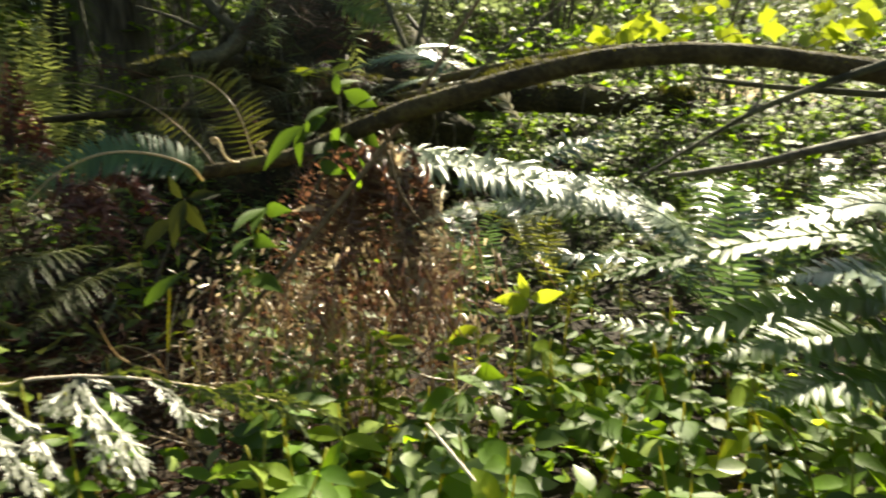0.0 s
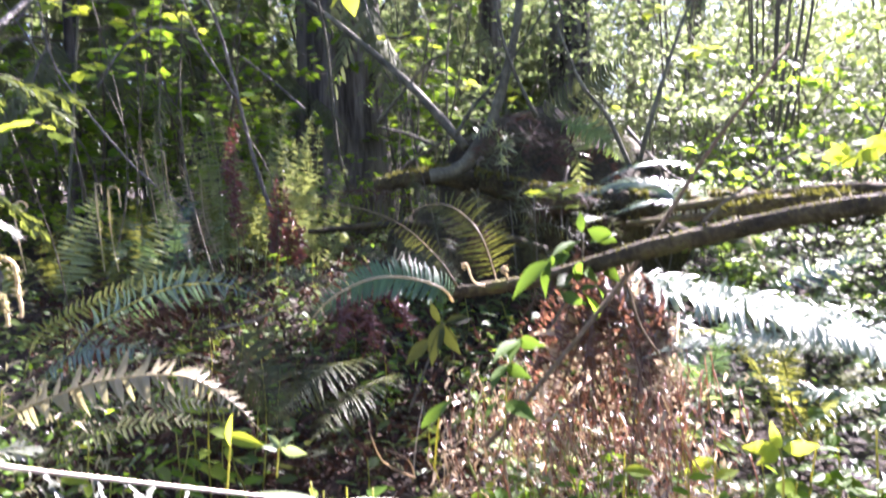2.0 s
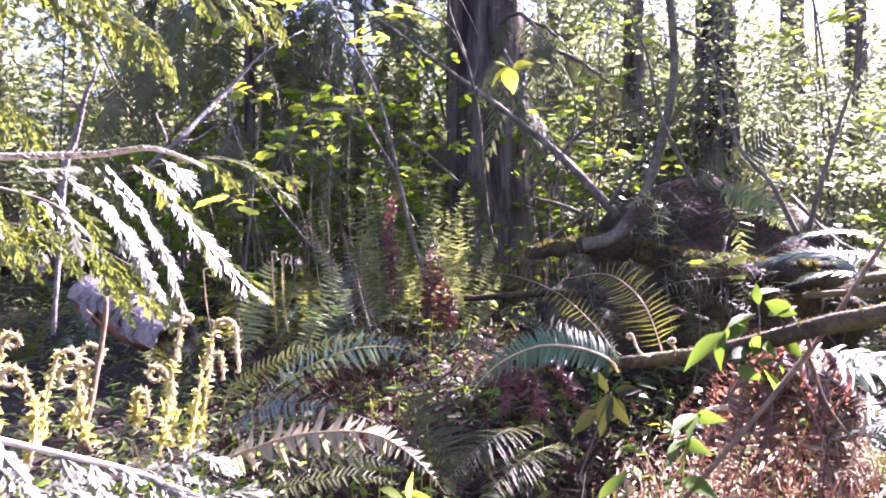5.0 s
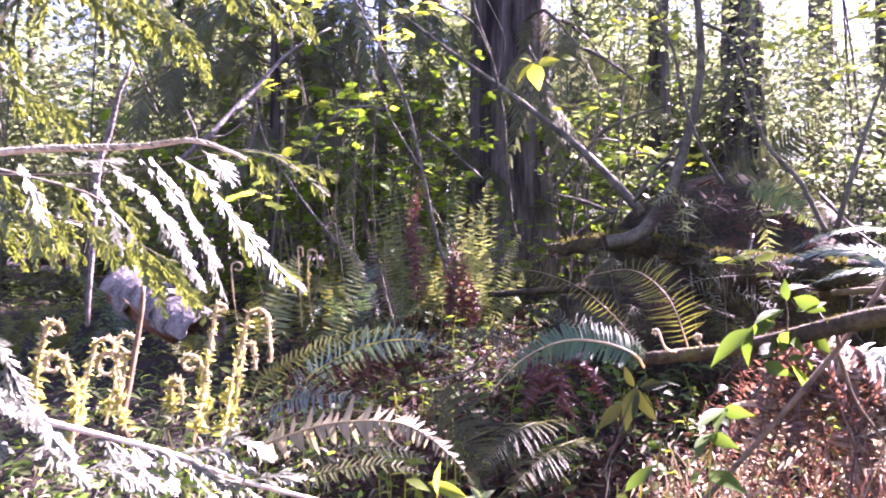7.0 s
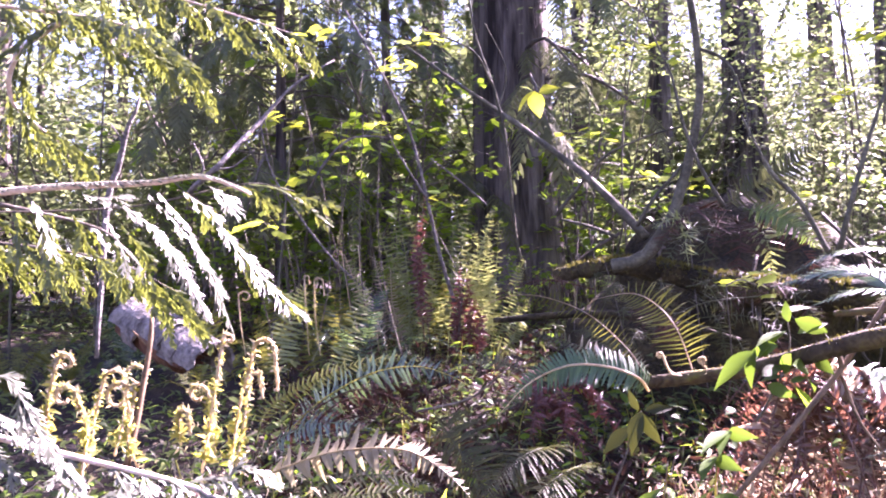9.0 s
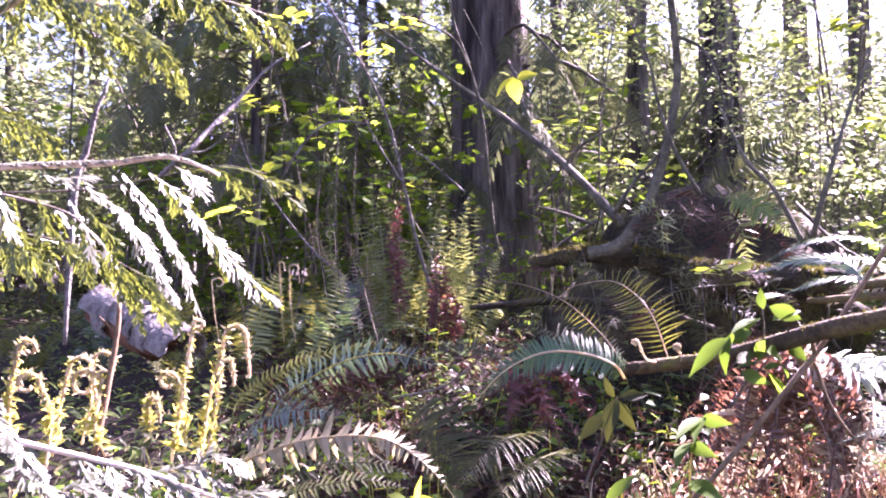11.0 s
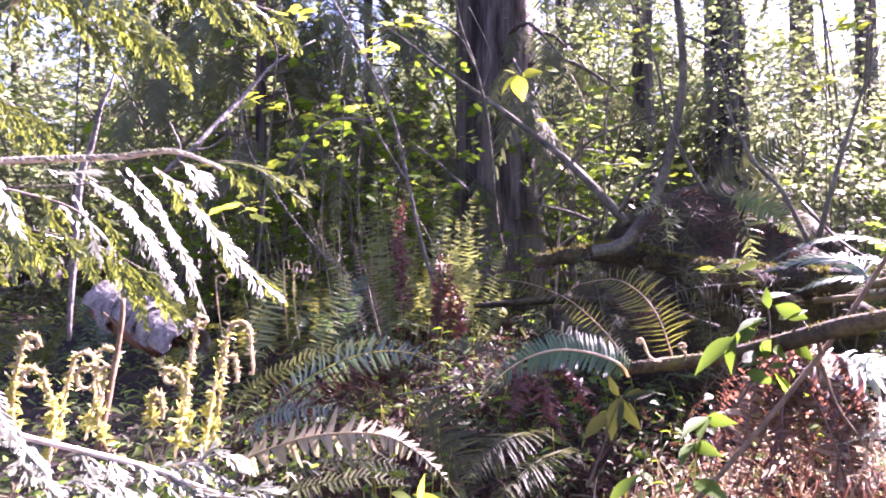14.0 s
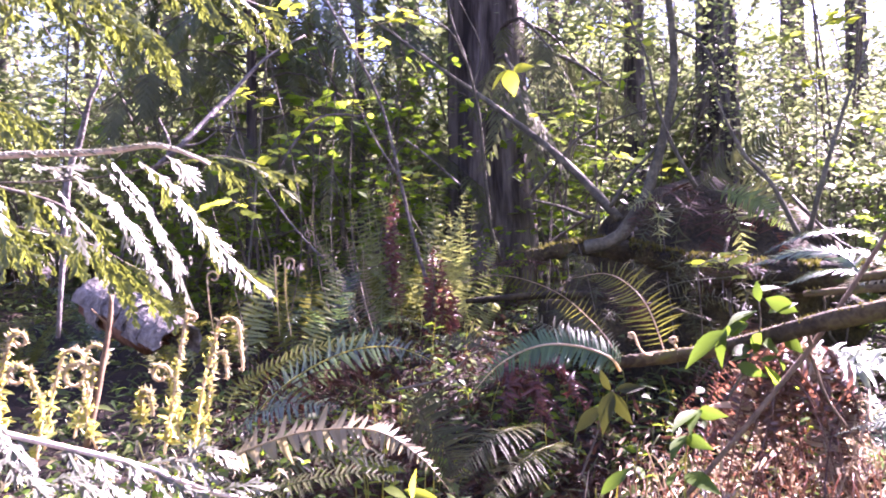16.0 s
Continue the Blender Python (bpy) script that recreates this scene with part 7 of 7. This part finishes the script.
TWIGS = [
    ((-3.096, 3.705, 2.341), (-2.944, 3.897, 2.185), 9),
    ((-3.235, 3.636, 2.303), (-3.442, 3.652, 2.011), 9),
    ((-3.384, 3.459, 1.940), (-3.519, 3.504, 1.918), 4),
    ((-2.896, 3.684, 2.734), (-2.464, 4.009, 2.840), 12),
    ((-3.720, 3.393, 2.346), (-3.579, 3.577, 2.289), 8),
    ((-3.148, 3.783, 2.681), (-2.773, 4.082, 2.667), 9),
    ((-3.065, 2.510, 1.500), (-2.973, 2.668, 1.491), 7),
    ((-1.597, 4.566, 2.352), (-1.442, 4.753, 2.455), 8),
    ((-2.042, 4.903, 2.298), (-1.877, 5.099, 2.272), 9),
    ((-2.911, 4.147, 1.751), (-2.736, 4.346, 1.760), 6),
    ((-3.472, 3.394, 2.814), (-3.294, 3.591, 2.962), 6),
    ((-0.697, 3.143, 1.142), (-0.589, 3.309, 1.140), 7),
    ((-1.736, 5.065, 1.947), (-1.209, 5.441, 1.913), 12),
    ((-1.032, 4.396, 2.546), (-1.246, 4.398, 2.689), 8),
    ((-0.752, 6.094, 2.862), (-0.152, 6.500, 3.127), 12),
    ((-0.416, 6.268, 2.622), (0.101, 6.635, 2.739), 12),
    ((-0.140, 5.284, 2.776), (0.262, 5.592, 2.966), 12),
    ((-1.981, 5.478, 2.967), (-1.791, 5.680, 3.139), 8),
    ((-0.070, 4.779, 1.940), (0.198, 5.021, 2.100), 10),
    ((-0.547, 5.107, 1.672), (-0.335, 5.323, 1.720), 8),
    ((0.633, 3.503, 1.307), (1.030, 3.412, 1.361), 9),
    ((1.450, 3.080, 1.235), (1.766, 3.002, 1.350), 12),
    ((1.273, 3.705, 1.294), (1.472, 3.716, 1.349), 6),
    ((1.898, 4.353, 1.470), (2.364, 4.373, 1.566), 9),
    ((1.193, 4.569, 1.528), (1.680, 4.583, 1.595), 9),
]
for i, (p, q, n) in enumerate(TWIGS):
    maple_twig([p, tuple((np.array(p) + np.array(q)) / 2 + (0, 0, 0.025)), q], n, 1300 + i, face=(-0.35, -0.8, 0.3) if i > 19 else (0, -0.55, 1))
